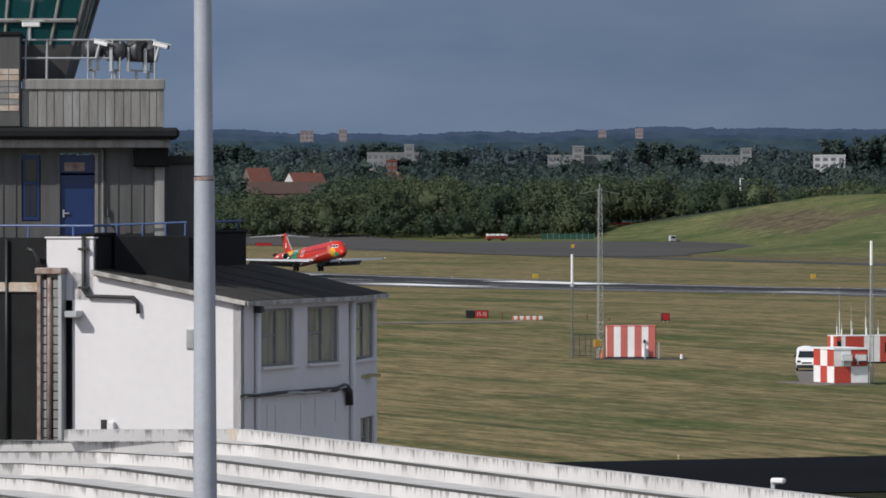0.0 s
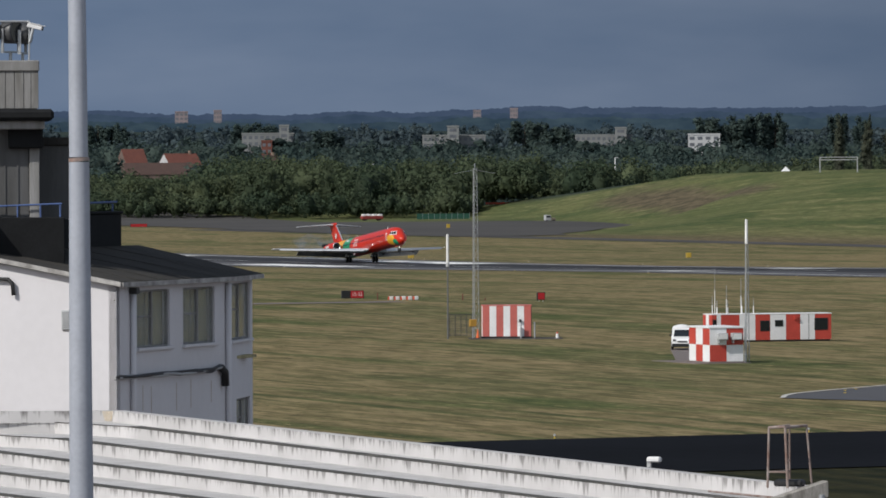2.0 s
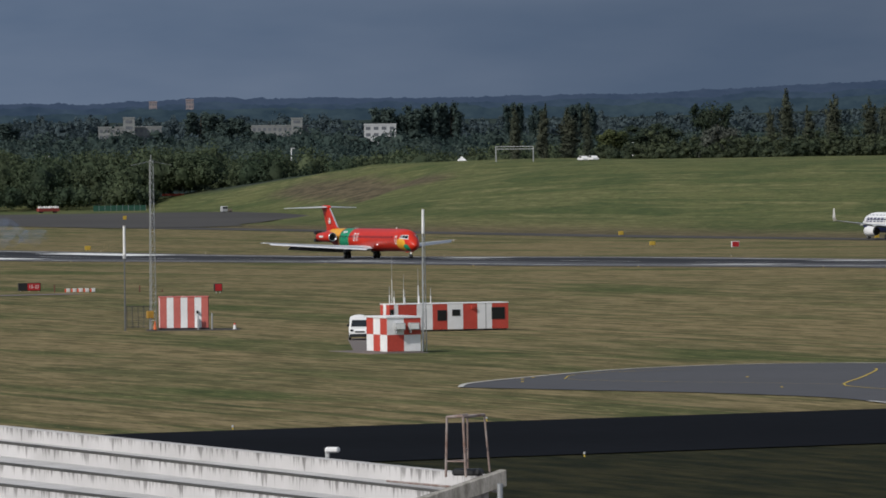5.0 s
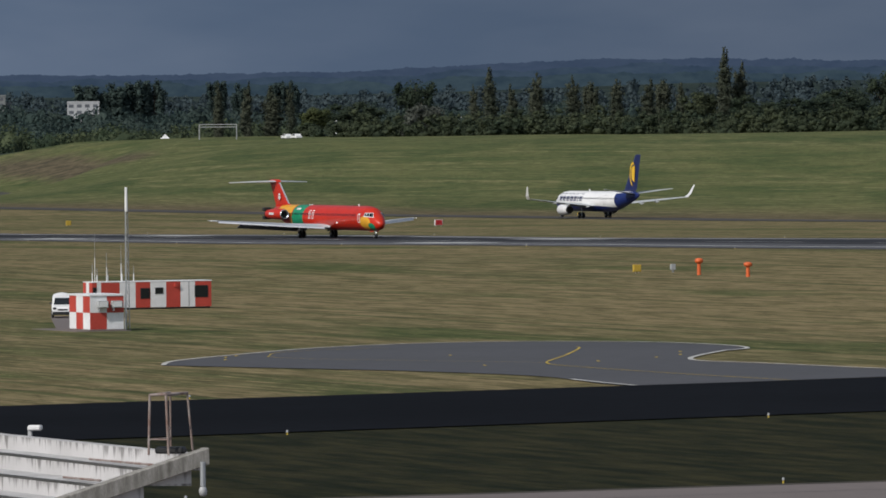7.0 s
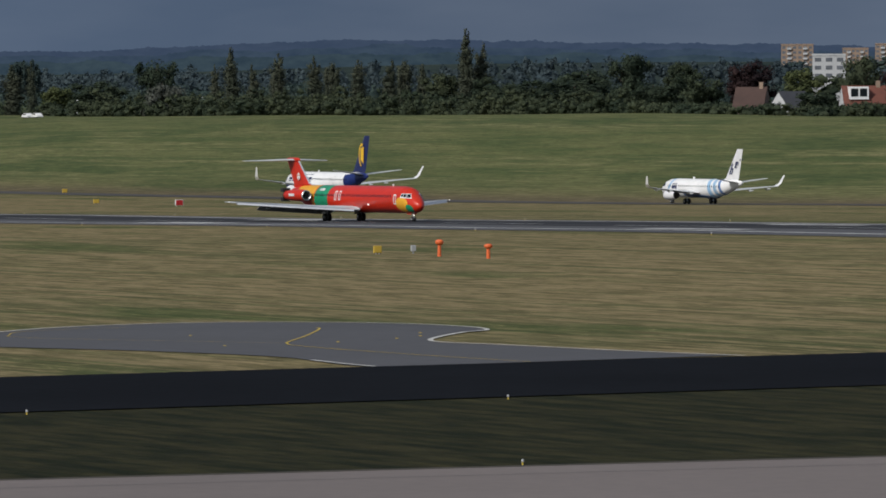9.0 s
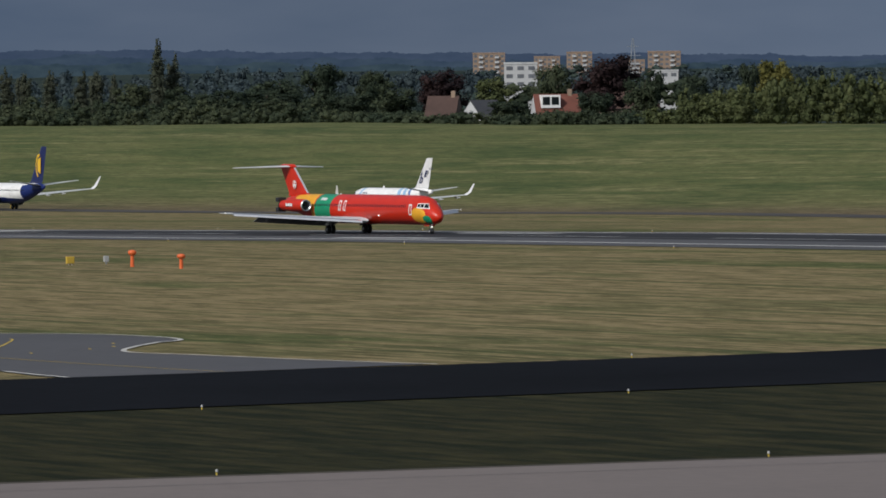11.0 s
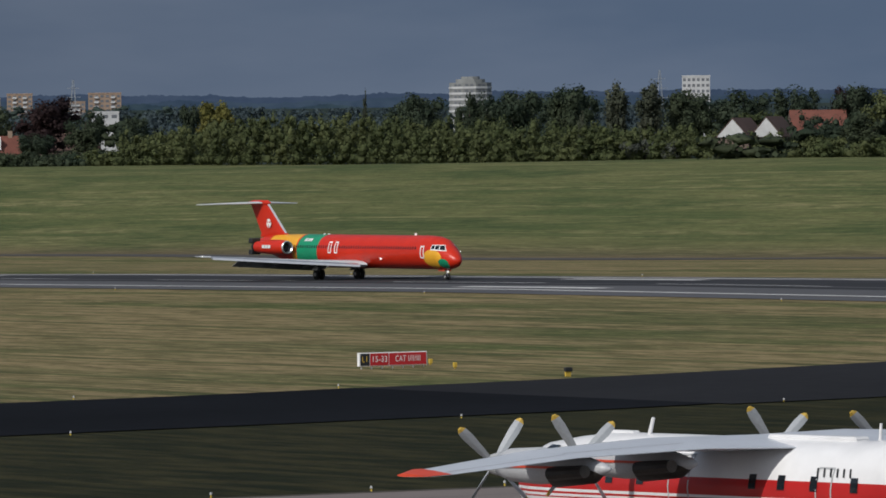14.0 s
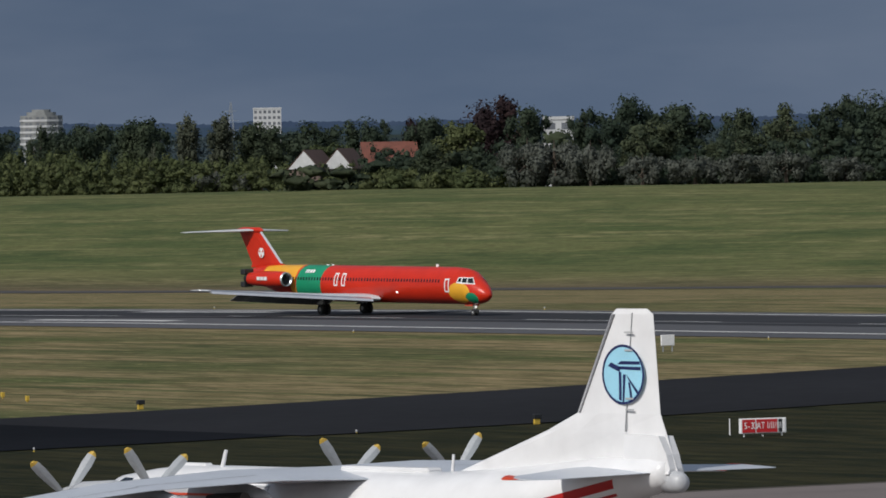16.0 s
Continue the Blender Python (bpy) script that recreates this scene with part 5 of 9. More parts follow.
def window_glass():
    m, n, l = nodes_of("old_window_glass")
    b = n["Principled BSDF"]
    b.inputs["Base Color"].default_value = (0.9, 0.92, 0.9, 1)
    b.inputs["Transmission Weight"].default_value = 0.9
    b.inputs["Roughness"].default_value = 0.05
    b.inputs["IOR"].default_value = 1.12
    b.inputs["Specular IOR Level"].default_value = 0.25
    return m


GLASS = window_glass()
DIRTY_TRIM = material("peeling_trim", (0.46, 0.45, 0.44), 0.8, vary=0.4, scale=2.5, second=(0.2, 0.19, 0.18))
CURTAIN = material("faded_curtain", (0.42, 0.38, 0.22), 0.9, vary=0.35, scale=1.6, stretch=(3, 3, 0.3), second=(0.2, 0.18, 0.1))
annexe = empty("annexe", pose(-6.27, 227.91, 0, 0, 0, -18), "white rendered airport annexe with dark felt roof and old windows", "building")
ROOF_LO, ROOF_HI, LONG, DEPTH = 12.5, 13.36, 4.85, 10.8
BEND = Vector((0.0, DEPTH))
FAR_END = BEND + Vector((-0.9, 5.1))


def wall_with_holes(name, p, q, z0, z1, holes, thick, mat, parent, z1b=None):
    """An upright wall from p to q with openings (from, to, bottom, top); z1b: its top at q."""
    p, q = Vector(p), Vector(q)
    L = (q - p).length
    d = (q - p) / L
    nrm = Vector((-d.y, d.x))
    xs = sorted({0.0, L, *[h[0] for h in holes], *[h[1] for h in holes]})
    zs = sorted({z0, z1, *[h[2] for h in holes], *[h[3] for h in holes]})
    bm = bmesh.new()
    for xa, xb in zip(xs, xs[1:]):
        for za, zb in zip(zs, zs[1:]):
            if any(h[0] <= xa and xb <= h[1] and h[2] <= za and zb <= h[3] for h in holes):
                continue
            def top(x, z):
                return z if z1b is None or z != z1 else z1 + (z1b - z1) * x / L
            ring = []
            for off in (0, thick):
                ring.append([tuple((p + d * x + nrm * off)) + (z,) for x, z in ((xa, za), (xb, za), (xb, top(xb, zb)), (xa, top(xa, zb)))])
            loft(bm, ring)
    bmesh.ops.remove_doubles(bm, verts=bm.verts, dist=0.0005)
    return part(name, bm, mat, parent)


def window_unit(parent, p, q, a, b, z0, z1, cols=2):
    """A window in the wall p-q between a and b: frame, glazing bars, panes, sill, curtain."""
    p, q = Vector(p), Vector(q)
    d = (q - p).normalized()
    ang = math.degrees(math.atan2(d.y, d.x))
    w = empty("window", pose(p.x + d.x * a, p.y + d.y * a, z0, 0, 0, ang), "", "")
    w.parent = parent
    W, Hh = b - a, z1 - z0
    for x0, x1, y0, y1 in ((0, W, 0, 0.07), (0, W, Hh - 0.07, Hh), (0, 0.09, 0.07, Hh - 0.07), (W - 0.09, W, 0.07, Hh - 0.07)):
        bm = bmesh.new()
        box(bm, x0, x1, 0.06, 0.16, y0, y1, 0.01)
        part("frame", bm, OLD_WHITE, w)
    for k in range(1, cols):
        bm = bmesh.new()
        box(bm, W * k / cols - 0.08, W * k / cols + 0.08, 0.05, 0.15, 0.07, Hh - 0.07, 0.01)
        part("mullion", bm, OLD_WHITE, w)
    bm = bmesh.new()
    box(bm, 0.09, W / cols - 0.08, 0.07, 0.14, Hh * 0.52, Hh * 0.52 + 0.06)
    part("glazing_bar", bm, OLD_WHITE, w)
    for k in range(cols):
        bm = bmesh.new()
        box(bm, W * k / cols + 0.05, W * (k + 1) / cols - 0.05, 0.1, 0.106, 0.06, Hh - 0.06)
        part("pane", bm, GLASS, w).visible_shadow = False
    bm = bmesh.new()
    box(bm, -0.1, W + 0.1, -0.12, 0.05, -0.1, 0.0, 0.015)
    part("sill", bm, SHADE_WHITE, w)
    for k, (c0, c1) in enumerate(((0.02, 0.47), (0.53, 0.99))):
        bm = bmesh.new()
        xs = np.linspace(c0 * W, c1 * W, 16)
        top = [bm.verts.new((x, 0.3 + 0.07 * math.sin(i * 1.9), Hh)) for i, x in enumerate(xs)]
        bot = [bm.verts.new((x + 0.05 * math.sin(i), 0.3 + 0.07 * math.sin(i * 1.9 + 0.4), 0.0)) for i, x in enumerate(xs)]
        for i in range(15):
            bm.faces.new((top[i], top[i + 1], bot[i + 1], bot[i]))
        part("curtain", bm, CURTAIN, w, "faded old curtain")
    return w


A0 = (-5.56, 0.0)
wall_with_holes("wall", A0, (0, 0), 0.0, ROOF_HI + 0.13, (), 0.3, SHADE_WHITE, annexe, z1b=ROOF_LO)
bm = bmesh.new()
box(bm, -6.42, -LONG, 0.0, 0.3, 12.6, 14.52, 0.02)
part("parapet_wall", bm, SHADE_WHITE, annexe)
bm = bmesh.new()
box(bm, -6.46, -LONG + 0.03, -0.05, 0.35, 14.52, 14.58, 0.015)
part("coping", bm, SHADE_WHITE, annexe)
side_holes = [(1.9, 5.0, 10.52, 12.32), (6.3, 9.4, 10.52, 12.32)]
wall_with_holes("wall", (0, 0), BEND, 0.0, ROOF_LO + 0.02, side_holes, 0.25, SHADE_WHITE, annexe)
end_holes = [(0.3, 4.6, 10.52, 12.36), (1.6, 4.5, 7.2, 8.6)]
wall_with_holes("wall", BEND, FAR_END, 0.0, ROOF_LO + 0.02, end_holes, 0.25, SHADE_WHITE, annexe)
wall_with_holes("wall", FAR_END, (-LONG, 15.9), 0.0, ROOF_LO, (), 0.25, SHADE_WHITE, annexe)
for h in side_holes:
    window_unit(annexe, (0, 0), BEND, *h)
window_unit(annexe, BEND, FAR_END, *end_holes[0])
window_unit(annexe, BEND, FAR_END, *end_holes[1])
bm = bmesh.new()
box(bm, -5.4, -0.3, 0.4, 14.5, 9.9, 10.0)
part("inner_floor", bm, CURTAIN, annexe)
bm = bmesh.new()
box(bm, -2.6, -2.5, 0.35, 14.0, 10.0, 12.4)
part("inner_wall", bm, CURTAIN, annexe)
# roof: one pitch, felt with laps
bm = bmesh.new()
pts = [(-LONG, -0.18, ROOF_HI + 0.2), (0.22, -0.18, ROOF_LO + 0.12), (0.22, DEPTH + 0.05, ROOF_LO + 0.12), (FAR_END.x + 0.25, FAR_END.y + 0.25, ROOF_LO + 0.12), (-LONG, 15.9, ROOF_HI + 0.2)]
loft(bm, [[(x, y, z - 0.09) for x, y, z in pts], pts])
part("roof", bm, FELT, annexe, "dark felt roof")
for yy in (1.9, 4.0, 6.4, 9.0, 12.0):
    bm = bmesh.new()
    rr = [(-LONG, yy, ROOF_HI + 0.2), (0.2, yy, ROOF_LO + 0.12), (0.2, yy + 0.12, ROOF_LO + 0.12), (-LONG, yy + 0.12, ROOF_HI + 0.2)]
    loft(bm, [[(x, y, z + 0.002) for x, y, z in rr], [(x, y, z + 0.016) for x, y, z in rr]])
    part("felt_lap", bm, FELT, annexe)
for p0, p1, nm in (((-LONG, -0.24, ROOF_HI + 0.2), (0.24, -0.24, ROOF_LO + 0.11), "verge_board"), ((0.28, -0.2, ROOF_LO + 0.1), (0.28, DEPTH, ROOF_LO + 0.1), "fascia"), ((0.28, DEPTH, ROOF_LO + 0.1), (FAR_END.x + 0.32, FAR_END.y + 0.2, ROOF_LO + 0.1), "fascia")):
    a, b = Vector(p0), Vector(p1)
    d = (b - a).normalized()
    s = Vector((d.y, -d.x, 0)).normalized() * 0.03
    bm = bmesh.new()
    loft(bm, [[q + s * k + Vector((0, 0, h)) for k, h in ((-1, 0), (1, 0), (1, -0.14), (-1, -0.14))] for q in (a, b)])
    part(nm, bm, DIRTY_TRIM, annexe)
# black upstand of the higher roof
bm = bmesh.new()
box(bm, -LONG - 0.3, -LONG, 0.02, 14.2, ROOF_HI + 0.02, 14.62, 0.03)
part("upstand", bm, BITUMEN, annexe, "black bitumen upstand")
bm = bmesh.new()
box(bm, -LONG - 0.36, -LONG + 0.06, 0.0, 14.26, 14.62, 14.7, 0.02)
part("upstand_cap", bm, BITUMEN, annexe)
bm = bmesh.new()
box(bm, -12.0, -6.42, 0.1, 0.4, 0.0, 14.55, 0.02)
part("black_wall", bm, BITUMEN, annexe, "black tarred wall")
bm = bmesh.new()
box(bm, -12.0, -LONG - 0.3, 0.4, 14.2, 14.3, 14.5)
part("flat_roof", bm, FELT, annexe)
bm = bmesh.new()
box(bm, -8.6, -6.55, 0.02, 0.1, 12.85, 13.15, 0.02)
part("stained_band", bm, STAIN, annexe)


def pipe_run(name, pts, r, mat, parent, n=10):
    bm = bmesh.new()
    p = [Vector(q) for q in pts]
    rings = []
    for i, c in enumerate(p):
        d = ((p[min(i + 1, len(p) - 1)] - c).normalized() + (c - p[max(i - 1, 0)]).normalized()).normalized()
        a = d.cross(Vector((0.31, 0.87, 0.38))).normalized()
        b = d.cross(a)
        rings.append([c + (a * math.cos(2 * math.pi * k / n) + b * math.sin(2 * math.pi * k / n)) * r for k in range(n)])
    loft(bm, rings)
    return part(name, bm, mat, parent, smooth=True)


pipe_run("soil_pipe", [(-5.14, -0.12, 14.6), (-5.14, -0.12, 12.95), (-5.0, -0.12, 12.74), (-3.5, -0.12, 12.7), (-3.36, -0.12, 12.55), (-3.33, -0.12, 12.2)], 0.065, PIPE_BLACK, annexe)
for z in (14.2, 13.0):
    bm = bmesh.new()
    box(bm, -5.3, -4.98, -0.2, 0.0, z - 0.04, z + 0.04, 0.01)
    part("pipe_clip", bm, PIPE_BLACK, annexe)
pipe_run("downpipe", [(0.1, 1.3, 12.3), (0.1, 1.3, 8.4), (0.1, 1.3, 3.0)], 0.09, SHADE_WHITE, annexe)
bm = bmesh.new()
box(bm, 0.02, 0.26, 1.15, 1.45, 12.22, 12.42, 0.02)
part("hopper", bm, PIPE_BLACK, annexe)
pipe_run("downpipe", [(0.1, 10.5, 12.4), (0.1, 10.5, 3.0)], 0.1, SHADE_WHITE, annexe)
bm = bmesh.new()
box(bm, -1.78, -1.5, -0.06, 0.02, 11.12, 11.74, 0.01)
vent = part("vent_grille", bm, GREY_PAINT, annexe)
for k in range(9):
    bm = bmesh.new()
    box(bm, -1.75, -1.53, -0.085, -0.06, 11.16 + k * 0.064, 11.19 + k * 0.064)
    part("slat", bm, GREY_PAINT, vent)
bm = bmesh.new()
box(bm, -5.62, -5.2, -0.55, 0.0, 12.08, 12.28, 0.02)
part("wall_lamp", bm, STEEL, annexe)
bm = bmesh.new()
box(bm, -4.6, -4.42, -0.06, 0.02, 8.55, 8.9, 0.01)
part("wall_fitting", bm, BLACK_PAINT, annexe)
bm = bmesh.new()
box(bm, -4.36, -4.12, -0.18, 0.02, 8.56, 8.84, 0.03)
part("wall_fitting", bm, SHADE_WHITE, annexe)
# cable bundle along the side wall
random.seed(4)
for k in range(9):
    pts = [(0.12 + 0.06 * random.random(), y, 9.62 + 0.1 * random.random() - 0.004 * y + (0.1 if y > 9 else 0)) for y in (-0.5 + 0.2 * k % 0.5, 1.2, 2.5, 4.0, 5.6, 7.2, 8.6, 9.6)]
    pipe_run("cable", pts, 0.035 + 0.02 * random.random(), PIPE_BLACK if k % 3 else GREY_PAINT, annexe, 6)
pipe_run("cable", [(0.14, 9.6, 9.7), (0.14, 10.0, 9.55), (0.14, 10.05, 9.1)], 0.12, PIPE_BLACK, annexe)
for k, (y, z, l2) in enumerate(((2.4, 9.35, 0.8), (3.2, 9.3, 1.0), (5.6, 9.35, 0.9), (7.0, 9.4, 0.9), (9.0, 9.3, 0.7))):
    bm = bmesh.new()
    box(bm, 0.0, 0.004, y, y + 0.05, z - l2, z)
    part("run_stain", bm, STAIN, annexe, "brown run stain")
# cable riser at the left end of the front wall
riser = empty("cable_riser", pose(-6.27, 227.91, 0, 0, 0, -18), "rusty steel cable riser with lagged pipes on the terminal wall", "cable ladder")
for x in (-6.52, -5.82):
    bm = bmesh.new()
    box(bm, x - 0.06, x + 0.06, -0.42, 0.0, 8.0, 13.45, 0.01)
    part("upright", bm, STEEL if x > -6 else RUST, riser)
for k in range(18):
    for x0, x1, mt in ((-6.46, -6.3, OLD_WHITE), (-6.08, -5.9, OLD_WHITE)):
        bm = bmesh.new()
        box(bm, x0, x1, -0.3, -0.1, 8.05 + k * 0.29, 8.31 + k * 0.29, 0.012)
        part("lagging", bm, mt, riser)
pipe_run("riser_pipe", [(-6.22, -0.3, 8.0), (-6.2, -0.3, 13.3)], 0.07, RUST, riser)
pipe_run("riser_pipe", [(-6.13, -0.25, 8.0), (-6.13, -0.25, 13.3)], 0.06, PIPE_BLACK, riser)
bm = bmesh.new()
box(bm, -6.62, -5.72, -0.5, 0.02, 13.42, 13.62, 0.02)
part("top_plate", bm, RUST, riser)
pipe_run("overflow_pipe", [(-6.6, -0.2, 13.2), (-6.62, -0.25, 13.9), (-6.75, -0.3, 14.15), (-6.95, -0.3, 14.2)], 0.07, PIPE_BLACK, riser)
pipe_run("riser_pipe", [(-7.75, 0.0, 8.0), (-7.75, 0.0, 14.5)], 0.05, PIPE_BLACK, riser)

# ---- control tower ----
TOWER_AT = pose(-5.34, 228.5, 0, 0, 0, 3) @ Matrix.Diagonal((0.951, 1, 1, 1))
tower = empty("control_tower", TOWER_AT, "old airport control tower with grey cladding and white balcony", "building")
wall_with_holes("wall", (-14.0, 3.0), (-3.48, 3.0), 0.0, 17.6, [(14 - 6.94, 14 - 5.64, 14.6, 17.2), (14 - 8.13, 14 - 7.5, 15.05, 17.15)], 0.3, CLADDING, tower)
wall_with_holes("wall", (-3.48, 3.0), (-3.48, 9.0), 0.0, 17.6, (), 0.3, CLADDING, tower)
bm = bmesh.new()
box(bm, -3.48, -2.05, 4.6, 9.0, 14.5, 16.85, 0.02)
part("side_store", bm, CLADDING, tower)
bm = bmesh.new()
box(bm, -3.5, -1.95, 4.5, 9.1, 16.85, 17.1, 0.02)
part("store_roof", bm, FELT, tower)
bm = bmesh.new()
box(bm, -3.75, -3.42, 2.9, 3.0, 14.5, 16.9, 0.02)
part("corner_post", bm, OLD_WHITE, tower, "white corner post")
for k in range(26):
    x = -13.8 + 0.42 * k
    if -8.3 < x < -5.6 or x > -3.9:
        continue
    bm = bmesh.new()
    box(bm, x - 0.025, x + 0.025, 2.965, 3.0, 14.55, 17.5)
    part("cover_strip", bm, CLADDING, tower)
bm = bmesh.new()
box(bm, -5.5, -5.44, 2.94, 3.0, 14.6, 17.3)
part("cover_strip", bm, OLD_WHITE, tower)
for x0, x1, z0, z1, mt, nm, yy in ((-6.86, -5.72, 14.62, 16.5, BLUE_PAINT, "door", 3.08), (-6.86, -5.72, 16.56, 17.12, BLUE_PAINT, "transom", 3.08)):
    bm = bmesh.new()
    box(bm, x0, x1, yy, yy + 0.06, z0, z1, 0.012)
    dd = part(nm, bm, mt, tower, "blue painted door" if nm == "door" else "")
    if nm == "door":
        bm = bmesh.new()
        tube(bm, (-6.72, 3.02, 15.3), (-6.56, 3.02, 15.3), 0.025, n=8)
        box(bm, -6.78, -6.72, 3.03, 3.08, 15.18, 15.42)
        part("door_handle", bm, STEEL, dd)
        bm = bmesh.new()
        box(bm, -6.72, -6.05, 3.06, 3.085, 16.62, 16.9, 0.01)
        part("notice", bm, RUST, dd, "faded brown notice")
for x0, x1 in ((-6.98, -6.86), (-5.72, -5.6)):
    bm = bmesh.new()
    box(bm, x0, x1, 2.97, 3.2, 14.6, 17.2, 0.01)
    part("door_post", bm, CLADDING if x0 < -6.5 else OLD_WHITE, tower)
win = new("window")
win.parent = tower
for x0, x1, z0, z1, mt, nm in ((-8.1, -7.53, 15.08, 17.12, BLUE_PAINT, "frame"), (-8.0, -7.83, 15.2, 16.2, DARK_GLASS, "pane"), (-7.78, -7.63, 15.2, 16.2, DARK_GLASS, "pane"), (-8.0, -7.63, 16.3, 17.0, DARK_GLASS, "pane")):
    bm = bmesh.new()
    box(bm, x0, x1, 3.04 if nm == "frame" else 3.03, 3.12, z0, z1, 0.008)
    part(nm, bm, mt, win)
pipe_run("cable", [(-8.9, 2.9, 17.42), (-5.7, 2.9, 17.45), (-5.45, 2.9, 17.4), (-5.4, 2.9, 17.1), (-5.42, 2.9, 15.6), (-5.36, 2.88, 15.2), (-5.28, 2.9, 15.2), (-5.3, 2.9, 15.5)], 0.03, PIPE_BLACK, tower, 6)
# overhanging slab and balcony drum
bm = bmesh.new()
box(bm, -14.0, -2.95, 1.9, 9.2, 17.62, 17.98, 0.1)
part("balcony_slab", bm, BITUMEN, tower, "dark rounded slab edge")
bm = bmesh.new()
box(bm, -14.0, -3.25, 2.2, 9.0, 17.35, 17.62, 0.03)
part("soffit", bm, OLD_WHITE, tower)
bm = bmesh.new()
box(bm, -4.45, -3.3, 2.6, 4.2, 16.75, 17.38, 0.05)
part("soffit_box", bm, BITUMEN, tower)
bm = bmesh.new()
box(bm, -14.0, -3.5, 2.32, 8.8, 17.98, 19.2)
part("balcony_wall", bm, CLADDING, tower)
x, k = -8.12, 0
while x < -3.6:
    w = 0.3 if k % 3 else 0.24
    bm = bmesh.new()
    box(bm, x, min(x + w - 0.02, -3.45), 2.28 + 0.008 * (k % 2), 2.34, 18.0, 19.16, 0.006)
    part("board", bm, OLD_WHITE, tower)
    x += w
    k += 1
bm = bmesh.new()
box(bm, -8.1, -3.42, 2.22, 8.85, 19.16, 19.5, 0.03)
part("balcony_coping", bm, OLD_WHITE, tower)
bm = bmesh.new()
box(bm, -14.0, -8.16, 2.1, 8.0, 18.0, 20.85, 0.03)
blk = part("plant_room", bm, CLADDING, tower)
bm = bmesh.new()
box(bm, -14.0, -8.12, 2.04, 8.05, 20.85, 20.97, 0.02)
part("plant_room_roof", bm, BITUMEN, blk)
random.seed(9)
for i in range(4):
    for j in range(7):
        bm = bmesh.new()
        box(bm, -9.55 + i * 0.34, -9.23 + i * 0.34, 2.08, 2.1 + 0.01, 18.5 + j * 0.19, 18.67 + j * 0.19, 0.004)
        part("tile", bm, OLD_WHITE if random.random() < 0.55 else STAIN, blk)
slab_bm = bmesh.new()
box(slab_bm, -5.1, -2.6, 2.62, 2.9, 12.4, 14.6, 0.03)
part("roof_parapet", slab_bm, BITUMEN, tower, "black bitumen parapet of the flat roof")
# railings: blue on the lower roof, pale on the balcony
rail = empty("railing", pose(-6.27, 227.91, 0, 0, 0, -18), "blue painted steel railing along the flat roof", "railing")
bm = bmesh.new()
tube(bm, (-11, 0.2, 14.92), (-LONG - 0.1, 0.2, 14.92), 0.035, n=8)
tube(bm, (-LONG - 0.1, 0.2, 14.92), (-LONG - 0.1, 14.0, 15.0), 0.035, n=8)
part("rail", bm, RAIL_BLUE, rail)
for p in [(-10.2, 0.2), (-7.1, 0.2), (-5.6, 0.2)] + [(-LONG - 0.1, y) for y in (1.2, 3.8, 6.2, 8.6, 11.0, 13.6)]:
    bm = bmesh.new()
    tube(bm, (*p, 14.5), (*p, 14.94), 0.035, n=8)
    part("post", bm, RAIL_BLUE, rail)
low_rail = empty("railing", TOWER_AT, "blue painted steel railing above the black parapet", "railing")
bm = bmesh.new()
tube(bm, (-5.4, 2.76, 14.93), (-2.7, 2.76, 15.02), 0.03, n=8)
part("rail", bm, RAIL_BLUE, low_rail)
for x in (-5.0, -4.15, -3.4, -2.75):
    bm = bmesh.new()
    tube(bm, (x, 2.76, 14.58), (x, 2.76, 15.0), 0.03, n=8)
    part("post", bm, RAIL_BLUE, low_rail)
top_rail = empty("railing", TOWER_AT, "pale galvanised railing round the tower balcony", "railing")
for z in (20.72, 20.15):
    bm = bmesh.new()
    tube(bm, (-8.1, 2.5, z), (-3.75 if z > 20.5 else -5.2, 2.5, z), 0.035, n=8)
    if z > 20.5:
        tube(bm, (-3.75, 2.5, z), (-3.75, 8.0, z), 0.035, n=8)
    part("rail", bm, STEEL, top_rail)
for x, r in ((-8.0, 0.03), (-7.3, 0.04), (-5.95, 0.03), (-5.15, 0.04), (-4.9, 0.03), (-3.75, 0.03)):
    bm = bmesh.new()
    tube(bm, (x, 2.5, 19.48), (x + 0.02, 2.5, 20.74), r, n=8)
    part("post", bm, STEEL, top_rail)


def security_camera(x, y, z, yaw, s=1.0, tilt=12):
    c = empty("security_camera", TOWER_AT @ pose(x, y, z, 0, tilt, yaw), "white weatherproof security camera on the tower", "camera", "security cameras on the tower")
    bm = bmesh.new()
    box(bm, -0.3 * s, 0.28 * s, -0.09 * s, 0.09 * s, -0.08 * s, 0.09 * s, 0.02)
    part("housing", bm, WHITE_PAINT, c)
    bm = bmesh.new()
    box(bm, -0.34 * s, 0.4 * s, -0.11 * s, 0.11 * s, 0.09 * s, 0.115 * s, 0.01)
    part("sunshield", bm, WHITE_PAINT, c)
    bm = bmesh.new()
    tube(bm, (0.28 * s, 0, 0), (0.33 * s, 0, 0), 0.08 * s, n=12)
    part("lens", bm, BLACK_PAINT, c)
    bm = bmesh.new()
    tube(bm, (-0.05, 0, -0.08 * s), (-0.05, 0, -0.5), 0.05, n=8)
    part("bracket", bm, STEEL, c)


DRUM_GREY = material("dark_drum_paint", (0.06, 0.062, 0.066), 0.45, vary=0.25, scale=2)


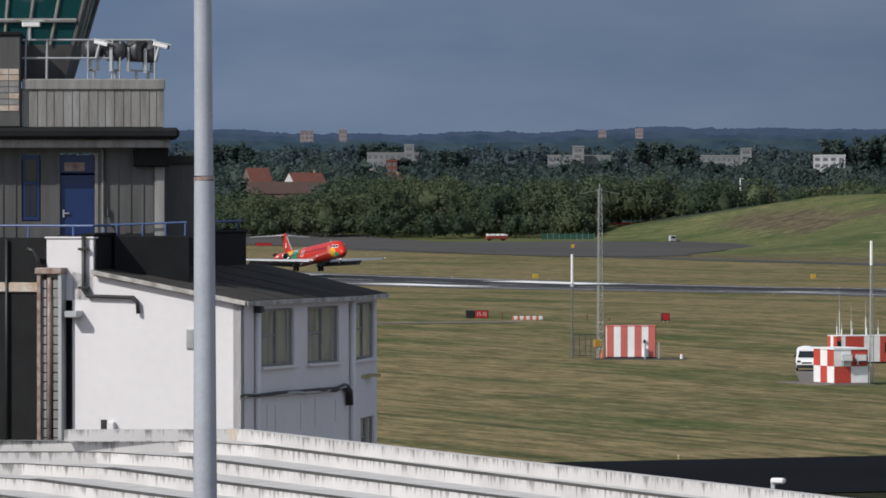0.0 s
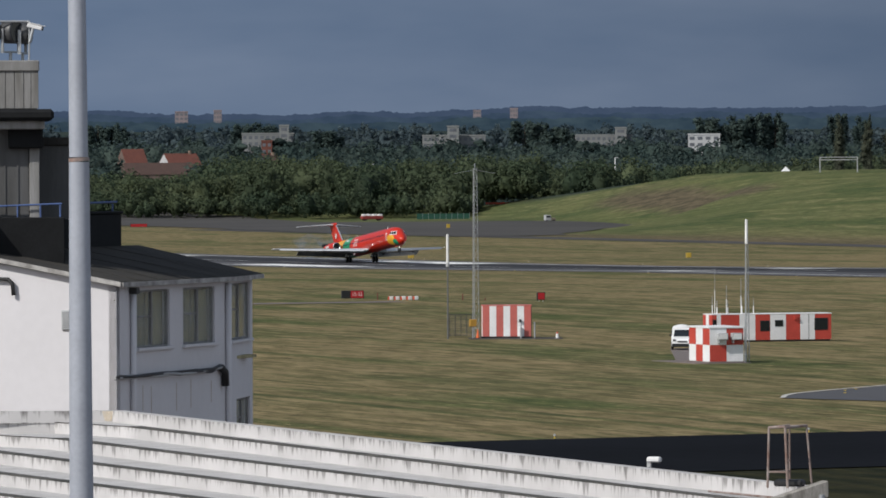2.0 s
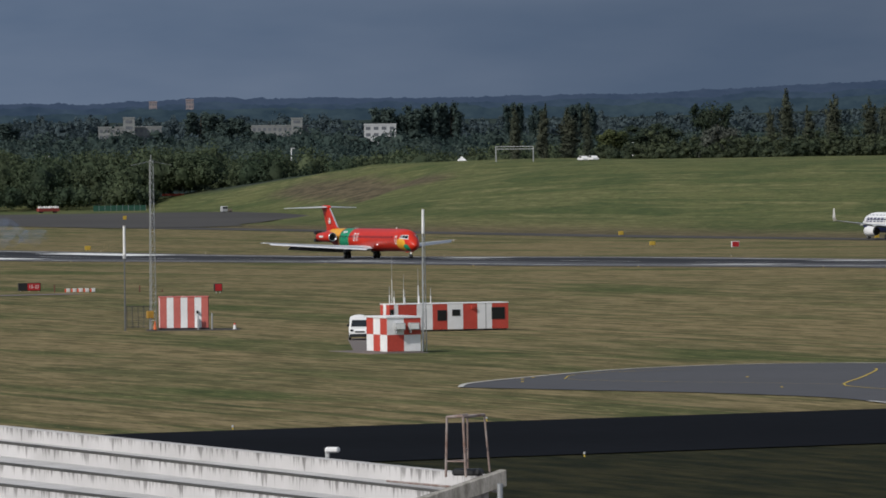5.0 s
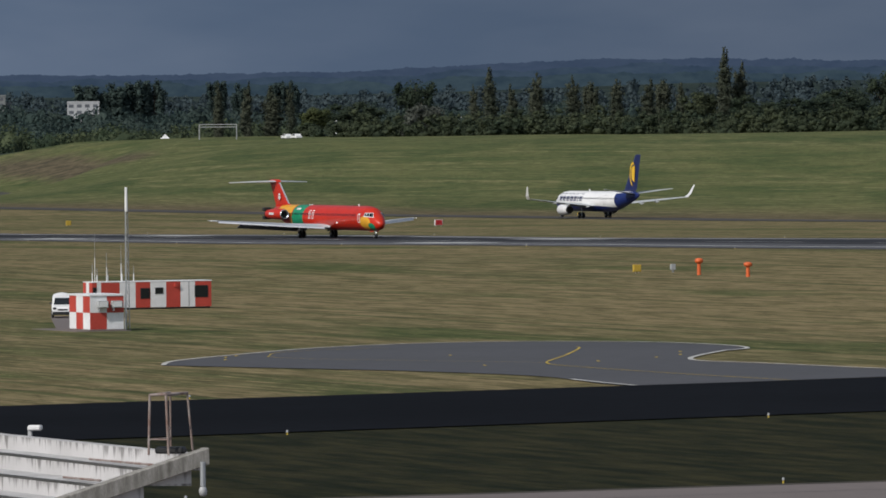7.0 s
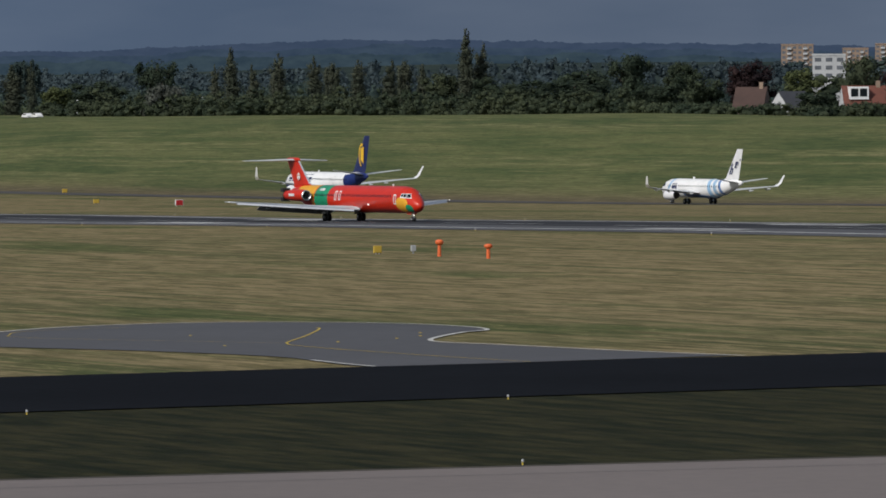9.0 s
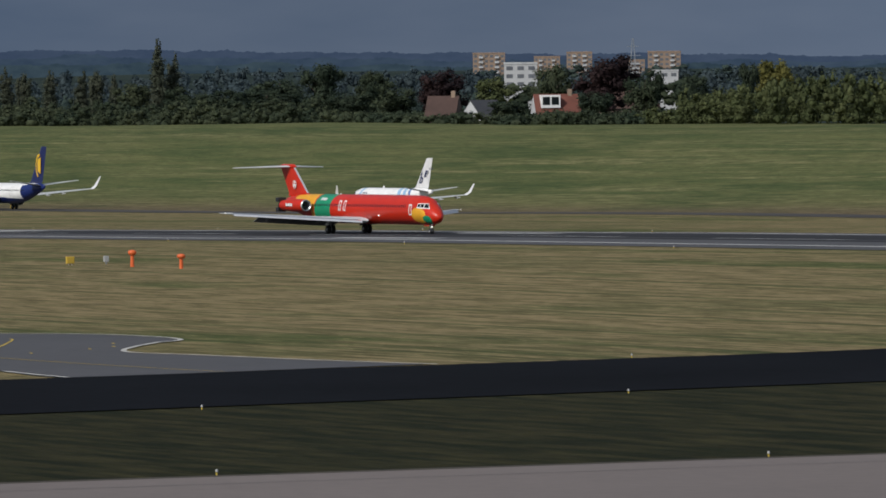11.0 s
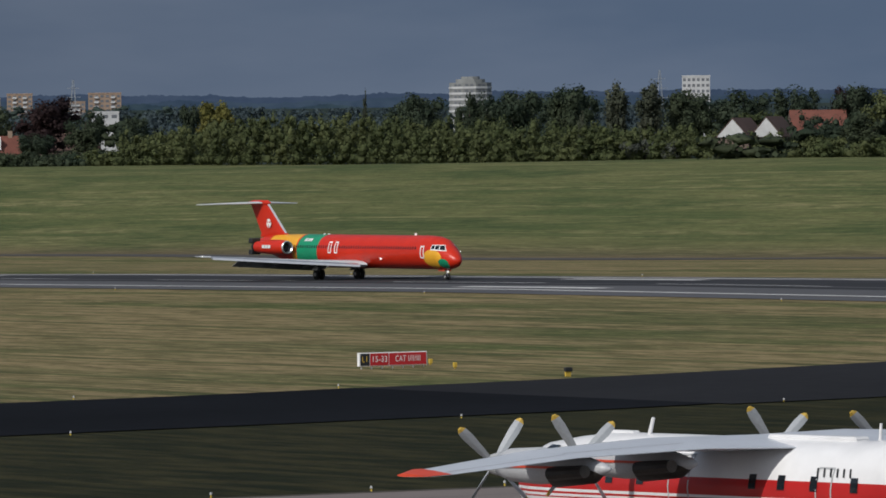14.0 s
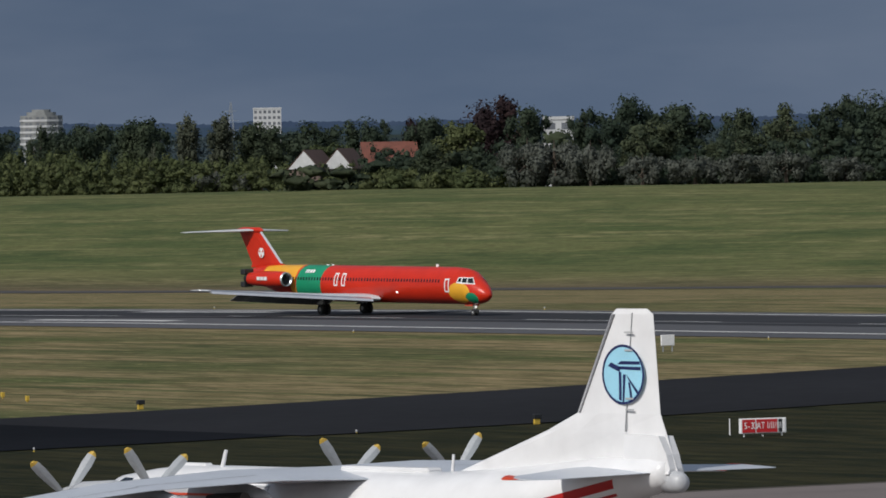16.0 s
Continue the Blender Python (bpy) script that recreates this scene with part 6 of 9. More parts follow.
def floodlight(x, y, z, yaw, r=0.33):
    c = empty("searchlight", TOWER_AT @ pose(x, y, z, 0, 0, yaw), "grey drum searchlight on the tower balcony", "lamp", "searchlights on the tower balcony")
    bm = bmesh.new()
    hull(bm, [(-0.38, 0, 0.12, 0.12), (-0.34, 0, 0.24, 0.24), (-0.2, 0, r, r), (0.22, 0, r * 1.03, r * 1.03), (0.26, 0, r * 0.97, r * 0.97)], 20)
    part("drum", bm, DRUM_GREY, c, smooth=True)
    bm = bmesh.new()
    tube(bm, (0.255, 0, 0), (0.275, 0, 0), r * 0.9, n=20)
    part("glass", bm, DARK_GLASS, c)
    bm = bmesh.new()
    for s in (-1, 1):
        box(bm, -0.05, 0.05, s * (r + 0.05) - 0.02, s * (r + 0.05) + 0.02, -0.62, 0.1)
    box(bm, -0.06, 0.06, -r - 0.07, r + 0.07, -0.66, -0.6)
    tube(bm, (0, 0, -0.66), (0, 0, -0.93), 0.05, n=8)
    part("yoke", bm, STEEL, c)


floodlight(-5.75, 3.2, 20.42, 20, 0.3)
floodlight(-5.05, 2.75, 20.4, -200, 0.33)
floodlight(-4.35, 2.9, 20.4, -40, 0.36)
floodlight(-3.95, 3.1, 20.36, -15, 0.34)
security_camera(-5.5, 2.4, 20.62, -12, 0.8, 14)
security_camera(-3.55, 2.4, 20.55, -6, 0.85, 14)
security_camera(-7.8, 2.2, 21.2, 4, 1.0, 0)
# glazed control room, its panes leaning outwards
room = new("control_room")
room.parent = tower
top_z, bot_z = 23.2, 19.5
fx0, fx1 = -6.7, -5.75
corners = [(-13.0, 4.2), (fx0, 4.2), (fx0 + 0.3, 6.0), (fx0 + 0.3, 9.0), (-13, 9.0)]
tops = [(-13.9, 3.3), (fx1, 3.3), (fx1 + 0.5, 5.6), (fx1 + 0.5, 9.6), (-13.9, 9.6)]
sill = 20.6
fs = (sill - bot_z) / (top_z - bot_z)
mids = [tuple(Vector(a).lerp(Vector(b), fs)) for a, b in zip(corners, tops)]
bm = bmesh.new()
loft(bm, [[(*q, bot_z) for q in corners], [(*q, sill) for q in mids]])
part("apron_wall", bm, CLADDING, room)
bm = bmesh.new()
loft(bm, [[(*q, sill) for q in mids], [(*q, top_z) for q in tops]])
part("glazing", bm, TEAL_GLASS, room, "teal tinted glazing")
for i, j, cnt in ((0, 1, 9), (1, 2, 3), (2, 3, 2)):
    for k in range(cnt + 1):
        f = k / cnt
        a = Vector(mids[i]).lerp(Vector(mids[j]), f)
        b = Vector(tops[i]).lerp(Vector(tops[j]), f)
        bm = bmesh.new()
        tube(bm, (*a, sill), (*b, top_z), 0.08 if k in (0, cnt) else 0.06, n=6)
        part("mullion", bm, OLD_WHITE, room)
bm = bmesh.new()
tube(bm, (mids[0][0], mids[0][1] - 0.15, 21.35), (mids[1][0] + 0.1, mids[1][1] - 0.25, 21.35), 0.07, n=6)
part("transom", bm, OLD_WHITE, room)
bm = bmesh.new()
loft(bm, [[(*q, top_z) for q in tops], [(*q, top_z + 0.5) for q in tops]])
part("roof", bm, OLD_WHITE, room)
bm = bmesh.new()
box(bm, -14, -3.6, 8.7, 15, 0, 17.0)
part("rear_block", bm, CLADDING, tower)


# ---- airfield things ----
def aligned(x, y, turn=0.0, z=None):
    """A pose on the ground whose x axis runs across the runway (away), whose -y side faces up the view."""
    zz = ground_z(x, y) if z is None else z
    return pose(x, y, zz, 0, 0, math.degrees(math.atan2(NV.y, NV.x)) + turn)


HUT_RED = material("faded_hut_red", (0.5, 0.06, 0.04), 0.55, vary=0.14, scale=0.8)
HUT_WHITE = material("hut_white", (0.8, 0.8, 0.81), 0.55, vary=0.1, scale=0.8)
PINK_RED = material("sunbleached_red", (0.52, 0.13, 0.11), 0.6, vary=0.12, scale=0.9)


def slab(name, x0, x1, y0, y1, z0, z1, mat, parent, bevel=0.01, label=""):
    bm = bmesh.new()
    box(bm, x0, x1, y0, y1, z0, z1, bevel)
    return part(name, bm, mat, parent, label)


# striped hut
hut = empty("equipment_hut", aligned(14.75, 668.0, -17), "red and white striped airfield equipment hut", "hut")
slab("base", -0.1, 4.5, -0.1, 2.6, 0, 0.18, BLACK_PAINT, hut)
slab("shell", 0.02, 4.38, 0.02, 2.5, 0.18, 2.95, PINK_RED, hut)
for k, w in enumerate(np.linspace(0, 4.4, 8)[:-1]):
    slab("panel", w + 0.005, w + 0.62, -0.03, 0.02, 0.2, 3.0 + 0.05 * (k % 2), (PINK_RED, HUT_WHITE)[k % 2], hut)
for k, w in enumerate(np.linspace(0, 2.5, 5)[:-1]):
    slab("panel", -0.03, 0.02, w + 0.005, w + 0.62, 0.2, 3.0, (HUT_WHITE, PINK_RED)[k % 2], hut)
slab("roof", -0.06, 4.46, -0.06, 2.56, 2.96, 3.04, PINK_RED, hut)
slab("corner_panel", 4.38, 4.44, 0.0, 2.5, 0.2, 3.0, BLACK_PAINT, hut)
slab("meter_box", 3.3, 3.6, -0.35, -0.03, 0.2, 1.0, HUT_WHITE, hut)
slab("meter_box", 3.3, 3.5, -0.25, -0.03, 1.5, 1.75, BLACK_PAINT, hut)
hut_pad = tagged(slab("hut_pad", -1.2, 7.2, -2.6, 3.2, -0.2, 0.05, OLD_ASPHALT, None), "worn concrete pad under the striped hut", "pad", kind="structure")
hut_pad.matrix_basis = aligned(14.75, 668.0, -17)
for dx, hh in ((4.7, 1.5), (3.45, 1.3)):
    bm = bmesh.new()
    tube(bm, (dx, -0.5, 0), (dx, -0.5, hh), 0.07, n=8)
    part("vent_pipe", bm, STEEL, hut)
tcone = empty("traffic_cone", aligned(14.75, 668.0, -17) @ pose(-0.45, -0.5, 0.05), "orange traffic cone beside the striped hut", "cone")
slab("base", -0.2, 0.2, -0.2, 0.2, 0, 0.05, BLACK_PAINT, tcone, 0.01)
bm = bmesh.new()
tube(bm, (0, 0, 0.05), (0, 0, 0.8), 0.16, 0.04, 12)
part("body", bm, ORANGE_PAINT, tcone)
cabinet = empty("cabinet", aligned(14.0, 668.4), "yellow electrical cabinet on a post beside the striped hut", "cabinet")
slab("box", -0.36, 0.24, 0, 0.4, 1.1, 1.75, material("faded_yellow", (0.42, 0.23, 0.03), 0.6, vary=0.15), cabinet, 0.03)
slab("post", -0.1, 0.0, 0.2, 0.3, 0, 1.1, STEEL, cabinet)
cone = empty("traffic_post", pose(21.5, 667.5, ground_z(21.5, 667.5)), "small white marker post in the grass", "post")
bm = bmesh.new()
tube(bm, (0, 0, 0), (0, 0, 0.45), 0.16, 0.12, 10)
part("body", bm, WHITE_PAINT, cone)
bm = bmesh.new()
tube(bm, (0, 0, 0.45), (0, 0, 0.6), 0.1, 0.07, 10)
part("cap", bm, RED_PAINT, cone)
DULL_WIRE = material("dull_fence_steel", (0.1, 0.1, 0.095), 0.6, 0.4, vary=0.15)
fence = empty("mesh_fence", aligned(11.9, 676.0), "dull grey wire mesh fence panels round the mast foot", "fence")
for x in np.linspace(0, 2.2, 5):
    slab("post", x - 0.025, x + 0.025, -0.025, 0.025, 0, 2.1, DULL_WIRE, fence, 0)
for k in range(2):
    slab("rail", 0, 2.2, -0.02, 0.02, (0.1, 2.0)[k], (0.16, 2.06)[k], DULL_WIRE, fence, 0)
bm = bmesh.new()
for x in np.arange(-2.0, 2.2, 0.16):
    for s in (1, -1):
        a, b = (x, 0.1), (x + 2.0, 2.0)
        if s < 0:
            a, b = (x + 2.0, 0.1), (x, 2.0)
        t0, t1 = 0.0, 1.0
        lo, hi = sorted((a[0], b[0]))
        pa = Vector((np.clip(a[0], 0, 2.2), 0, a[1] + (b[1] - a[1]) * (np.clip(a[0], 0, 2.2) - a[0]) / (b[0] - a[0])))
        pb = Vector((np.clip(b[0], 0, 2.2), 0, a[1] + (b[1] - a[1]) * (np.clip(b[0], 0, 2.2) - a[0]) / (b[0] - a[0])))
        if (pa - pb).length > 0.1:
            tube(bm, pa, pb, 0.008, n=3, caps=False)
tagged(part("wire_mesh", bm, DULL_WIRE, fence), kind="stuff")


def lattice_mast(x, y, height, w0, w1, label, white_from=None):
    m = empty("lattice_mast", pose(x, y, ground_z(x, y), 0, 0, 12), label, "mast")
    n = int(height / 0.8)
    for a in (0, 120, 240):
        bm = bmesh.new()
        c, s = math.cos(radians(a)), math.sin(radians(a))
        tube(bm, (c * w0, s * w0, 0), (c * w1, s * w1, height), 0.035, 0.025, 5)
        part("leg", bm, STEEL, m)
    bm = bmesh.new()
    for k in range(n):
        z0, z1 = height * k / n, height * (k + 1) / n
        r0, r1 = w0 + (w1 - w0) * k / n, w0 + (w1 - w0) * (k + 1) / n
        for a in (0, 120, 240):
            b = a + 120
            tube(bm, (math.cos(radians(a)) * r0, math.sin(radians(a)) * r0, z0), (math.cos(radians(b)) * r1, math.sin(radians(b)) * r1, z1), 0.016, n=3, caps=False)
            tube(bm, (math.cos(radians(a)) * r1, math.sin(radians(a)) * r1, z1), (math.cos(radians(b)) * r1, math.sin(radians(b)) * r1, z1), 0.014, n=3, caps=False)
    tagged(part("lacing", bm, STEEL, m), kind="stuff")
    return m


mast = lattice_mast(14.2, 672.5, 15.4, 0.36, 0.2, "slender grey lattice mast with wire aerials")
for s in (-1, 1):
    bm = bmesh.new()
    tube(bm, (0, 0, 15.3), (s * 1.9, 0, 14.95), 0.018, n=4)
    part("aerial_wire", bm, STEEL, mast)
bm = bmesh.new()
tube(bm, (0, 0, 15.3), (0, 0, 15.9), 0.04, n=6)
part("tip", bm, STEEL, mast)


POLE_GREY = material("dull_pole_grey", (0.13, 0.135, 0.14), 0.6, 0.2, vary=0.2)


def pole_aerial(x, y, h0, h1, label, r=0.13):
    p = empty("aerial_mast", pose(x, y, ground_z(x, y)), label, "mast", "aerial masts on the airfield")
    bm = bmesh.new()
    tube(bm, (0, 0, 0), (0, 0, h0), 0.08, 0.06, 8)
    part("pole", bm, POLE_GREY, p)
    bm = bmesh.new()
    tube(bm, (0, 0, h0), (0, 0, h1), r, r * 0.9, 10)
    part("radome", bm, WHITE_PAINT, p, "white tubular radome")
    bm = bmesh.new()
    tube(bm, (0, 0, h0 - 0.35), (0, 0, h0), 0.17, 0.15, 8)
    part("mount", bm, GREY_PAINT, p)
    return p


pole_aerial(11.6, 667.3, 6.9, 9.5, "grey pole with a white tube aerial beside the hut")
m2 = lattice_mast(34.2, 590.5, 9.4, 0.2, 0.12, "thin grey lattice mast carrying a white tube aerial")
bm = bmesh.new()
tube(bm, (0, 0, 9.4), (0, 0, 11.35), 0.13, 0.11, 10)
part("radome", bm, WHITE_PAINT, m2)

# long cabin
cabin = empty("site_cabin", aligned(34.6, 650.5), "long red and white site cabin with small windows", "cabin")
slab("skid", 0.1, 11.2, 0.1, 2.1, 0, 0.15, BLACK_PAINT, cabin)
slab("shell", 0.03, 11.27, 0.03, 2.2, 0.15, 2.42, HUT_WHITE, cabin)
slab("roof", -0.03, 11.33, -0.04, 2.26, 2.42, 2.5, HUT_WHITE, cabin)
edges = (0, 0.45, 0.85, 2.6, 4.1, 5.5, 7.0, 8.35, 9.75, 11.3)
cols = "rwrwrwrwr"
for a, b, c in zip(edges, edges[1:], cols):
    slab("panel", a + 0.006, b - 0.006, -0.02, 0.03, 0.16, 2.42, {"w": HUT_WHITE, "r": HUT_RED}[c], cabin)
for a, b in zip((0, 0.73, 1.46), (0.73, 1.46, 2.2)):
    slab("panel", -0.02, 0.03, a + 0.006, b - 0.006, 0.16, 2.42, HUT_RED if a != 0.73 else HUT_WHITE, cabin)
for x0, x1, z0, z1 in ((9.75, 10.9, 1.05, 2.0), (6.0, 6.65, 1.4, 1.85), (4.6, 5.38, 1.0, 1.82), (0.12, 0.36, 0.4, 1.95)):
    w = slab("window", x0 - 0.06, x1 + 0.06, -0.05, -0.01, z0 - 0.06, z1 + 0.06, BLACK_PAINT, cabin)
    slab("pane", x0, x1, -0.06, -0.045, z0, z1, DARK_GLASS, w, 0)
slab("wall_box", 7.75, 8.05, -0.2, -0.02, 1.95, 2.25, HUT_RED, cabin)
slab("door_gap", 9.13, 9.17, -0.03, -0.018, 0.16, 2.42, BLACK_PAINT, cabin, 0)
for x, h, r, y in ((0.15, 1.6, 0.05, 0.3), (0.5, 4.3, 0.032, 0.6), (1.45, 2.6, 0.04, 0.2), (1.6, 1.2, 0.06, 0.3), (2.9, 3.2, 0.042, 0.4), (4.0, 1.4, 0.05, 0.2), (0.55, 1.2, 0.07, 0.2), (2.95, 1.4, 0.09, 0.4)):
    wh = empty("whip_aerial", aligned(34.6, 650.5) @ pose(x, y, 2.48), "thin pale whip aerial on the cabin roof", "aerial", "whip aerials on the cabin")
    bm = bmesh.new()
    tube(bm, (0, 0, 0), (0, 0, h * 0.5), r, r * 0.8, 6)
    part("base_tube", bm, HUT_WHITE, wh)
    bm = bmesh.new()
    tube(bm, (0, 0, h * 0.5), (0, 0, h), r * 0.5, r * 0.3, 5)
    part("whip", bm, STEEL, wh)

# chequered hut with air conditioners
chk = empty("chequered_hut", aligned(30.9, 584.4), "red and white chequered equipment hut with wall air conditioners", "hut")
slab("plinth", -0.2, 3.0, -0.2, 5.0, 0, 0.12, CONCRETE, chk)
slab("shell", 0.03, 2.82, 0.03, 4.6, 0.12, 2.78, HUT_WHITE, chk)
slab("roof", -0.08, 2.93, -0.08, 4.7, 2.78, 2.92, HUT_WHITE, chk)
for i in range(2):
    for j in range(2):
        slab("panel", 0.0 + i * 1.43, 1.42 + i * 1.43, -0.02, 0.03, 0.14 + j * 1.32, 1.45 + j * 1.32, HUT_RED if (i + j) % 2 == 0 else HUT_WHITE, chk)
for i in range(3):
    for j in range(2):
        slab("panel", -0.02, 0.03, 0.0 + i * 1.54, 1.53 + i * 1.54, 0.14 + j * 1.32, 1.45 + j * 1.32, HUT_RED if (i + j) % 2 == 1 else HUT_WHITE, chk)
for x0 in (0.55, 1.75):
    ac = slab("air_conditioner", x0, x0 + 0.85, -0.5, -0.02, 1.85, 2.4, GREY_PAINT, chk, 0.03)
    slab("grille", x0 + 0.08, x0 + 0.77, -0.52, -0.5, 1.92, 2.33, WHITE_PAINT, ac, 0)
    slab("bracket", x0 + 0.1, x0 + 0.16, -0.45, -0.02, 1.6, 1.86, STEEL, ac, 0)
bm = bmesh.new()
tube(bm, (2.95, -0.1, 0), (2.95, -0.1, 2.9), 0.05, n=8)
part("conduit", bm, STEEL, chk)
chk_pad = tagged(slab("chequered_hut_pad", -1.6, 3.2, -0.8, 9.0, -0.2, 0.04, CONCRETE, None), "concrete pad between the chequered hut and the cabin", "pad", kind="structure")
chk_pad.matrix_basis = aligned(30.9, 584.4)

drive = tagged(slab("hut_drive", -1.3, 1.3, 0.0, 36.5, -0.2, 0.05, CONCRETE, None), "pale concrete drive beside the chequered hut", "drive", kind="structure")
drive.matrix_basis = pose(29.95, 593.5, ground_z(29.95, 593.5), 0, 0, -2)

# white estate car behind the chequered hut, its tailgate raised
car = empty("estate_car", pose(30.75, 626.0, ground_z(30.75, 626.0) + 0.04, 0, 0, -92), "white people carrier parked with its tailgate raised", "car")
bm = bmesh.new()
prof = [(-2.2, 0.35), (-2.25, 0.9), (-2.15, 1.1), (-2.0, 1.78), (0.35, 1.82), (0.7, 1.7), (1.35, 1.12), (2.0, 0.98), (2.2, 0.8), (2.24, 0.45), (2.15, 0.3)]
loft(bm, [[(x, y * (1 - 0.12 * max(0, z - 1.1)), z - d) for x, z in prof] for y, d in ((-0.88, 0.05), (-0.8, 0), (0.8, 0), (0.88, 0.05))])
part("body", bm, WHITE_PAINT, car)
for y in (-0.86, 0.86):
    slab("side_window", -1.8, 0.6, y - 0.012, y + 0.012, 1.15, 1.6, DARK_GLASS, car, 0)
bm = bmesh.new()
loft(bm, [[(0.74, -0.62, 1.69), (0.74, 0.62, 1.69), (0.72, 0.62, 1.67), (0.72, -0.62, 1.67)], [(1.36, -0.74, 1.15), (1.36, 0.74, 1.15), (1.33, 0.74, 1.13), (1.33, -0.74, 1.13)]])
part("windscreen", bm, DARK_GLASS, car)
slab("front_bumper", 2.14, 2.32, -0.86, 0.86, 0.28, 0.55, BLACK_PAINT, car, 0.04)
slab("grille", 2.2, 2.26, -0.4, 0.4, 0.66, 0.78, BLACK_PAINT, car, 0.01)
for s2 in (-1, 1):
    slab("headlight", 2.06, 2.22, s2 * 0.68 - 0.14, s2 * 0.68 + 0.14, 0.72, 0.92, DARK_GLASS, car, 0.03)
    slab("mirror", 0.9, 1.05, s2 * 1.0 - 0.1, s2 * 1.0 + 0.1, 1.15, 1.33, BLACK_PAINT, car, 0.03)
bm = bmesh.new()
loft(bm, [[(-1.95, y, 1.74 - y * y * 0.06), (-1.9, y, 1.8 - y * y * 0.06), (-2.6, y * 0.93, 2.08 - y * y * 0.3), (-2.66, y * 0.93, 2.02 - y * y * 0.3)] for y in (-0.78, -0.4, 0, 0.4, 0.78)])
part("tailgate", bm, WHITE_PAINT, car)
for x in (-1.4, 1.4):
    for s in (-1, 1):
        bm = bmesh.new()
        tube(bm, (x, s * 0.72, 0.33), (x, s * 0.9, 0.33), 0.33, n=16)
        wh = part("wheel", bm, RUBBER, car)
        bm = bmesh.new()
        tube(bm, (x, s * 0.9, 0.33), (x, s * 0.91, 0.33), 0.2, n=12)
        part("rim", bm, STEEL, wh)


def writing(text, size, parent, m, mat, name="writing"):
    c = bpy.data.curves.new(name, "FONT")
    c.body, c.size, c.align_x, c.align_y = text, size, "CENTER", "CENTER"
    c.extrude = 0.004
    c.space_character = 1.12
    tmp = bpy.data.objects.new(name, c)
    scene.collection.objects.link(tmp)
    dg = bpy.context.evaluated_depsgraph_get()
    dg.update()
    me = bpy.data.meshes.new_from_object(tmp.evaluated_get(dg))
    bpy.data.objects.remove(tmp)
    me.materials.clear()
    me.materials.append(mat)
    ob = new(name, me)
    ob.parent = parent
    ob.matrix_basis = m
    return ob


SIGN_RED = material("sign_red", (0.45, 0.015, 0.02), 0.4, vary=0.08)
SIGN_YELLOW = material("sign_yellow", (0.55, 0.37, 0.05), 0.4, vary=0.08)
UPRIGHT = pose(0, 0, 0, 90, 0, 0)


def taxi_sign(x, y, panels, height, turn, label, legs=0.25, back=None):
    """A row of sign panels: (width, material, text, text material)."""
    W = sum(p[0] for p in panels)
    s = empty("airfield_sign", aligned(x, y, turn), label, "sign", "airfield guidance signs")
    a = -W / 2
    slab("case", -W / 2 - 0.05, W / 2 + 0.05, 0.02, 0.3, legs - 0.06, legs + height + 0.06, HUT_WHITE if back is None else back, s, 0.015)
    for w, mt, text, tm in panels:
        p = slab("panel", a + 0.045, a + w - 0.045, -0.01, 0.02, legs, legs + height, mt, s, 0)
        if text:
            writing(text, height * 0.72, p, Matrix.Translation((a + w / 2, -0.02, legs + height * 0.5)) @ UPRIGHT @ Matrix.Diagonal((0.84 if len(text) < 9 else 0.7, 1, 1, 1)), tm)
        a += w
    for k in range(max(2, int(W / 0.8))):
        xx = -W / 2 + 0.2 + (W - 0.4) * k / (max(2, int(W / 0.8)) - 1)
        slab("leg", xx - 0.03, xx + 0.03, 0.1, 0.2, 0, legs, HUT_WHITE, s, 0)
    return s


taxi_sign(129.4, 514.85, [(0.85, BLACK_PAINT, "L1", SIGN_YELLOW), (1.6, SIGN_RED, "15-33", WHITE_PAINT), (3.2, SIGN_RED, "CAT I/II/III", WHITE_PAINT)], 0.86, 0, "red runway holding sign with white lettering beside the taxiway")
taxi_sign(153.4, 414.8, [(0.95, SIGN_RED, "15-33", WHITE_PAINT), (1.5, SIGN_RED, "CAT I/II/III", WHITE_PAINT), (0.32, BLACK_PAINT, "", None), (0.2, HUT_WHITE, "", None)], 0.78, -10, "red runway holding sign with a black end panel in the grass")
taxi_sign(3.9, 857.9, [(1.0, BLACK_PAINT, "", None), (1.6, SIGN_RED, "15-33", WHITE_PAINT)], 0.8, 0, "black and red runway sign in the grass", 0.12, BLACK_PAINT)
taxi_sign(25.0, 831.4, [(0.85, SIGN_RED, "", None)], 0.74, 0, "small red box sign in the grass", 0.25, BLACK_PAINT)
taxi_sign(-52.7, 2159.0, [(1.4, SIGN_RED, "", None), (3.6, SIGN_RED, "", None)], 0.8, 0, "distant red runway sign in the grass", 0.25, BLACK_PAINT)
taxi_sign(132.4, 1317.5, [(1.4, SIGN_RED, "", None)], 0.9, 0, "distant red sign between runway and taxiway")
for x, y, w, h in ((69.8, 1393, 0.9, 0.8), (17.6, 1412, 1.0, 0.7), (36.5, 2083.8, 0.9, 1.0), (122.4, 1372.5, 1.0, 0.6), (133.8, 1576, 1.0, 0.7), (94.7, 741.5, 0.75, 0.6), (175.0, 1460.0, 0.8, 0.6)):
    taxi_sign(x, y, [(w, SIGN_YELLOW, "", None)], h, 0, "small yellow airfield marker board in the grass", 0.2, SIGN_YELLOW)
panel_back = empty("sign_board", aligned(195.8, 551.0), "white back of a sign board on short legs", "sign")
slab("board", -0.65, 0.65, 0, 0.12, 0.5, 1.35, HUT_WHITE, panel_back, 0.02)
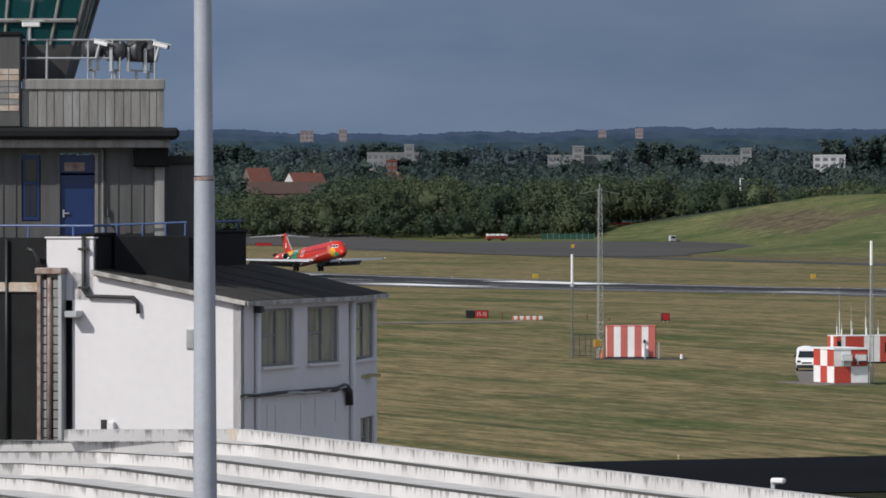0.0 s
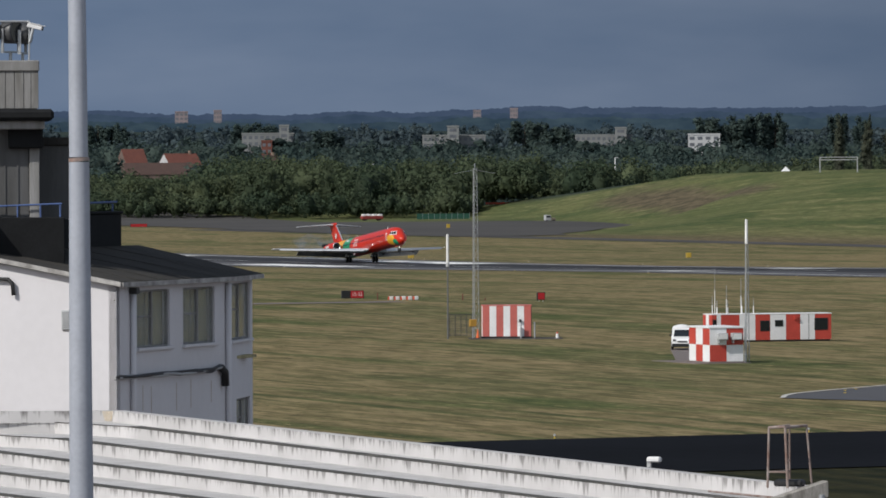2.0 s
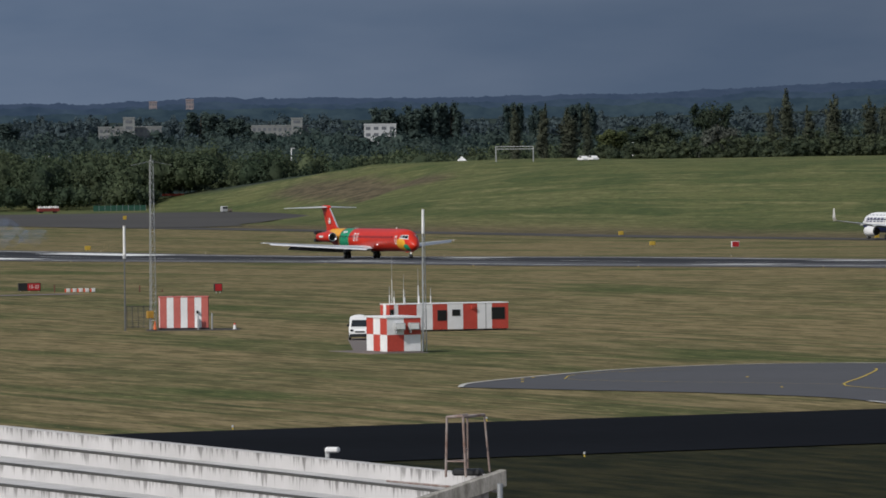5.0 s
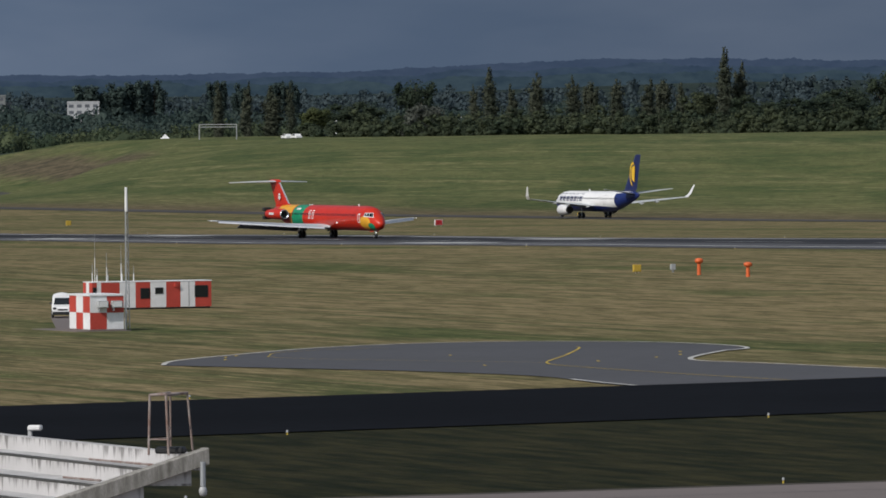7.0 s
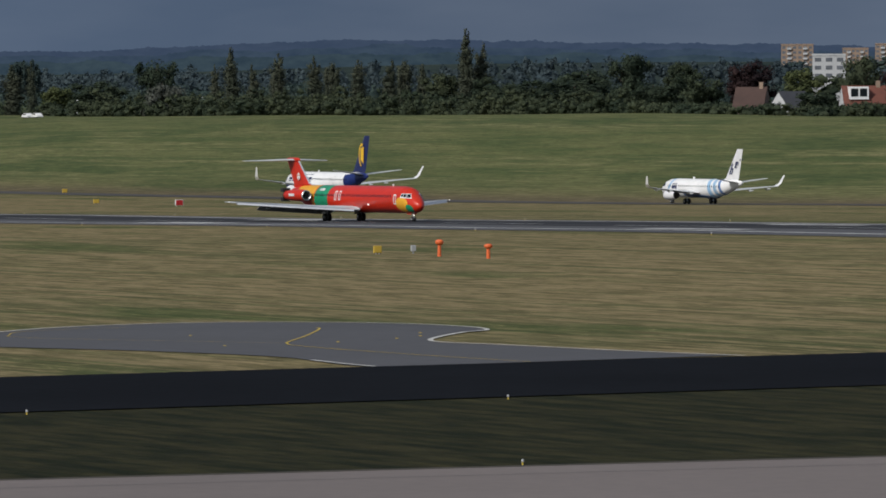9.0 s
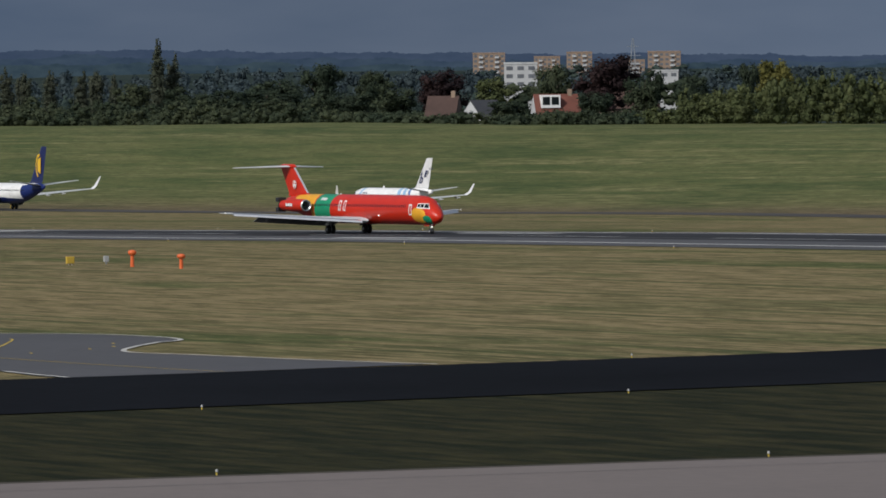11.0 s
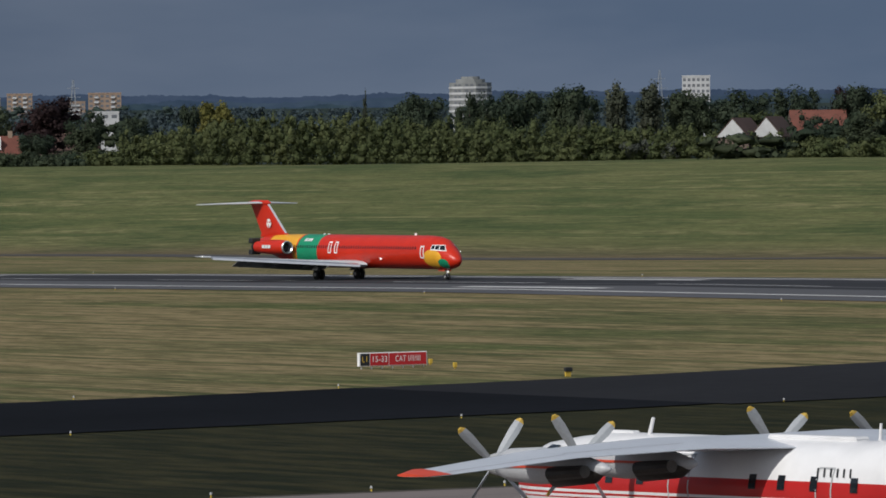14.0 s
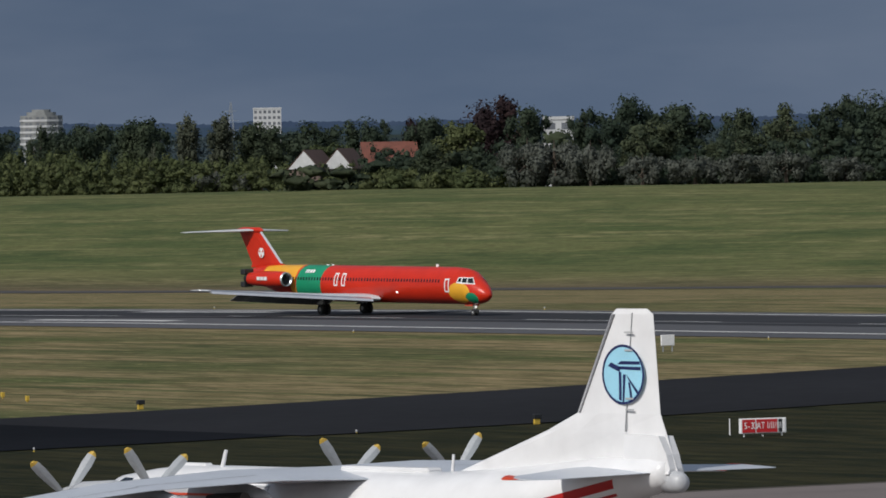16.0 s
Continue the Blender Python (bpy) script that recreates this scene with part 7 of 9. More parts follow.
for x in (-0.45, 0.45):
    slab("leg", x - 0.04, x + 0.04, 0.02, 0.1, 0, 0.5, STEEL, panel_back, 0)

# orange posts with round heads, and small boxes beside them
for x, y, tall in ((99.1, 727.8, 0.95), (102.3, 715.8, 0.82)):
    o = empty("orange_post", pose(x, y, ground_z(x, y)) @ Matrix.Diagonal((1, 1, tall, 1)), "bright orange aerial post with a rounded head", "post", "orange aerial posts")
    bm = bmesh.new()
    tube(bm, (0, 0, 0), (0, 0, 1.25), 0.2, 0.17, 14)
    part("shaft", bm, ORANGE_PAINT, o, smooth=False)
    bm = bmesh.new()
    hull(bm, [(1.2, 0, 0.2, 0.2), (1.35, 0, 0.4, 0.4), (1.6, 0, 0.42, 0.42), (1.72, 0, 0.3, 0.3), (1.78, 0, 0.1, 0.1)], 14)
    bmesh.ops.rotate(bm, cent=(0, 0, 0), matrix=Matrix.Rotation(radians(-90), 3, "Y"), verts=bm.verts)
    part("head", bm, ORANGE_PAINT, o, smooth=True)
gb = empty("junction_box", aligned(98.2, 740.3), "grey junction box on a short stand", "box")
slab("case", -0.25, 0.25, 0, 0.3, 0.25, 0.85, GREY_PAINT, gb, 0.02)
slab("stand", -0.08, 0.08, 0.1, 0.2, 0, 0.25, STEEL, gb, 0)


def edge_light(x, y, mat, h=0.26):
    e = empty("edge_light", pose(x, y, ground_z(x, y)), "small raised taxiway edge light in the grass", "lamp", "taxiway edge lights")
    bm = bmesh.new()
    tube(bm, (0, 0, 0), (0, 0, h * 0.55), 0.05, 0.04, 8)
    part("stem", bm, LINE_YELLOW, e)
    bm = bmesh.new()
    tube(bm, (0, 0, h * 0.55), (0, 0, h), 0.07, 0.05, 10)
    part("lens", bm, mat, e)


for v in (86.5, 116.5, 145.3, 174.0, 182.8, 190.3, 219.0, 248.0):
    edge_light(*xy(-298.2, v), GREY_PAINT)
for v in (116.0, 146.0, 176.5, 206.0, 235.5, 262.0):
    edge_light(*xy(-357.5 - 0.165 * (v - 137.0), v), GREY_PAINT)
for v in (143.0, 160.0, 235.5, 258.0):
    edge_light(*xy(-405.0 - 0.165 * (v - 137.0), v), GREY_PAINT)
for u in np.arange(-1500, -420, 60):
    edge_light(*xy(u, RUNWAY_V - 33.5), GREY_PAINT)
    edge_light(*xy(u, RUNWAY_V + 31.5), GREY_PAINT)
for x, y in ((135.6, 489.9), (148.6, 442.9)):
    gl = empty("guard_light", aligned(x, y), "yellow and black runway guard light", "lamp", "runway guard lights")
    slab("hood", -0.3, 0.3, 0, 0.25, 0.35, 0.65, BLACK_PAINT, gl, 0.03)
    slab("base", -0.25, 0.2, 0.05, 0.2, 0, 0.35, SIGN_YELLOW, gl, 0.02)
for x, y in ((133.2, 518.7), (132.9, 510.5)):
    yb = empty("yellow_box", aligned(x, y), "small yellow light housing beside the sign", "lamp", "yellow light housings")
    slab("case", -0.13, 0.13, 0, 0.2, 0.1, 0.45, SIGN_YELLOW, yb, 0.02)
    slab("stem", -0.05, 0.05, 0.05, 0.15, 0, 0.1, SIGN_YELLOW, yb, 0)
wp = empty("marker_stake", pose(152.4, 418.0, ground_z(152.4, 418.0)), "thin pale marker stake in the grass", "post")
bm = bmesh.new()
tube(bm, (0, 0, 0), (0, 0, 1.0), 0.035, n=6)
part("stake", bm, HUT_WHITE, wp)
# red and white barrier blocks, red stakes
STAKE_RED = material("dull_stake_red", (0.14, 0.04, 0.03), 0.8, vary=0.2)
for k in range(5):
    x, y = 8.3 + 0.72 * k, 850.0 - 0.2 * k
    bb = empty("barrier_block", aligned(x, y), "white and red plastic barrier block in the grass", "barrier", "barrier blocks")
    slab("block", -0.22, 0.22, 0, 0.4, 0, 0.42, WHITE_PAINT, bb, 0.04)
    slab("stripe", -0.34, -0.22, 0.05, 0.35, 0, 0.38, RED_PAINT, bb, 0.02)
for x, y, h in ((6.7, 850.0, 0.85), (16.4, 845.0, 0.75), (18.9, 842.0, 0.3)):
    sk = empty("red_stake", pose(x, y, ground_z(x, y)), "thin dull red stake in the grass", "post", "red stakes")
    bm = bmesh.new()
    tube(bm, (0, 0, 0), (0, 0, h), 0.075, 0.06, 6)
    part("stake", bm, STAKE_RED, sk)

# far vehicles
fv = empty("fire_training_rig", aligned(17.3, 2369.0), "low red airfield vehicle with white roof lockers", "vehicle")
slab("body", -3.5, 3.5, 0, 2.4, 0.5, 1.5, material("dull_vehicle_red", (0.22, 0.03, 0.025), 0.5), fv, 0.1)
for x in (-3.2, -1.6, 0.2, 2.0):
    slab("locker", x, x + 1.3, 0.2, 2.2, 1.5, 2.1, WHITE_PAINT, fv, 0.1)
for x in (-2.4, 2.3):
    bm = bmesh.new()
    tube(bm, (x, 0.1, 0.5), (x, 2.3, 0.5), 0.5, n=14)
    part("axle_wheels", bm, RUBBER, fv)
tr = empty("utility_truck", aligned(71.4, 2276.0), "pale utility truck parked at the foot of the bank", "truck")
slab("cab", -1.6, 0.2, 0, 1.9, 0.5, 2.2, GREY_PAINT, tr, 0.12)
slab("cab_window", -1.4, 0.0, -0.02, 0.0, 1.4, 2.0, DARK_GLASS, tr, 0)
slab("bed", 0.2, 1.7, 0.1, 1.8, 0.5, 1.4, material("drab_paint", (0.2, 0.17, 0.12), 0.6), tr, 0.06)
for x in (-1.1, 1.1):
    bm = bmesh.new()
    tube(bm, (x, 0.05, 0.4), (x, 1.85, 0.4), 0.42, n=14)
    part("axle_wheels", bm, RUBBER, tr)
low = empty("low_barrier", aligned(59.2, 2452.0), "low red barrier at the end of the taxiway", "barrier")
for k in range(4):
    slab("rail", -4 + 2 * k, -2.1 + 2 * k, 0, 0.3, 0.2, 0.9, RED_PAINT, low, 0.04)
    slab("foot", -3.2 + 2 * k, -2.8 + 2 * k, 0.02, 0.28, 0, 0.2, GREY_PAINT, low, 0)
gf = empty("green_fence", aligned(45.0, 2392.0), "green mesh fence in front of the trees", "fence")
for k in range(9):
    slab("panel", -14 + 2 * k, -12.1 + 2 * k, 0, 0.05, 0, 1.8, material("fence_green", (0.02, 0.09, 0.06), 0.7) if k == 0 else bpy.data.materials["fence_green"], gf, 0)
    slab("post", -12.1 + 2 * k, -12.0 + 2 * k, -0.03, 0.08, 0, 2.0, STEEL, gf, 0)


# ---- trees ----
def leaf_material(name, dark, light, scale=0.12, trans=0.4):
    m, n, l = nodes_of(name)
    b = n["Principled BSDF"]
    b.inputs["Roughness"].default_value = 0.75
    b.inputs["Specular IOR Level"].default_value = 0.2
    g = n.new("ShaderNodeNewGeometry")
    k = n.new("ShaderNodeTexNoise")
    k.inputs["Scale"].default_value, k.inputs["Detail"].default_value = scale, 3.0
    l.new(g.outputs["Position"], k.inputs["Vector"])
    mx = n.new("ShaderNodeMix")
    mx.data_type = "RGBA"
    sp = n.new("ShaderNodeMapRange")
    sp.inputs["From Min"].default_value, sp.inputs["From Max"].default_value = 0.36, 0.64
    l.new(k.outputs["Fac"], sp.inputs["Value"])
    l.new(sp.outputs[0], mx.inputs[0])
    mx.inputs[6].default_value, mx.inputs[7].default_value = (*dark, 1), (*light, 1)
    ran = n.new("ShaderNodeMapRange")
    ran.inputs["To Min"].default_value, ran.inputs["To Max"].default_value = 0.78, 1.2
    l.new(g.outputs["Random Per Island"], ran.inputs["Value"])
    mul = n.new("ShaderNodeMix")
    mul.data_type, mul.blend_type = "RGBA", "MULTIPLY"
    mul.inputs[0].default_value = 1.0
    l.new(mx.outputs[2], mul.inputs[6])
    l.new(ran.outputs[0], mul.inputs[7])
    l.new(mul.outputs[2], b.inputs["Base Color"])
    grain = n.new("ShaderNodeTexNoise")
    grain.inputs["Scale"].default_value, grain.inputs["Detail"].default_value = 1.1, 4.0
    l.new(g.outputs["Position"], grain.inputs["Vector"])
    bp = n.new("ShaderNodeBump")
    bp.inputs["Strength"].default_value, bp.inputs["Distance"].default_value = 0.4, 0.6
    l.new(grain.outputs["Fac"], bp.inputs["Height"])
    l.new(bp.outputs[0], b.inputs["Normal"])
    tr = n.new("ShaderNodeBsdfTranslucent")
    l.new(mul.outputs[2], tr.inputs["Color"])
    ms = n.new("ShaderNodeMixShader")
    ms.inputs[0].default_value = trans
    l.new(b.outputs[0], ms.inputs[1])
    l.new(tr.outputs[0], ms.inputs[2])
    l.new(ms.outputs[0], n["Material Output"].inputs["Surface"])
    return m


LEAF_DARK = leaf_material("oak_leaves", (0.027, 0.043, 0.029), (0.05, 0.068, 0.042))
LEAF_MID = leaf_material("mixed_leaves", (0.033, 0.05, 0.031), (0.074, 0.09, 0.05), 0.07)
LEAF_LIGHT = leaf_material("willow_leaves", (0.066, 0.085, 0.035), (0.105, 0.122, 0.052))
LEAF_POPLAR = leaf_material("poplar_leaves", (0.056, 0.068, 0.047), (0.09, 0.1, 0.07))
LEAF_SILVER = leaf_material("silver_leaves", (0.07, 0.08, 0.066), (0.12, 0.13, 0.112), 0.3)
LEAF_COPPER = leaf_material("copper_leaves", (0.022, 0.014, 0.017), (0.044, 0.026, 0.026))
LEAF_YELLOW = leaf_material("golden_leaves", (0.1, 0.1, 0.028), (0.18, 0.17, 0.05))
LEAF_EDGE = leaf_material("wood_edge_leaves", (0.044, 0.068, 0.04), (0.088, 0.11, 0.058), 0.03)
# distant leaves: aerial haze is mixed into these three base colours
LEAF_FAR_HAZED = leaf_material("far_leaves_haze_tint", (0.036, 0.06, 0.055), (0.062, 0.088, 0.076), 0.02)
LEAF_FARTHEST_HAZED = leaf_material("farthest_leaves_haze_tint", (0.05, 0.074, 0.086), (0.066, 0.092, 0.1), 0.01)
LEAF_TALL_HAZED = leaf_material("far_tall_leaves_haze_tint", (0.04, 0.064, 0.06), (0.064, 0.092, 0.082), 0.02)
BARK = material("bark", (0.07, 0.055, 0.042), 0.95, vary=0.3, scale=2.0, bump=0.4)
rng = np.random.default_rng(7)


def leaf_quads(centres, radii, count, size):
    """Small leaf sprays scattered over ellipsoid lumps. Returns corner points and normals, four to a spray."""
    centres, radii = np.asarray(centres, float), np.asarray(radii, float)
    w = radii[:, 0] * radii[:, 2]
    pick = rng.choice(len(centres), count, p=w / w.sum())
    d = rng.normal(size=(count, 3))
    d[:, 2] += 0.25
    d /= np.linalg.norm(d, axis=1)[:, None]
    pos = centres[pick] + radii[pick] * d * (0.6 + 0.56 * rng.random(count))[:, None]
    nrm = d + 0.45 * rng.normal(size=(count, 3))
    nrm /= np.linalg.norm(nrm, axis=1)[:, None]
    up = rng.normal(size=(count, 3))
    a = np.cross(nrm, up)
    a /= np.linalg.norm(a, axis=1)[:, None]
    b = np.cross(nrm, a)
    s = size * (0.55 + 0.9 * rng.random(count))[:, None]
    t = s * (0.5 + 0.5 * rng.random(count))[:, None]
    soft = d + 0.8 * nrm
    soft /= np.linalg.norm(soft, axis=1)[:, None]
    pts = np.stack([pos - a * s * 0.5, pos - b * t * 0.5 + a * s * 0.1, pos + a * s * 0.5, pos + b * t * 0.5], 1).reshape(-1, 3)
    return np.concatenate([pts, np.repeat(soft, 4, 0)], 1)


def ball(fine):
    bm = bmesh.new()
    bmesh.ops.create_icosphere(bm, subdivisions=fine, radius=1.0)
    bm.verts.ensure_lookup_table()
    out = np.array([v.co for v in bm.verts]), np.array([[v.index for v in f.verts] for f in bm.faces])
    bm.free()
    return out


BALLS = {1: ball(1), 2: ball(2)}


def cores(centres, radii, size=0.64, fine=2):
    """The dense, knobbly inside of leaf clumps: corner points with normals, and triangles."""
    vs, fs = [], []
    BALL_V, BALL_F = BALLS[fine]
    for k, (c, r) in enumerate(zip(np.asarray(centres, float), np.asarray(radii, float))):
        knob = 1 + 0.26 * rng.normal(size=(len(BALL_V), 1)).clip(-1.5, 1.5)
        out = BALL_V / r * r.mean() + 0.4 * rng.normal(size=BALL_V.shape)
        out = out / np.linalg.norm(out, axis=1)[:, None]
        vs.append(np.concatenate([c + BALL_V * r * size * knob, out], 1))
        fs.append(BALL_F + k * len(BALL_V))
    return np.concatenate(vs), np.concatenate(fs)


def quads_mesh(name, pts, mat, core=None):
    """Leaf sprays, four corners each, over the clumps' dense insides."""
    me = bpy.data.meshes.new(name)
    n = len(pts) // 4
    tri = np.zeros((0, 3), int)
    if core is not None:
        tri = core[1] + 4 * n
        pts = np.concatenate([pts, core[0]])
    me.vertices.add(len(pts))
    me.vertices.foreach_set("co", np.ascontiguousarray(pts[:, :3], np.float32).ravel())
    loops = np.concatenate([np.arange(4 * n), tri.ravel()]).astype(np.int32)
    me.loops.add(len(loops))
    me.loops.foreach_set("vertex_index", loops)
    me.polygons.add(n + len(tri))
    me.polygons.foreach_set("loop_start", np.concatenate([np.arange(0, 4 * n, 4), 4 * n + 3 * np.arange(len(tri))]).astype(np.int32))
    me.polygons.foreach_set("loop_total", np.concatenate([np.full(n, 4), np.full(len(tri), 3)]).astype(np.int32))
    me.update(calc_edges=True)
    me.shade_smooth()
    me.attributes.new("custom_normal", "FLOAT_VECTOR", "POINT").data.foreach_set("vector", np.ascontiguousarray(pts[:, 3:], np.float32).ravel())
    me.materials.append(mat)
    return me


def lumps_of(kind, h, w):
    c, r = [], []
    if kind == "poplar":
        for q in range(6):
            ox, oy, tall = rng.normal() * w * 0.12, rng.normal() * w * 0.12, 1 - 0.1 * q * rng.random()
            for k in range(8):
                f = k / 7
                z = h * tall * (0.1 + 0.84 * f)
                rad = w * 0.4 * (0.5 + 0.5 * math.sin(math.pi * (0.18 + 0.62 * f))) * (1 - f ** 5 * 0.7)
                c.append((ox + rng.normal() * w * 0.11, oy + rng.normal() * w * 0.11, z))
                k2 = 0.72 + 0.3 * rng.random()
                r.append((rad * k2, rad * k2, h * (0.06 + 0.05 * rng.random())))
    elif kind == "upright":
        for k in range(11):
            a, q = rng.random() * 6.28, rng.random() ** 0.5 * w * 0.38
            top = h * (0.72 + 0.26 * rng.random()) * (1 - 0.25 * (q / (w * 0.5)) ** 2)
            for f in (0.3, 0.55, 0.8, 0.95):
                c.append((math.cos(a) * q * (0.6 + 0.4 * f), math.sin(a) * q * (0.6 + 0.4 * f), top * f))
                r.append((w * 0.13, w * 0.13, h * 0.14 if f < 0.9 else h * 0.07))
    elif kind == "bush":
        for k in range(22):
            a, q = rng.random() * 6.28, rng.random() ** 0.5 * w * 0.42
            c.append((math.cos(a) * q, math.sin(a) * q, h * (0.14 + 0.6 * rng.random()) * (1 - 0.4 * (q / (w * 0.5)) ** 2)))
            r.append((w * 0.12, w * 0.12, h * 0.17))
    else:
        for k in range(30):
            a, q = rng.random() * 6.28, rng.random() ** 0.5 * w * 0.41
            zz = 0.14 + 0.72 * rng.random()
            c.append((math.cos(a) * q, math.sin(a) * q, h * zz * (1 - 0.22 * (q / (w * 0.5)) ** 2) + h * 0.06))
            s = 0.085 + 0.075 * rng.random()
            r.append((w * s, w * s, h * s * 0.9))
        c.append((0, 0, h * 0.55))
        r.append((w * 0.34, w * 0.34, h * 0.33))
    return np.array(c), np.array(r)


def tree_template(kind, h, w, mat, count, size, label, category="tree", group="trees along the bank", name="tree"):
    """A tree at the origin with a tapered trunk, limbs and a crown of leaf sprays."""
    t = empty(name, pose(0, 0, 0), label, category, group)
    c, r = lumps_of(kind, h, w)
    bm = bmesh.new()
    tube(bm, (0, 0, -0.6), (0, 0, h * 0.4), w * 0.035 + 0.06, w * 0.022 + 0.04, 7)
    tube(bm, (0, 0, h * 0.4), (0, 0, h * 0.85), w * 0.022 + 0.04, 0.03, 6)
    for k in range(min(7, len(c))):
        tube(bm, (0, 0, h * (0.2 + 0.05 * k)), tuple(c[k]), w * 0.014 + 0.03, 0.03, 5)
    part("trunk", bm, BARK, t)
    me = quads_mesh("crown", leaf_quads(c, r, count, size), mat, cores(c, r, 0.56, 1))
    crown = new("crown", me)
    crown.parent = t
    # the true height and width of the crown
    t["h"] = float((c[:, 2] + r[:, 2]).max())
    t["w"] = float(2 * np.sort(np.hypot(c[:, 0], c[:, 1]) + r[:, 0])[int(len(c) * 0.8)])
    return t


POPLARS = ((-1652, 790, 35.0, 5.3), (-1655, 795, 30.8, 5.6), (-1797, 790, 31.4, 5.1), (-1772, 785, 26.3, 3.9), (-1766, 790, 29.5, 5.0), (-1743, 790, 28.0, 5.6), (-1705, 785, 27.3, 4.9), (-1697, 790, 26.9, 5.2), (-2095, 830, 29.5, 4.5), (-2076, 832, 29.3, 4.4), (-2076, 840, 28.3, 6.9), (-2060, 840, 28.7, 3.7), (-1700, 800, 26.2, 4.0), (-1819, 795, 26.3, 3.6), (-1170, 765, 22.9, 1.9), (-1469, 900, 29.7, 1.8))
UPRIGHT_TREES = ((-1174, 775, 28.3, 5.4), (-1170, 780, 28.2, 6.0), (-1728, 788, 26.5, 5.0), (-1681, 786, 26.8, 5.0))
DARK_A = ((-1854, 775, 22.0, 13.8), (-1918, 820, 27.7, 11.2), (-1894, 780, 19.8, 11.0), (-1667, 790, 23.2, 9.9), (-1637, 790, 22.3, 11.1), (-1605, 785, 21.5, 12.3), (-1605, 800, 23.5, 16.4), (-1562, 790, 27.2, 10.7), (-1537, 790, 25.2, 7.9), (-1505, 780, 22.8, 9.1), (-1582, 785, 21.4, 14.9), (-1521, 775, 20.3, 11.8), (-1433, 770, 17.9, 10.0), (-1467, 800, 26.1, 8.9), (-1424, 800, 25.1, 8.7), (-1420, 810, 23.7, 7.5), (-1393, 770, 19.5, 8.0), (-1430, 830, 26.0, 5.1), (-1334, 830, 26.4, 9.6), (-1297, 820, 27.2, 5.9), (-1295, 830, 27.2, 10.6), (-1273, 830, 28.0, 12.8))
DARK_B = ((-1317, 820, 27.3, 10.7), (-1298, 824, 26.8, 5.9), (-1247, 800, 26.9, 10.2), (-1227, 800, 27.2, 10.1), (-1189, 800, 26.1, 9.9), (-1167, 800, 26.4, 10.8), (-1150, 800, 26.5, 8.6), (-1130, 800, 26.6, 8.5), (-1171, 790, 26.4, 9.7), (-1084, 770, 21.3, 9.2), (-1079, 800, 27.7, 7.2), (-1067, 800, 29.3, 9.2), (-1038, 790, 27.6, 11.0), (-1028, 795, 26.7, 7.0), (-1014, 795, 27.5, 8.9), (-995, 790, 27.6, 8.7), (-997, 800, 28.8, 9.8), (-1084, 790, 27.8, 8.2), (-1027, 775, 24.6, 10.8), (-1003, 775, 22.8, 10.7), (-980, 790, 27.2, 9.5), (-965, 795, 28.4, 10.0), (-1052, 785, 25.0, 9.0))
COPPERS = ((-1491, 785, 25.2, 11.6), (-1442, 800, 28.4, 13.9), (-1111, 800, 30.5, 12.6), (-1149, 812, 26.9, 6.5))
GOLDEN = ((-1471, 860, 27.1, 9.1),)
LIGHTS = ((-1477, 790, 23.4, 9.0), (-1098, 785, 25.5, 9.0), (-1140, 785, 22.0, 8.0), (-1875, 772, 20.5, 9.0))
SILVERS = ((-1797, 770, 21.0, 12.0), (-1149, 765, 16.9, 8.4), (-1137, 764, 16.6, 5.2), (-1050, 765, 21.1, 10.9), (-1042, 765, 21.4, 10.9), (-1030, 764, 20.5, 8.8), (-1015, 764, 18.7, 7.8), (-1000, 764, 18.2, 9.6), (-987, 764, 18.6, 8.6), (-975, 764, 18.9, 8.5), (-959, 764, 17.8, 8.4))


# bearing in degrees, height of the top above the datum, crown width, 3 km off
FAR_TALL = ((-1.71, 30.3, 11), (-1.56, 31.0, 9), (-0.59, 30.6, 9), (-0.42, 31.2, 13), (1.6, 31.3, 13), (1.77, 30.2, 12), (1.91, 28.6, 9), (2.09, 23.3, 9), (3.04, 32.4, 13), (3.26, 33.2, 13), (0.06, 27.6, 13), (-0.99, 25.6, 12), (3.42, 34.0, 10), (3.54, 34.6, 9), (4.03, 33.6, 8), (4.22, 32.6, 8), (4.49, 33.0, 7), (4.6, 33.4, 7))
FAR_TALL = [(*uv(math.sin(radians(a)) * 3420, math.cos(radians(a)) * 3420), 16.4 + (top - 16.4) * 1.14, w * 1.1) for a, top, w in FAR_TALL]
FIRST = {}


def plant(rows, templates, spread=1.08):
    """Sets trees of the plan: place u, v, height of the top above the datum, crown width."""
    for i, (u, v, top, w) in enumerate(rows):
        src = templates[i % len(templates)]
        x, y = xy(u, v)
        g = float(level(u, v))
        h = max(2.5, top - g)
        m = pose(x, y, g, 0, 0, 360 * rng.random()) @ Matrix.Diagonal((w / src["w"] * spread, w / src["w"] * spread, h / src["h"], 1))
        if src.name not in FIRST:
            FIRST[src.name] = m
        else:
            copy_thing(src, m)


def clear(templates):
    for t in templates:
        t.matrix_basis = FIRST[t.name]
        del t["h"], t["w"]


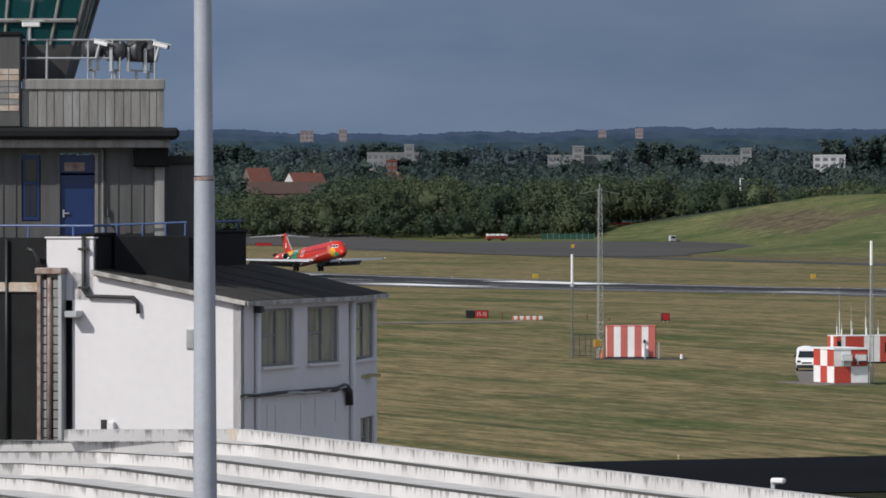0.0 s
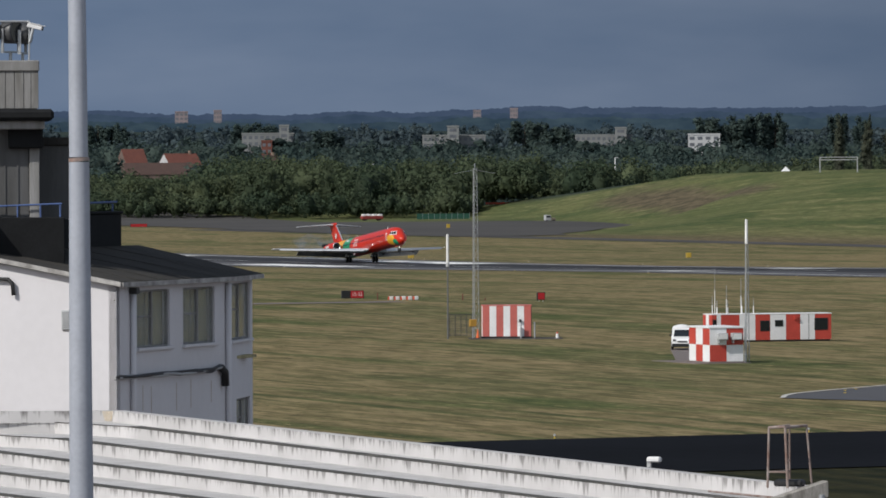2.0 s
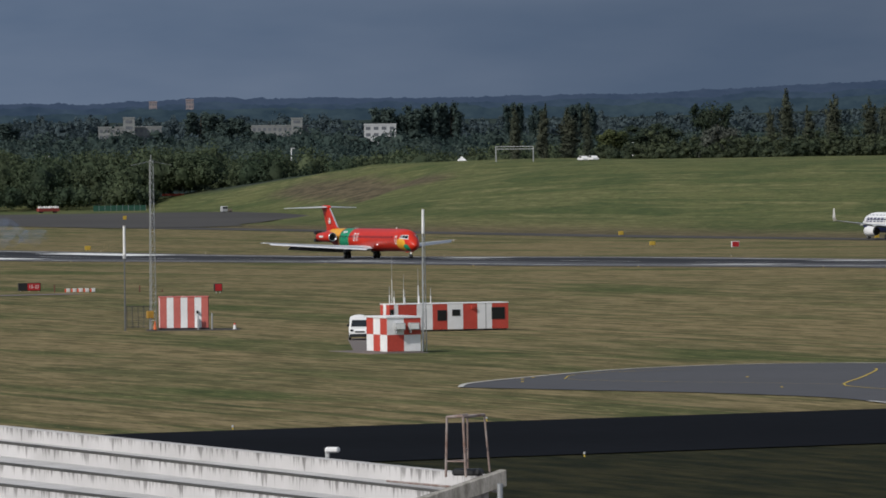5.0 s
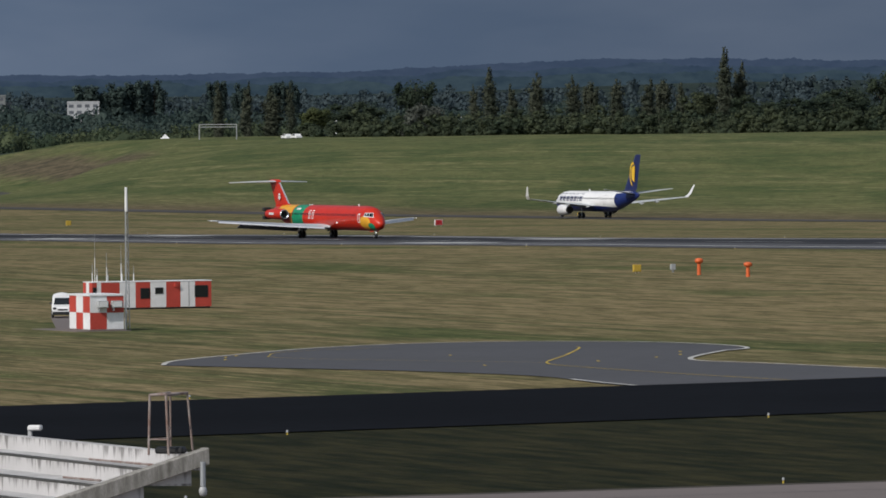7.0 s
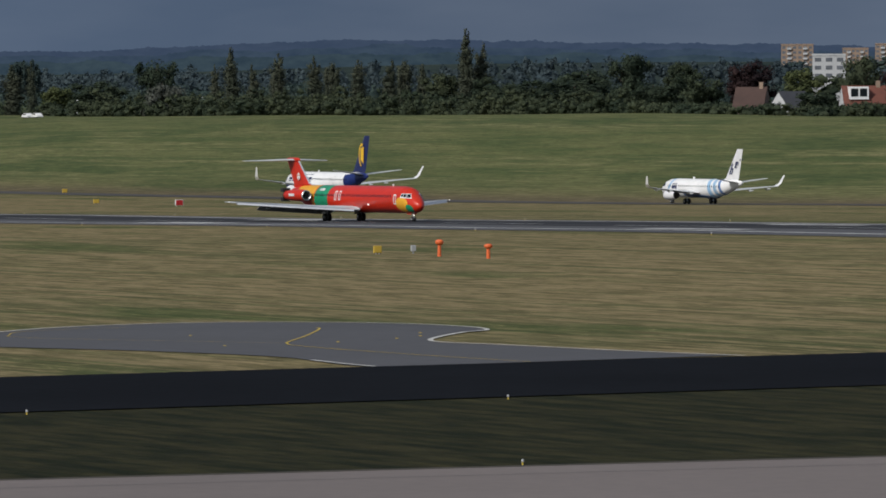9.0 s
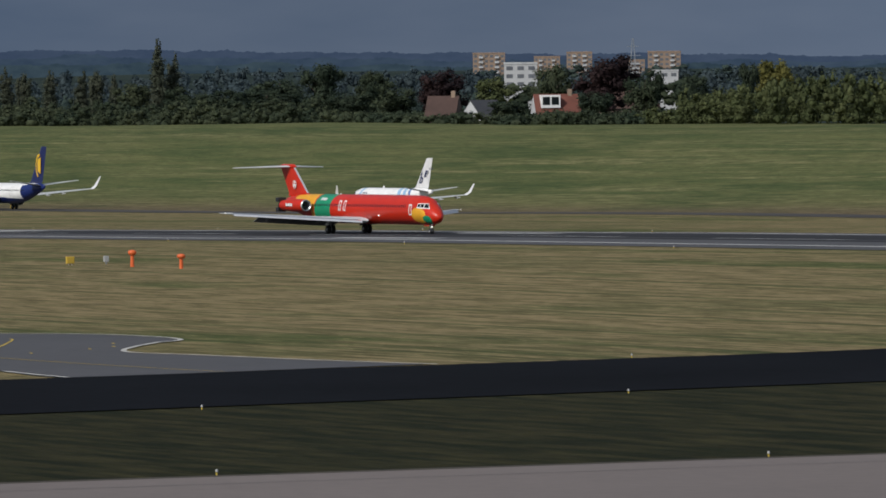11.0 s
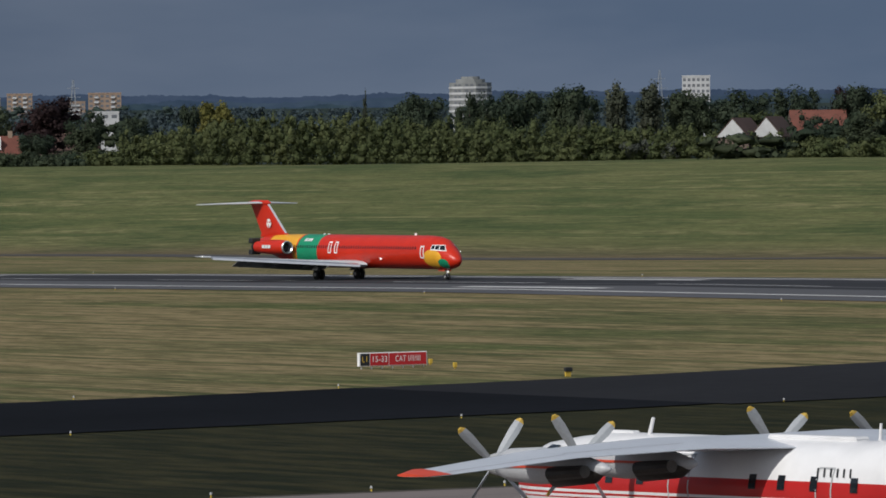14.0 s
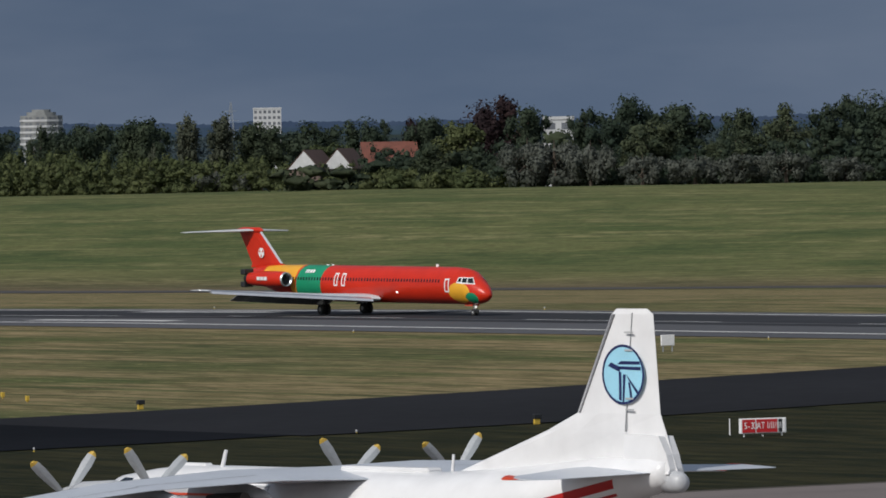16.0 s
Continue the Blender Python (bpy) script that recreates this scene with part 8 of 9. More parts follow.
T_POP = [tree_template("poplar", 20, 5, LEAF_POPLAR, 3600, 0.46, "tall narrow poplar on top of the bank") for k in range(2)]
T_UP = [tree_template("upright", 15, 6, LEAF_POPLAR, 2600, 0.45, "upright pale green tree on top of the bank")]
T_DARK = [tree_template("broad", 14, 11, LEAF_DARK, 3600, 0.52, "dark green broad-leaved tree on top of the bank") for k in range(3)] + [tree_template("broad", 13, 11, LEAF_MID, 3600, 0.52, "green broad-leaved tree on top of the bank") for k in range(2)]
T_COP = [tree_template("broad", 15, 12, LEAF_COPPER, 3600, 0.52, "dark copper beech on top of the bank")]
T_GOLD = [tree_template("broad", 12, 9, LEAF_YELLOW, 3000, 0.6, "golden yellow tree among dark trees")]
T_LIGHT = [tree_template("broad", 11, 9, LEAF_LIGHT, 3200, 0.55, "light green broad-leaved tree on the bank")]
T_SIL = [tree_template("bush", 6, 9, LEAF_SILVER, 2400, 0.4, "silvery grey willow bush on the bank", "bush", "silver bushes on the bank", "bush") for k in range(2)]
T_TALL = [tree_template("upright", 24, 11, LEAF_TALL_HAZED, 3000, 0.95, "tall dark tree standing among distant woods", "tree", "tall trees in the far woods") for k in range(2)]
for rows, ts in ((FAR_TALL, T_TALL), (POPLARS, T_POP), (UPRIGHT_TREES, T_UP), (DARK_A, T_DARK), (DARK_B, T_DARK), (COPPERS, T_COP), (GOLDEN, T_GOLD), (LIGHTS, T_LIGHT), (SILVERS, T_SIL)):
    plant(rows, ts, 1.12)
for ts in (T_TALL, T_POP, T_UP, T_DARK, T_COP, T_GOLD, T_LIGHT, T_SIL):
    clear(ts)


def thicket(name, label, mat, us, top, v0, v1, size, per, spread=2.6, base=None):
    """A dense belt of bushes: its top height by a function of u."""
    chunks, cs, rs = [], [], []
    for u in us:
        for v in np.linspace(v0, v1, 3):
            uu, vv = u + rng.normal() * spread * 0.5, v + rng.normal() * 1.2
            g = float(level(uu, vv))
            h = max(1.2, (top(uu) - g) * (0.72 + 0.36 * rng.random()))
            x, y = xy(uu, vv)
            c, r = [], []
            for f in (0.12, 0.32, 0.5, 0.66, 0.82):
                q = spread * (0.62 - 0.3 * f) * (0.8 + 0.5 * rng.random())
                c.append((x + rng.normal() * spread * 0.4, y + rng.normal() * spread * 0.4, g + h * f))
                r.append((q, q, max(0.7 * q, h * 0.15)))
            chunks.append(leaf_quads(c, r, per, size))
            cs += c
            rs += r
    ob = new(name, quads_mesh(name, np.concatenate(chunks), mat, cores(cs, rs, 0.56, 1)))
    return tagged(ob, label, "shrubs", kind="stuff")


def hedge_top(u):
    return np.interp(u, (-1360, -1350, -1340, -1306, -1261, -1227, -1179, -1121, -1085, -1060), (14.5, 17.5, 20.0, 22.0, 23.0, 21.6, 20.0, 18.0, 16.6, 16.0)) + 0.7 * math.sin(u * 0.35) + 0.5 * math.sin(u * 0.83)


thicket("willow_belt", "dense light green willow belt along the top of the bank", LEAF_LIGHT, np.arange(-1356, -1062, 2.1), hedge_top, 764, 774, 0.48, 170)
thicket("undergrowth", "dark mixed undergrowth along the top of the bank", LEAF_MID, np.arange(-1868, -1356, 3.0), lambda u: np.interp(u, (-1890, -1868, -1840, -1520, -1495, -1380, -1356), (13.5, 15.5, 18.0, 18.0, 15.2, 15.2, 16.0)) + (1.6 * math.sin(u * 0.13) + 1.0 * math.sin(u * 0.37)) * (0.3 if -1500 < u < -1370 else 1), 766, 786, 0.52, 165, 3.4)
thicket("undergrowth", "dark mixed undergrowth behind the silver bushes", LEAF_DARK, np.arange(-1130, -900, 3.0), lambda u: 21.0 + 1.3 * math.sin(u * 0.21) + 0.8 * math.sin(u * 0.57), 772, 790, 0.52, 165, 3.4)


def polar(az, dist):
    return math.sin(radians(az)) * dist, math.cos(radians(az)) * dist


def woods(name, label, mat, az0, az1, d0, d1, spacing, h0, h1, per, size, hole=None, lumps=5, fine=1, clear_of=850):
    chunks, cs, rs = [], [], []
    area = radians(az1 - az0) * (d1 * d1 - d0 * d0) / 2
    for k in range(int(area / spacing ** 2)):
        az = az0 + (az1 - az0) * rng.random()
        d = math.sqrt(d0 * d0 + (d1 * d1 - d0 * d0) * rng.random())
        x, y = polar(az, d)
        u, v = uv(x, y)
        if u > -2440 and v < clear_of or u > -2250 and v < 1000 or (hole and hole(x, y)):
            continue
        g = float(level(u, v))
        n = noise.noise((x * 0.006, y * 0.006, 3.3))
        h = (h0 + (h1 - h0) * rng.random()) * (1 + 0.35 * n)
        w = h * (0.7 + 0.35 * rng.random())
        c, r = [(x, y, g + h * 0.48)], [(w * 0.4, w * 0.4, h * 0.42)]
        for q in range(lumps):
            a, e2 = rng.random() * 6.28, math.asin(-0.4 + 1.38 * rng.random())
            k2 = 0.13 + 0.13 * rng.random()
            c.append((x + math.cos(a) * math.cos(e2) * w * 0.38, y + math.sin(a) * math.cos(e2) * w * 0.38, g + h * (0.48 + 0.38 * math.sin(e2))))
            r.append((w * k2, w * k2, h * k2 * 0.85))
        chunks.append(leaf_quads(c, r, per, size))
        cs += c[:1]
        rs += r[:1]
    ob = new(name, quads_mesh(name, np.concatenate(chunks), mat, cores(cs, rs, 0.7, fine)))
    return tagged(ob, label, "woodland", kind="stuff")


HOUSES = []


def near_house(x, y):
    d = math.hypot(x, y)
    az = math.degrees(math.atan2(x, y))
    for a0, a1, dd in HOUSES:
        if a0 < az < a1 and dd - (260 if dd < 3000 else 14) < d < dd + 12:
            return True
    return False


# openings in the woods in front of the houses: bearings and distance
HOUSES += [(-1.55, -0.95, 2950), (-0.7, -0.15, 3300), (0.75, 1.35, 3400), (1.95, 2.45, 3600), (2.85, 3.15, 3300), (10.3, 12.2, 4500), (10.6, 11.0, 2600), (14.6, 15.4, 3900), (16.3, 16.7, 3600)]
woods("wood_edge", "dense low broad-leaved wood beyond the runway end", LEAF_EDGE, -3.9, -0.85, 2440, 2580, 10.5, 8, 13.5, 450, 0.95, None, 18, 2, 0)
woods("wood_edge", "dense broad-leaved wood beyond the runway end", LEAF_EDGE, -0.85, 1.7, 2440, 2580, 11.0, 10.5, 17, 500, 1.0, None, 18, 2, 0)
woods("wood_edge", "dense broad-leaved wood beyond the bank", LEAF_EDGE, 1.7, 4.6, 2548, 2660, 11.0, 11, 18, 480, 1.0, lambda x, y: uv(x, y)[0] > -2280, 18, 2)
woods("wood_edge", "low bushes along the foot of the wood", LEAF_EDGE, -3.9, 1.25, 2412, 2452, 7.0, 4, 9, 200, 0.9, None, 8, 1, 0)
woods("far_woods", "broad-leaved woods and gardens in the distance", LEAF_FAR_HAZED, -3.9, 7, 2700, 3350, 18, 9, 15, 112, 1.5, near_house, 9, 2)
woods("far_woods", "broad-leaved woods and gardens in the distance", LEAF_FAR_HAZED, 7, 21, 2900, 3350, 24, 8, 14, 96, 1.5, near_house, 8, 2)
woods("farthest_woods", "wooded hills in the far distance, leaves tinted blue-green for haze", LEAF_FARTHEST_HAZED, -3.9, 21.5, 3350, 4300, 30, 7, 11, 60, 2.0, near_house, 5)


# ---- distant hills behind everything ----
def ridge(dist, drop, seed, low, high):
    """A hazy line of wooded hills, its top as a bumpy line of tree crowns."""
    az = np.linspace(-9, 25, 2400)
    top = np.interp(az, (-9, -1.7, -0.8, 0.95, 1.63, 2.3, 3.5, 5.3, 6.2, 7.2, 8.5, 10.3, 12.4, 13.3, 14.4, 18, 25), (47, 48, 45, 47, 49.5, 49, 48, 50, 54, 56.5, 55, 52, 50.5, 48.5, 50.5, 50, 49))
    vs, fs = [], []
    for i, a in enumerate(az):
        roll = 1.6 * noise.noise((a * 2.1, seed, 0)) * (1 + drop * 0.35)
        bump = roll + 1.0 * noise.noise((a * 9.0, 5 + seed, 0)) + 1.5 * abs(noise.noise((a * 19.0, 9 + seed, 0))) + 0.7 * abs(noise.noise((a * 47.0, 2 + seed, 0))) + 1.4 * max(0, noise.noise((a * 6.3, 31 + seed, 0)) - 0.35)
        x, y = polar(a, dist)
        vs += [(x, y, -20.0), (x, y, 45 + (top[i] - 45) * (1 - drop * 0.05) - drop + bump)]
    for i in range(len(az) - 1):
        fs.append((2 * i, 2 * i + 2, 2 * i + 3, 2 * i + 1))
    m, n, l = nodes_of("painted_haze_hills")
    b = n["Principled BSDF"]
    b.inputs["Roughness"].default_value = 1.0
    t = n.new("ShaderNodeTexCoord")
    mp = n.new("ShaderNodeMapping")
    mp.inputs["Scale"].default_value = (1, 1, 2.6)
    l.new(t.outputs["Object"], mp.inputs[0])
    k = n.new("ShaderNodeTexNoise")
    k.inputs["Scale"].default_value, k.inputs["Detail"].default_value, k.inputs["Roughness"].default_value = 0.05, 7.0, 0.66
    l.new(mp.outputs[0], k.inputs["Vector"])
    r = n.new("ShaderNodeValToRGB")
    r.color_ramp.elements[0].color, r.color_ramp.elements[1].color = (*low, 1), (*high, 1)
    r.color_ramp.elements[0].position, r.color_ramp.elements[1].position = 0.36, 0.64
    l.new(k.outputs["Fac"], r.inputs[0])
    # haze painted as a blue glow; the hills are no light source
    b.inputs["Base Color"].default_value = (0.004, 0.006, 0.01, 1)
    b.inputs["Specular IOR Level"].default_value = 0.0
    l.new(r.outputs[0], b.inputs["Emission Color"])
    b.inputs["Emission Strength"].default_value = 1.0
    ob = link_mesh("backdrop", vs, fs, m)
    return tagged(ob, "wooded ridge on the horizon, blue haze painted in as a glow", "hills", kind="structure")


# each farther layer is given a paler, bluer painted haze
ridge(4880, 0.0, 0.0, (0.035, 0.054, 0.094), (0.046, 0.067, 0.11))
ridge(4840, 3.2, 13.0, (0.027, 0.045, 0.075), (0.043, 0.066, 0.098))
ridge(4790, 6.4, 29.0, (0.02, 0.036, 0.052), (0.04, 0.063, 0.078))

# ---- distant buildings ----
BRICK = material("buff_brick", (0.27, 0.195, 0.145), 0.85, vary=0.12, scale=0.2)
TILE_RED = material("red_roof_tiles", (0.15, 0.05, 0.034), 0.8, vary=0.25, scale=0.6)
TILE_BROWN = material("brown_roof_tiles", (0.066, 0.037, 0.03), 0.85, vary=0.25, scale=0.6)
HOUSE_BRICK = material("brown_house_brick", (0.13, 0.095, 0.08), 0.85, vary=0.2, scale=0.3)
SLATE = material("slate_roof", (0.05, 0.052, 0.06), 0.7, vary=0.2, scale=0.6)
FLAT_GREY = material("grey_concrete_wall", (0.2, 0.21, 0.21), 0.85, vary=0.12, scale=0.15)


FAR_GLASS = material("pale_windows", (0.13, 0.14, 0.16), 0.3, vary=0.3, scale=0.4)
FAR_WHITE = material("weathered_white_wall", (0.46, 0.47, 0.48), 0.8, vary=0.14, scale=0.2)
# brick of the farthest blocks, haze put into its colour as grey
HAZE_BRICK = material("hazed_brick", (0.25, 0.205, 0.215), 0.85, vary=0.2, scale=0.2)


def tower_block(x0, x1, y, z_top, floors, cols, mat, label, z_low=-4.0, depth=14.0, balconies=False):
    w = x1 - x0
    az = math.degrees(math.atan2((x0 + x1) / 2, y))
    b = empty("tower_block", pose((x0 + x1) / 2, y, z_low, 0, 0, -az), label, "building", "distant tower blocks")
    H2 = z_top - z_low
    slab("wall", -w / 2, w / 2, 0, depth, 0, H2, mat, b, 0)
    slab("parapet", -w / 2 - 0.2, w / 2 + 0.2, -0.2, depth + 0.2, H2, H2 + 0.7, mat, b, 0)
    fh = 2.8
    for f in range(floors):
        for c in range(cols):
            xx = -w / 2 + w * (c + 0.5) / cols
            z = H2 - fh * (f + 1) + 0.7
            slab("window", xx - w / cols * 0.3, xx + w / cols * 0.3, -0.06, 0.02, z, z + 1.4, FAR_GLASS, b, 0)
            if balconies and c in (1, cols - 2):
                slab("balcony", xx - w / cols * 0.42, xx + w / cols * 0.42, -1.0, -0.07, z - 0.5, z + 0.55, FAR_WHITE, b, 0)
    return b


tower_block(759, 777.2, 4131, 47.2, 6, 6, BRICK, "buff brick block of flats with white balconies", balconies=True)
tower_block(849.8, 865.5, 4419, 47.0, 5, 6, BRICK, "buff brick block of flats behind trees", balconies=True)
tower_block(866.3, 881.7, 4400, 49.5, 6, 5, BRICK, "tall buff brick block of flats with balconies", balconies=True)
tower_block(924.5, 936.4, 4506, 45.2, 5, 4, BRICK, "narrow buff brick block of flats", balconies=True)
tower_block(877.1, 896.2, 4210, 48.1, 6, 6, BRICK, "buff brick block of flats with white window bands", balconies=True)
tower_block(480.6, 492.2, 2555, 31.7, 3, 3, FAR_WHITE, "plain white block with three rows of windows", depth=10)
tower_block(613, 624, 2936, 30.7, 1, 3, FAR_WHITE, "low white building among trees", depth=8)


def round_tower(x, y, z_top, z_low=8.0):
    """A many-sided white tower of flats with a stepped round top."""
    b = empty("tower_block", pose(x, y, z_low), "white many-sided tower block with a stepped top", "building", "distant tower blocks")
    H2 = z_top - z_low

    def ring(name, r, z0, z1, mat, hold=b, lab="", twist=0.0):
        bm = bmesh.new()
        pts = [(r * math.cos(radians(a + twist)), r * math.sin(radians(a + twist))) for a in range(-18, 342, 36)]
        lo, hi = [bm.verts.new((*q, z0)) for q in pts], [bm.verts.new((*q, z1)) for q in pts]
        for i in range(10):
            bm.faces.new((lo[i - 1], lo[i], hi[i], hi[i - 1]))
        bm.faces.new(hi)
        return part(name, bm, mat, hold, lab)

    # white tower; the cloud shade on it is put in as grey walls
    ring("wall", 11.2, 0, H2, FLAT_GREY)
    ring("roof_storey", 7.8, H2, H2 + 1.8, FLAT_GREY)
    ring("lift_house", 5.0, H2 + 1.8, H2 + 3.2, FLAT_GREY)
    for f in range(8):
        z = H2 - 1.2 - 3.1 * f
        ring("balcony_band", 11.5, z - 2.0, z - 0.9, FAR_WHITE)
        for a in (216, 252, 288, 324):
            for off in (-7, 7):
                mid = radians(a + off)
                rr = 11.2 * math.cos(radians(18)) / math.cos(radians(off))
                bm = bmesh.new()
                bmesh.ops.create_cube(bm, size=1.0)
                bmesh.ops.scale(bm, vec=(0.35, 1.7, 1.25), verts=bm.verts)
                bmesh.ops.rotate(bm, matrix=Matrix.Rotation(radians(a), 3, "Z"), verts=bm.verts)
                bmesh.ops.translate(bm, vec=(rr * math.cos(mid), rr * math.sin(mid), z - 0.2), verts=bm.verts)
                part("window", bm, FAR_GLASS, b)
    return b


round_tower(994.8, 3784, 49.0)
tower_block(1015, 1028.6, 3454, 48.0, 4, 6, FAR_WHITE, "slim white tower block above the trees")
tower_block(511, 517.5, 1516, 27.2, 1, 2, FAR_WHITE, "white flat-roofed house above the trees", z_low=4, depth=6)
tower_block(165, 179.3, 3296, 26.0, 2, 4, FAR_WHITE, "low white building among dark trees", depth=10)
tower_block(-34.3, -11.2, 3300, 27.2, 2, 9, FLAT_GREY, "long grey school building among trees", depth=10)
tower_block(-17.5, -13.3, 3290, 30.8, 2, 1, FLAT_GREY, "grey stair tower of a school building", depth=6)
tower_block(-24.8, -20.2, 3200, 23.7, 2, 2, TILE_RED, "red brick house front among trees", depth=6)
tower_block(47.8, 76.8, 3400, 26.3, 2, 11, FLAT_GREY, "long pale grey school building among trees", depth=10)
tower_block(59.1, 64.3, 3390, 30.5, 2, 1, FLAT_GREY, "grey stair tower of a school building", depth=6)
tower_block(122.7, 153, 3598, 26.8, 2, 12, FLAT_GREY, "long grey building among trees", depth=10)
tower_block(144.2, 149.7, 3590, 30.3, 2, 1, FLAT_GREY, "grey stair tower among trees", depth=6)
for x0, x1, y, z in ((-93.5, -85.1, 4812, 46.8), (-68.3, -63.1, 4812, 47.6), (100.8, 105.9, 4812, 46.9), (124.8, 129.9, 4812, 48.0)):
    tower_block(x0, x1, y, z, 3, 3, HAZE_BRICK, "brick tower block far off below the ridge", z_low=25, depth=8)


def screen(x0, x1, y, z_top, mat, group_label, h=12.0):
    """Trees close in front of a building, that hide its foot."""
    n = max(2, int((x1 - x0 + 6) / 5.5))
    chunks, cs, rs = [], [], []
    for k in range(n):
        x = x0 - 3 + (x1 - x0 + 6) * (k + 0.5) / n + rng.normal() * 1.2
        top = z_top + rng.normal() * 1.1
        c = [(x + rng.normal() * 1.4, y - 5 + rng.normal() * 1.4, top - h * f) for f in (0.14, 0.25, 0.4, 0.55, 0.75)]
        r = [(3.4 + rng.random(), 3.4, h * 0.16)] * 5
        chunks.append(leaf_quads(c, r, 160, 1.0))
        cs += c
        rs += r
    ob = new("tree_row", quads_mesh("tree_row", np.concatenate(chunks), mat, cores(cs, rs, 0.78, 1)))
    tagged(ob, group_label, "trees", kind="stuff")


for x0, x1, y, z in ((165, 179.3, 3284, 21.5), (-34.3, -11.2, 3284, 23.6), (47.8, 76.8, 3380, 23.2), (122.7, 153, 3580, 23.6)):
    screen(x0, x1, y, z, LEAF_FAR_HAZED, "dark green trees in front of a pale building")
for x0, x1, y, z in ((480.6, 492.2, 2535, 25.5), (613, 624, 2920, 27.5)):
    screen(x0, x1, y, z, LEAF_MID, "green trees in front of a white building")
for x0, x1, y, z in ((759, 777, 4110, 38.5), (849, 882, 4380, 39.5), (877, 937, 4190, 39.0), (983, 1006, 3755, 38.0), (1015, 1029, 3435, 37.0)):
    screen(x0, x1, y, z, LEAF_FAR_HAZED, "dark green trees at the foot of tower blocks")
screen(510, 519, 1508, 24.6, LEAF_MID, "green trees in front of a white house")
screen(384, 406, 1284, 18.6, LEAF_MID, "green bushes in front of brown roofed houses", 7.0)


def house(x, y, z, w, d, wall_h, roof_h, roof_mat, label, turn=0.0, gable=False, dormer=False, chimney=True, skylights=0):
    """A house whose ridge runs along x (or away, for a gable front)."""
    az = math.degrees(math.atan2(x, y))
    h = empty("house", pose(x, y, z, 0, 0, -az + turn + (90 if gable else 0)), label, "house", "houses beyond the bank")
    slab("wall", -w / 2, w / 2, -d / 2, d / 2, 0, wall_h, FAR_WHITE if gable else HOUSE_BRICK, h, 0)
    bm = bmesh.new()
    o = 0.35
    loft(bm, [[(s * (w / 2 + o), -d / 2 - o, wall_h - 0.1), (s * (w / 2 + o), 0, wall_h + roof_h), (s * (w / 2 + o), d / 2 + o, wall_h - 0.1)] for s in (-1, 1)])
    part("roof", bm, roof_mat, h)
    for s in (-1, 1):
        bm = bmesh.new()
        vs = [bm.verts.new(q) for q in ((s * (w / 2 + o + 0.02), -d / 2, wall_h - 0.05), (s * (w / 2 + o + 0.02), d / 2, wall_h - 0.05), (s * (w / 2 + o + 0.02), 0, wall_h + roof_h - 0.3))]
        bm.faces.new(vs)
        part("gable_wall", bm, FAR_WHITE if "white" in label else HOUSE_BRICK, h)
    if chimney:
        slab("chimney", w * 0.28, w * 0.28 + 0.9, -0.4, 0.4, wall_h + roof_h * 0.6, wall_h + roof_h + 1.1, BRICK, h, 0)
    for k in range(3):
        xx = -w * 0.33 + w * 0.33 * k
        slab("window", xx - 0.6, xx + 0.6, -d / 2 - 0.05, -d / 2 + 0.02, wall_h * 0.45, wall_h * 0.45 + 1.2, DARK_GLASS, h, 0)
    if gable:
        slab("gable_window", -w / 2 - o - 0.06, -w / 2 - o - 0.02, -0.6, 0.6, wall_h - 0.2, wall_h + 0.9, DARK_GLASS, h, 0)
    if dormer:
        dm = slab("dormer", -w * 0.4, w * 0.05, -d / 2 + 0.3, 0, wall_h + roof_h * 0.3, wall_h + roof_h * 0.95, HUT_WHITE, h, 0)
        for k in range(2):
            slab("dormer_window", -w * 0.37 + w * 0.21 * k, -w * 0.2 + w * 0.21 * k, -d / 2 + 0.24, -d / 2 + 0.3, wall_h + roof_h * 0.45, wall_h + roof_h * 0.85, DARK_GLASS, dm, 0)
    for k in range(skylights):
        xx = -w * 0.15 + w * 0.25 * k
        f = 0.45
        bm = bmesh.new()
        yy0, yy1 = -d / 2 * (1 - f) - 0.55, -d / 2 * (1 - f) + 0.45
        zz = lambda q: wall_h - 0.1 + roof_h * (1 - abs(q) / (d / 2 + 0.35)) + 0.12
        vs = [bm.verts.new(q) for q in ((xx - 0.45, yy0, zz(yy0)), (xx + 0.45, yy0, zz(yy0)), (xx + 0.45, yy1, zz(yy1)), (xx - 0.45, yy1, zz(yy1)))]
        bm.faces.new(vs)
        part("skylight", bm, DARK_GLASS, h)
    return h


house(292.3, 1628, 9.0, 6.5, 8, 5.6, 4.6, TILE_BROWN, "house with a brown tiled roof behind the bank", -12)
house(298.5, 1612, 9.0, 7, 6.5, 5.6, 3.6, SLATE, "white gabled house with a dark slate roof", -50, gable=True, chimney=False)
house(315.0, 1613, 9.0, 9.5, 7, 6.0, 4.4, TILE_RED, "house with a red tiled roof and a white dormer", 10, dormer=True)
house(339.0, 1668, 9.5, 9, 7, 6.6, 4.2, TILE_BROWN, "brown roofed house behind dark trees", 6)
house(346.5, 1672, 9.5, 7, 7, 5.6, 4.0, TILE_BROWN, "brown roofed house with a white gable", -60, gable=True)
house(392.0, 1296, 14.5, 9, 6, 2.7, 3.5, TILE_BROWN, "brown roofed house with a white gable", 70, chimney=False)
house(398.6, 1297, 14.5, 9, 6, 2.7, 3.7, TILE_BROWN, "brown roofed house with a white gable", 72, chimney=False)
house(413.5, 1318, 11.5, 10, 9, 5.2, 5.4, TILE_RED, "red roofed house with small skylights", 8, skylights=2, chimney=False)
